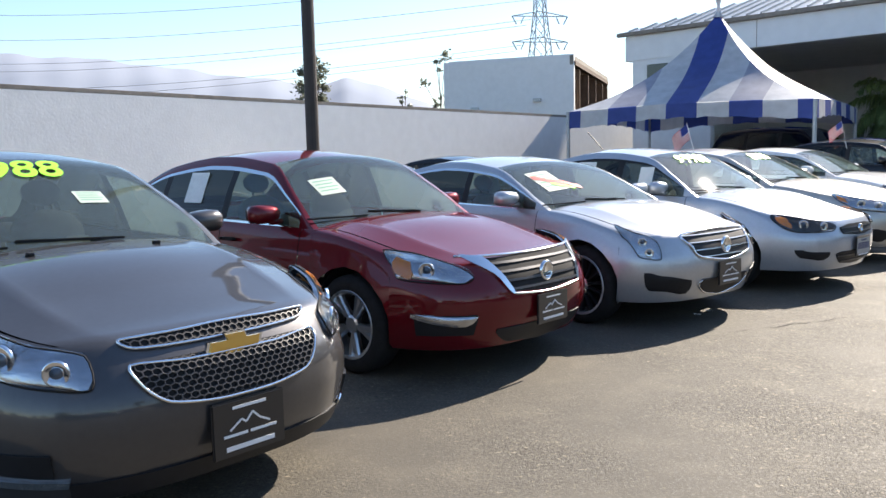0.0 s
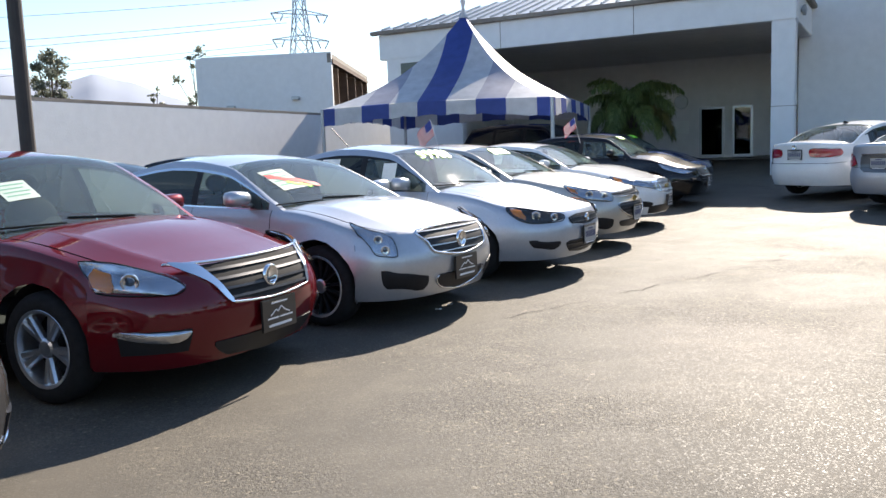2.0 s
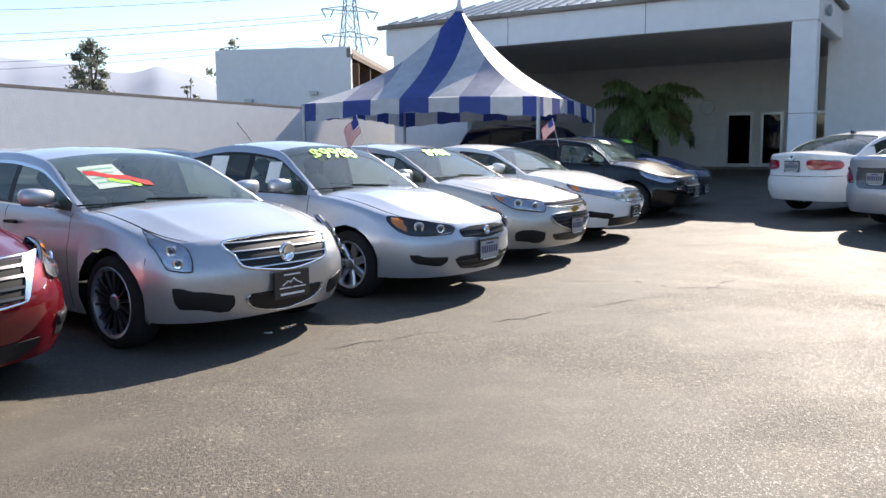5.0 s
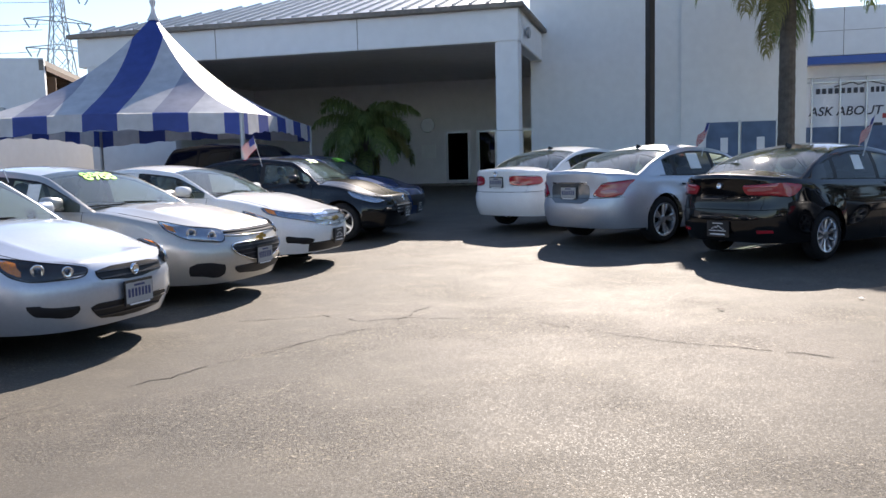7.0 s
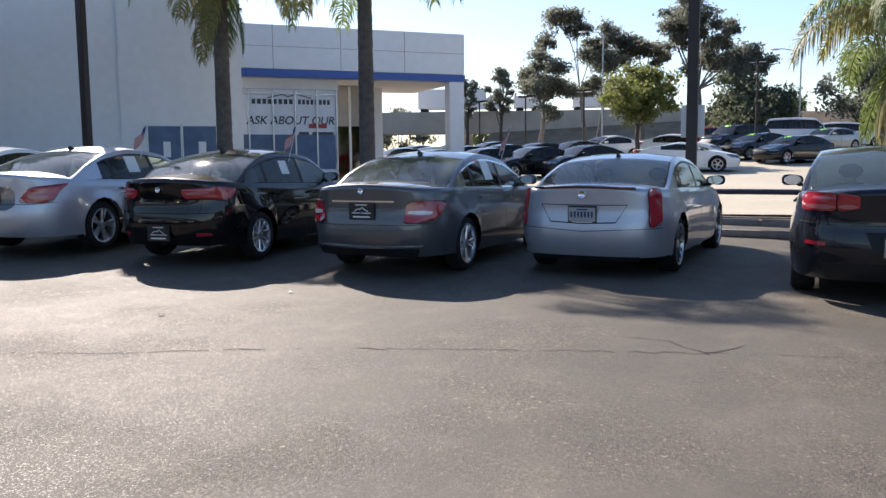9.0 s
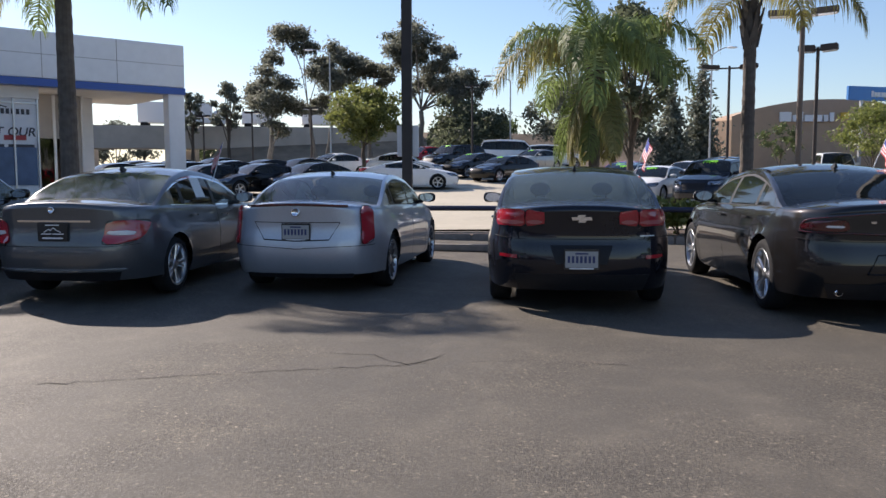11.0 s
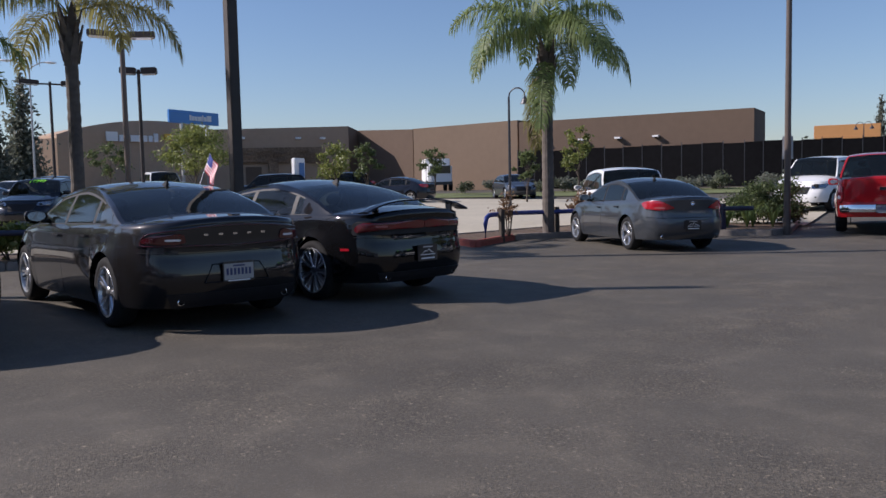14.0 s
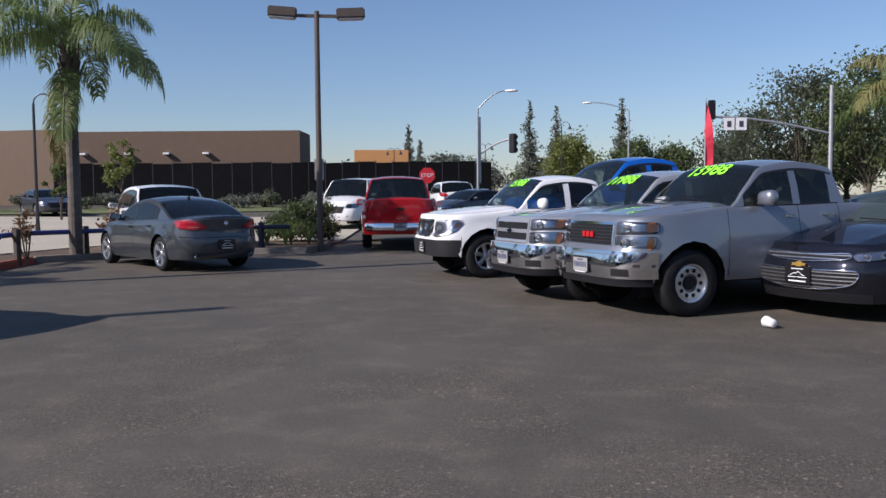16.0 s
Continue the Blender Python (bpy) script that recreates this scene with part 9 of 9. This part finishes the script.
prism("long_wall", [(54.0, -49.6, 0.8), (35.9, -56.2, 0.8), (35.9, -56.2, 6.75), (54.0, -49.6, 6.75)], 5, M_BROWN, store)
M_STONE = mat("stone_cladding", (0.21, 0.14, 0.09), 0.9, vary=0.55, grain=0.8, scale=6)
wall_at = lambda t, z, out=0.3: (77.0 - 4.4 * t - 0.947 * out, -31.7 - 12.6 * t + 0.33 * out, z)
prism("stone_panel", [wall_at(0.18, 4.0), wall_at(0.79, 3.9), wall_at(0.79, 5.5), wall_at(0.18, 5.4)], 0.28, M_STONE, store)
for t in (0.40, 0.78):
    prism("stone_pier", [wall_at(t, 0.9, 0.34), wall_at(t + 0.07, 0.9, 0.34), wall_at(t + 0.07, 4.4, 0.34), wall_at(t, 4.4, 0.34)], 0.3, M_STONE, store)
rnd = random.Random(77)
for k in range(60):
    t, z = rnd.uniform(0.19, 0.76), rnd.uniform(4.05, 5.2)
    p = Vector(wall_at(t, z, 0.36))
    box("cladding_stone", (-0.09, -rnd.uniform(0.14, 0.3), -0.09), (0.09, rnd.uniform(0.14, 0.3), 0.1), M_STONE, store, bevel=0.04, m=pose(p.x, p.y, p.z, 0, 0, -19))
for t in (0.24, 0.56):
    prism("delivery_door", [wall_at(t, 0.9, 0.08), wall_at(t + 0.11, 0.9, 0.08), wall_at(t + 0.11, 3.6, 0.08), wall_at(t, 3.6, 0.08)], 0.07, M_BROWN, store, "dull brown delivery door")
for t in (0.22, 0.62, 0.80):
    p = Vector(wall_at(t, 6.35, 0.2))
    box("wall_light", (-0.2, -0.26, -0.1), (0.2, 0.26, 0.1), M_WHITEINK, store, bevel=0.03, m=pose(p.x, p.y, p.z, 0, 0, -19))
for t in (0.12, 0.3, 0.46, 0.62):
    p = Vector((54.0, -49.6, 0)).lerp(Vector((35.9, -56.2, 0)), t)
    box("wall_light", (-0.24, -0.4, -0.07), (0.24, 0.1, 0.07), M_WHITEINK, store, m=pose(p.x - 0.1, p.y + 0.3, 5.0, 0, 0, 20))
bm = bmesh.new()
y0, z0 = -21.9, 5.85
for k, (w_, h_) in enumerate(((0.95, 0.8), (0.5, 0.55), (0.2, 0.8), (0.8, 0.55), (0.5, 0.55), (0.35, 0.55), (0.35, 0.75))):
    box_bm(bm, (75.9 - y0 * 0.0 - 0.35 + 0.087 * (-y0 - 17.9), y0 - w_, z0), (75.9 - 0.1 + 0.087 * (-y0 - 17.9), y0, z0 + h_))
    y0 -= w_ + 0.16
part("sign_letters", bm, M_WHITEINK, store, "plain white sign blocks")
M_STAR = mat("yellow_sign", (0.7, 0.42, 0.04), 0.5)
box("sign_star", (76.2, -27.7, 6.05), (76.5, -27.1, 6.6), M_STAR, store, "plain yellow sign block")
bs = empty("blue_sign", Matrix(), "blue store sign board raised on posts", "sign")
m_bs = pose(72.3, -28.2, 0, 0, 0, 112)
box("sign_board", (-2.9, -0.15, 7.2), (2.9, 0.15, 8.3), mat("sign_blue", (0.05, 0.22, 0.55), 0.4), bs, bevel=0.05, m=m_bs)
for x in (-1.5, 1.5):
    box("post", (x - 0.12, -0.1, 0.8), (x + 0.12, 0.1, 7.2), M_GALV, bs, m=m_bs)
for x, w_, h_ in ((-1.9, 0.5, 0.5), (-1.32, 0.3, 0.36), (-0.94, 0.12, 0.5), (-0.74, 0.46, 0.36), (-0.2, 0.3, 0.36), (0.18, 0.22, 0.36), (0.48, 0.2, 0.46)):
    for sy in (-0.175, 0.175):
        box("sign_bar", (x, sy - 0.025, 7.5), (x + w_, sy + 0.025, 7.5 + h_), M_WHITEINK, bs, m=m_bs)
kiosk = empty("sign_kiosk", pose(42.0, -20.9, gz(42.0, -20.9), 0, 0, 20), "slim white sign pillar with a blue panel", "sign")
box("pillar", (-0.14, -0.42, 0), (0.14, 0.42, 2.55), M_FASCIA, kiosk, bevel=0.05)
box("panel", (-0.18, -0.30, 0.9), (-0.14, 0.12, 2.3), mat("kiosk_blue", (0.08, 0.18, 0.40), 0.5), kiosk, bevel=0.01)
m_tr = pose(59.0, -44.3, gz(59.0, -44.3), 0, 0, 147)
o = empty("box_truck", m_tr, "white box truck parked before the store", "truck")
box("cargo_box", (-2.0, -1.05, 0.8), (1.6, 1.05, 2.75), M_WHITEINK, o, bevel=0.05)
cab_ = box("cab", (1.7, -1.0, 0.55), (3.4, 1.0, 2.3), M_WHITEINK, o, bevel=0.22)
box("windshield", (3.38, -0.85, 1.45), (3.42, 0.85, 2.1), M_TINTGLASS, cab_, bevel=0.01)
box("bumper", (3.4, -1.0, 0.5), (3.5, 1.0, 0.75), M_STEELDARK, cab_, bevel=0.02)
for x in (-1.2, 2.5):
    for y_ in (-0.95, 0.95):
        v, f = lathe([(0.0005, -0.14), (0.42, -0.14), (0.45, -0.1), (0.45, 0.1), (0.42, 0.14), (0.0005, 0.14)], 18, "y", False)
        mesh_ob("wheel", [(p[0] + x, p[1] + y_, p[2] + 0.45) for p in v], f, M_TYRE, o)
# dark screened fence
M_SCREEN = mat("black_fence_screen", (0.007, 0.007, 0.008), 0.95, vary=0.3, scale=3, spec=0.08)
fn = empty("screen_fence", Matrix(), "long fence hung with black screening", "fence")
line = [Vector((52.6, -48.0, 0)), Vector((35.5, -54.2, 0)), Vector((21.5, -60.5, 0))]
for k in range(24):
    u = k / 12
    seg = min(1, int(u))
    a, b = line[seg].lerp(line[seg + 1], u - seg), line[seg].lerp(line[seg + 1], u - seg + 1 / 12)
    d = b - a
    m_ = Matrix.Translation(a) @ Matrix.Rotation(math.atan2(d.y, d.x), 4, "Z")
    part("panel", box_bm(bmesh.new(), (0.03, -0.02, 1.0), (d.length - 0.03, 0.02, 4.15 + 0.05 * math.sin(k * 2.1)), 0, m_), M_SCREEN, fn)
    part("fence_post", box_bm(bmesh.new(), (-0.03, -0.03, 0.9), (0.03, 0.03, 4.3), 0, m_), M_STEELDARK, fn)
tagged(box("shop_building", (-3.5, -3, 0), (3.5, 3, 6.6), mat("orange_stucco", (0.55, 0.27, 0.10), 0.9, vary=0.05, scale=2), bevel=0.05, m=pose(48.4, -99.3, 1.0, 0, 0, 25)), "small orange stucco building far off", "building")
# verge across the street
sheet("verge", [(60, -28), (27, -57), (21, -52), (30, -41), (52, -24)], M_GRASS, "dry grass verge with low plants", "verge", 0.05)
for k in range(34):
    t = k / 33
    p = Vector((47.5, -38.5, 0)).lerp(Vector((24.5, -54.0, 0)), t)
    shrub("verge_shrub", p.x + 1.2 * math.sin(k * 5.1), p.y + 1.2 * math.cos(k * 3.3), 0.85, 1.05 + 0.3 * math.sin(k), "low grey-green verge shrub", M_LEAFGREY if k % 3 else M_LEAFDARK, 200 + k, 520, 0.09, gz(p.x, p.y))
# highway overpass
ov = empty("overpass", Matrix(), "concrete highway overpass behind the trees", "bridge")
M_OVER = mat("grey_concrete", (0.46, 0.41, 0.35), 0.9, vary=0.18, scale=0.5)
wall_box("deck", (98.5, 60), (113.5, 14), 4.6, 7.3, -5, M_OVER, parent=ov)
for t in (0.15, 0.4, 0.65, 0.9):
    p = Vector((98.5, 60, 0)).lerp(Vector((113.5, 14, 0)), t)
    box("pier", (p.x + 1, p.y - 1, 0.8), (p.x + 2.2, p.y + 1, 4.6), M_OVER, ov)
M_BANK = mat("dry_bank", (0.24, 0.18, 0.12), 0.95, vary=0.35, scale=0.6)
bm = bmesh.new()
q = [bm.verts.new(p) for p in ((92, 36, 1.0), (103, 2, 1.0), (104, -20, 1.0), (114, -20, 6.2), (112.5, 8, 7.0), (106, 36, 6.6))]
bm.faces.new((q[0], q[1], q[4], q[5]))
bm.faces.new((q[1], q[2], q[3], q[4]))
tagged(part("embankment", bm, M_BANK), "dry brown highway embankment", "bank", kind="structure")
for k, (t, L, h_) in enumerate(((0.36, 9.0, 2.6), (0.55, 2.0, 1.6), (0.75, 6.0, 2.4))):
    p = Vector((101.0, 60, 7.3)).lerp(Vector((116.0, 14, 7.3)), t)
    o = empty("box_truck" if L > 3 else "van", pose(p.x, p.y, p.z, 0, 0, -72), "pale vehicle on the distant overpass", "truck")
    box("cargo_box", (-L / 2, -1.1, 0.7), (L / 2, 1.1, 0.7 + h_), M_WHITEINK, o, bevel=0.08)
    box("cab", (L / 2 + 0.05, -1.0, 0.5), (L / 2 + 1.8, 1.0, 2.3), M_WHITEINK, o, bevel=0.2)
    for x in (-L / 2 + 0.8, L / 2 + 0.9):
        v, f = lathe([(0.5, -1.05), (0.5, 1.05)], 14, "y")
        mesh_ob("wheel", [(a[0] + x, a[1], a[2] + 0.5) for a in v], f, M_TYRE, o)
gs = tagged(box("road_sign_board", (-1.1, -0.05, 0), (1.1, 0.05, 0.9), mat("sign_green", (0.02, 0.22, 0.13), 0.5), m=pose(88, 19.5, 2.4, 0, 0, 105)), "green highway direction board", "sign")
box("post", (-0.05, -0.05, -1.8), (0.05, 0.05, 0), M_GALV, gs, m=pose(88, 19.5, 2.4, 0, 0, 105))
# mountains: haze put in as a pale colour and a faint glow
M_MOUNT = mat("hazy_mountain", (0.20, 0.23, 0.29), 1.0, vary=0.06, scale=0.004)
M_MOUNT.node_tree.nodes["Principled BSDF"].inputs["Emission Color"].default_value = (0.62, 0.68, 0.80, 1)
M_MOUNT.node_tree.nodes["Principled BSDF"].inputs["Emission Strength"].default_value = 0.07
V, F = [], []
nx = 200
RIDGE = [(80, 1.0), (88, 2.6), (91.2, 3.8), (94.2, 5.1), (96.4, 5.45), (98.3, 5.05), (100.5, 5.35), (104.7, 5.8), (109.6, 6.4), (113, 6.7), (122, 6.9), (135, 5.5), (150, 3.5)]
for i in range(nx + 1):
    deg = 80 + 70 * i / nx
    a, t = radians(deg), i / nx
    ridge = 2300 * math.tan(radians(float(np.interp(deg, [q[0] for q in RIDGE], [q[1] for q in RIDGE])))) + 2.5 * math.sin(t * 83 + 1) + 2 * math.sin(t * 171)
    for j, (r, h_) in enumerate(((1700, 0), (1950, 0.42), (2150, 0.74), (2300, 1.0), (2600, 0.7))):
        V.append((r * math.cos(a), r * math.sin(a), 1 + ridge * h_ * (1 + 0.05 * math.sin(i * 0.35 + j * 2.1) * (j in (1, 2)))))
for i in range(nx):
    for j in range(4):
        F.append((i * 5 + j, (i + 1) * 5 + j, (i + 1) * 5 + j + 1, i * 5 + j + 1))
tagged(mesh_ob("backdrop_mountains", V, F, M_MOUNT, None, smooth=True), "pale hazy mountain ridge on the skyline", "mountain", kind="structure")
# far tree line closes the view behind the lot and along the street
for k in range(46):
    a = radians(-150 + 295 * k / 45 if k < 46 else 0)
    if -5 < math.degrees(a) < -1:
        continue
    r = 125 + 14 * math.sin(k * 2.2)
    x, y = 6 + r * math.cos(a), r * math.sin(a)
    if y > 60:
        continue
    tree("tree", x, y, 6.0 + 2.2 * math.sin(k * 1.7), 5.5, "distant street tree in haze", (M_LEAFGREY, M_LEAFDARK, M_LEAF)[k % 3], 300 + k, 2600, 0.30, 0.25, 0.1, 9)

# ---- cars in the neighbouring lots ----
S_FAR = Shape(1.80, 1.45, 2.7, 0.92, 1.0, 0.33)
S_SUV = Shape(1.88, 1.75, 2.8, 0.9, 0.95, 0.37, zn=0.98, zcowl=1.18, zbf=1.10, zbr=1.18, zdeck=1.25, ztail=1.22, xws=0.35, xrt=-1.75, xdk=-2.15, sill=0.28, tum=0.3, round_r=5)
S_VAN = Shape(1.95, 1.95, 3.2, 0.9, 1.1, 0.37, zn=1.05, zcowl=1.25, zbf=1.16, zbr=1.22, zdeck=1.3, ztail=1.26, xws=0.6, xrt=-2.2, xdk=-2.55, sill=0.3, tum=0.22, round_r=6)
S_COUPE = Shape(1.90, 1.36, 2.81, 0.95, 1.0, 0.35, zn=0.80, zcowl=1.0, zbf=0.95, zbr=1.03, zdeck=1.08, xws=0.2, xrt=-0.75, xdk=-1.8, tum=0.55)


def far_car(S, x, y, h, p, label, suv=False, words=None, name="sedan"):
    c = build_car(name, S, p, label, "car", "cars in the neighbouring lot", at(x, y, h), ("five", 0.22), detail=1, hatch=suv, interior=False, glass_mats=(M_TINTGLASS, M_TINTGLASS))
    zl = 0.70 if not suv else 0.86
    headlamp(S, c, [(0.48, zl - 0.08), (0.84, zl - 0.06), (0.98, zl + 0.08), (0.52, zl + 0.05)], n=5)
    cover(S, c, True, sym(0.38, zl - 0.26, 0.44, zl - 0.02), M_BLACK, "grille")
    zt = 0.86 if not suv else 1.0
    taillamp(S, c, [(0.55, zt), (0.82, zt), (0.98, zt + 0.15), (0.58, zt + 0.15)], n=5)
    if words:
        price(S, c, words, 0.22, 0, 0.25)
    return c


far_car(S_FAR, 41.8, 20.4, 138, P_BLACK, "black sedan in the next lot")
far_car(S_FAR, 42.5, 18.9, 138, P_BLACK, "black sedan in the next lot")
far_car(S_FAR, 43.2, 17.4, 138, P_BLACK, "black sedan in the next lot")
far_car(S_FAR, 43.9, 15.5, 138, P_NAVY, "dark sedan in the next lot")
far_car(S_FAR, 44.5, 13.7, 138, P_BLACK, "black sedan in the next lot")
far_car(S_FAR, 45.0, 11.9, 138, P_BLACK, "black sedan in the next lot")
far_car(S_FAR, 37.6, 16.6, 138, P_BLACK, "black sedan in the next lot")
far_car(S_FAR, 38.2, 14.4, 138, P_BLACK, "black sedan in the next lot")
far_car(S_FAR, 38.8, 12.2, 138, P_BLACK, "black sedan in the next lot")
far_car(S_FAR, 39.4, 10.0, 138, P_BLACK, "black sedan in the next lot")
far_car(S_FAR, 47.7, 22.1, 138, P_STEEL, "grey sedan in the next lot")
far_car(S_FAR, 48.6, 20.1, 138, P_BLACK, "black sedan in the next lot")
far_car(S_FAR, 49.4, 18.0, 138, P_BLACK, "black sedan in the next lot")
far_car(S_FAR, 50.3, 11.3, 138, P_WHITE, "white sedan in the next lot")
far_car(S_COUPE, 42.4, 5.9, -88, P_WHITE, "white sports coupe standing across the next lot", name="coupe")
far_car(S_FAR, 49.5, 7.0, -95, P_WHITE, "white sedan in the next lot")
far_car(S_SUV, 55.0, 4.6, 138, P_BLACK, "black people carrier in the next lot", True, "9988", "suv")
far_car(S_FAR, 51.0, 3.2, 138, P_BLACK, "black sedan with a green price", False, "7988")
far_car(S_FAR, 48.6, 1.4, 138, P_BLACK, "black sedan with a green price", False, "8988")
far_car(S_FAR, 57.5, 6.8, 138, P_TRUCKRED, "red sedan in the next lot")
far_car(S_VAN, 62.0, 0.8, -80, P_WHITE, "white long van far across the lot", True, None, "van")
far_car(S_SUV, 63.5, -2.1, -85, P_WHITE, "pale estate car far across the lot", True, None, "suv")
far_car(S_FAR, 60.0, -0.6, 138, P_BEIGE, "pale sedan far across the lot", False, "6988")
far_car(S_FAR, 36.6, -4.6, 148, P_WHITE, "white sedan with a green price", False, "9988")
far_car(S_SUV, 34.6, -6.4, 148, P_NAVY, "dark blue off-roader with a green price", True, "18988", "suv")
far_car(S_FAR, 39.8, -4.0, 148, P_BLACK, "black sedan with a green price", False, "8988")
far_car(S_FAR, 42.6, -4.2, 148, P_BLUE, "dark blue sedan with a green price", False, "7988")
far_car(S_FAR, 45.4, -4.6, 148, P_TRUCKRED, "red sedan in the line", False, "8488")
far_car(S_FAR, 42.0, -8.6, 148, P_SILVER, "silver sedan in the back line")
far_car(S_SUV, 45.0, -9.4, 148, P_BLACK, "black off-roader in the back line", True, None, "suv")
far_car(S_FAR, 48.4, -8.4, 148, P_WHITE, "white sedan in the back line")
far_car(S_VAN, 51.9, -17.3, 170, P_WHITE, "white pickup-like van by the store", True, None, "van")
far_car(S_SUV, 42.5, -19.3, 60, P_BLACK, "black off-roader seen from behind", True, None, "suv")
far_car(S_SUV, 47.0, -26.5, 60, P_BLACK, "black off-roader seen from behind", True, None, "suv")
far_car(S_FAR, 40.0, -25.7, 30, P_NAVY, "dark sedan waiting on the drive")
far_car(S_FAR, 38.0, -33.0, 150, P_STEEL, "grey sedan by the store wall")
far_car(S_SUV, 18.2, -17.5, -40, P_WHITE, "white off-roader behind the grey sedan", True, None, "suv")
far_car(S_VAN, 17.5, -28.5, 95, P_WHITE, "old cream van with a chrome grille", True, None, "van")
far_car(S_SUV, 17.1, -38.4, -60, P_WHITE, "white off-roader behind the red pickup", True, None, "suv")
far_car(S_FAR, 14.2, -33.0, 60, P_STEEL, "grey sedan beyond the red pickup")
far_car(S_FAR, 10.6, -33.5, 60, P_BLACK, "black sedan beyond the red pickup")
far_car(S_FAR, -4.5, -15.5, 42, P_BLACK, "black sedan beyond the slate sedan")
far_car(S_SUV, 9.4, 21.6, -50, P_BLACK, "dark open off-roader under the tent", True, None, "suv")
# second line against the yard wall, tails to the first line
far_car(S_FAR, -5.6, 10.0, 140, P_STEEL, "grey sedan parked nose to the wall", False, "9988")
far_car(S_FAR, -1.9, 14.2, 140, P_SILVER, "silver sedan parked nose to the wall", False, "9988")
far_car(S_FAR, 0.0, 16.3, 140, P_BLACK, "black sedan parked nose to the wall", False, "5988")

# ---- litter ----
v, f = lathe([(0.030, 0.0), (0.032, 0.004), (0.042, 0.10), (0.044, 0.102), (0.043, 0.106), (0.039, 0.1), (0.029, 0.006)], 18, "z", False)
f.append(tuple(range(18))[::-1])
M_CUP = mat("paper_cup", (0.78, 0.77, 0.74), 0.6, vary=0.06, scale=40)
cup = mesh_ob("paper_cup", v, f, M_CUP, None, smooth=True)
cup.matrix_basis = pose(2.78, -8.1, 0.055, 88, 0, 30) @ Matrix.Diagonal((1.35, 1.35, 1.35, 1))
tagged(cup, "white paper cup lying on the asphalt", "cup")
rnd = random.Random(9)
for k, (x, y) in enumerate(((2.2, 7.0), (2.35, 7.15), (10.35, 6.2), (10.9, 5.8), (8.9, 6.6))):
    bm = bmesh.new()
    bmesh.ops.create_grid(bm, x_segments=3, y_segments=2, size=0.5, matrix=pose(x, y, 0.012, 0, 0, k * 40) @ Matrix.Diagonal((0.06, 0.035, 1, 1)))
    for v_ in bm.verts:
        v_.co.z += rnd.uniform(0, 0.014)
    tagged(part("litter_scrap", bm, M_PAPER if k < 3 else M_SOIL), "small scrap lying on the asphalt", "litter", "scraps")
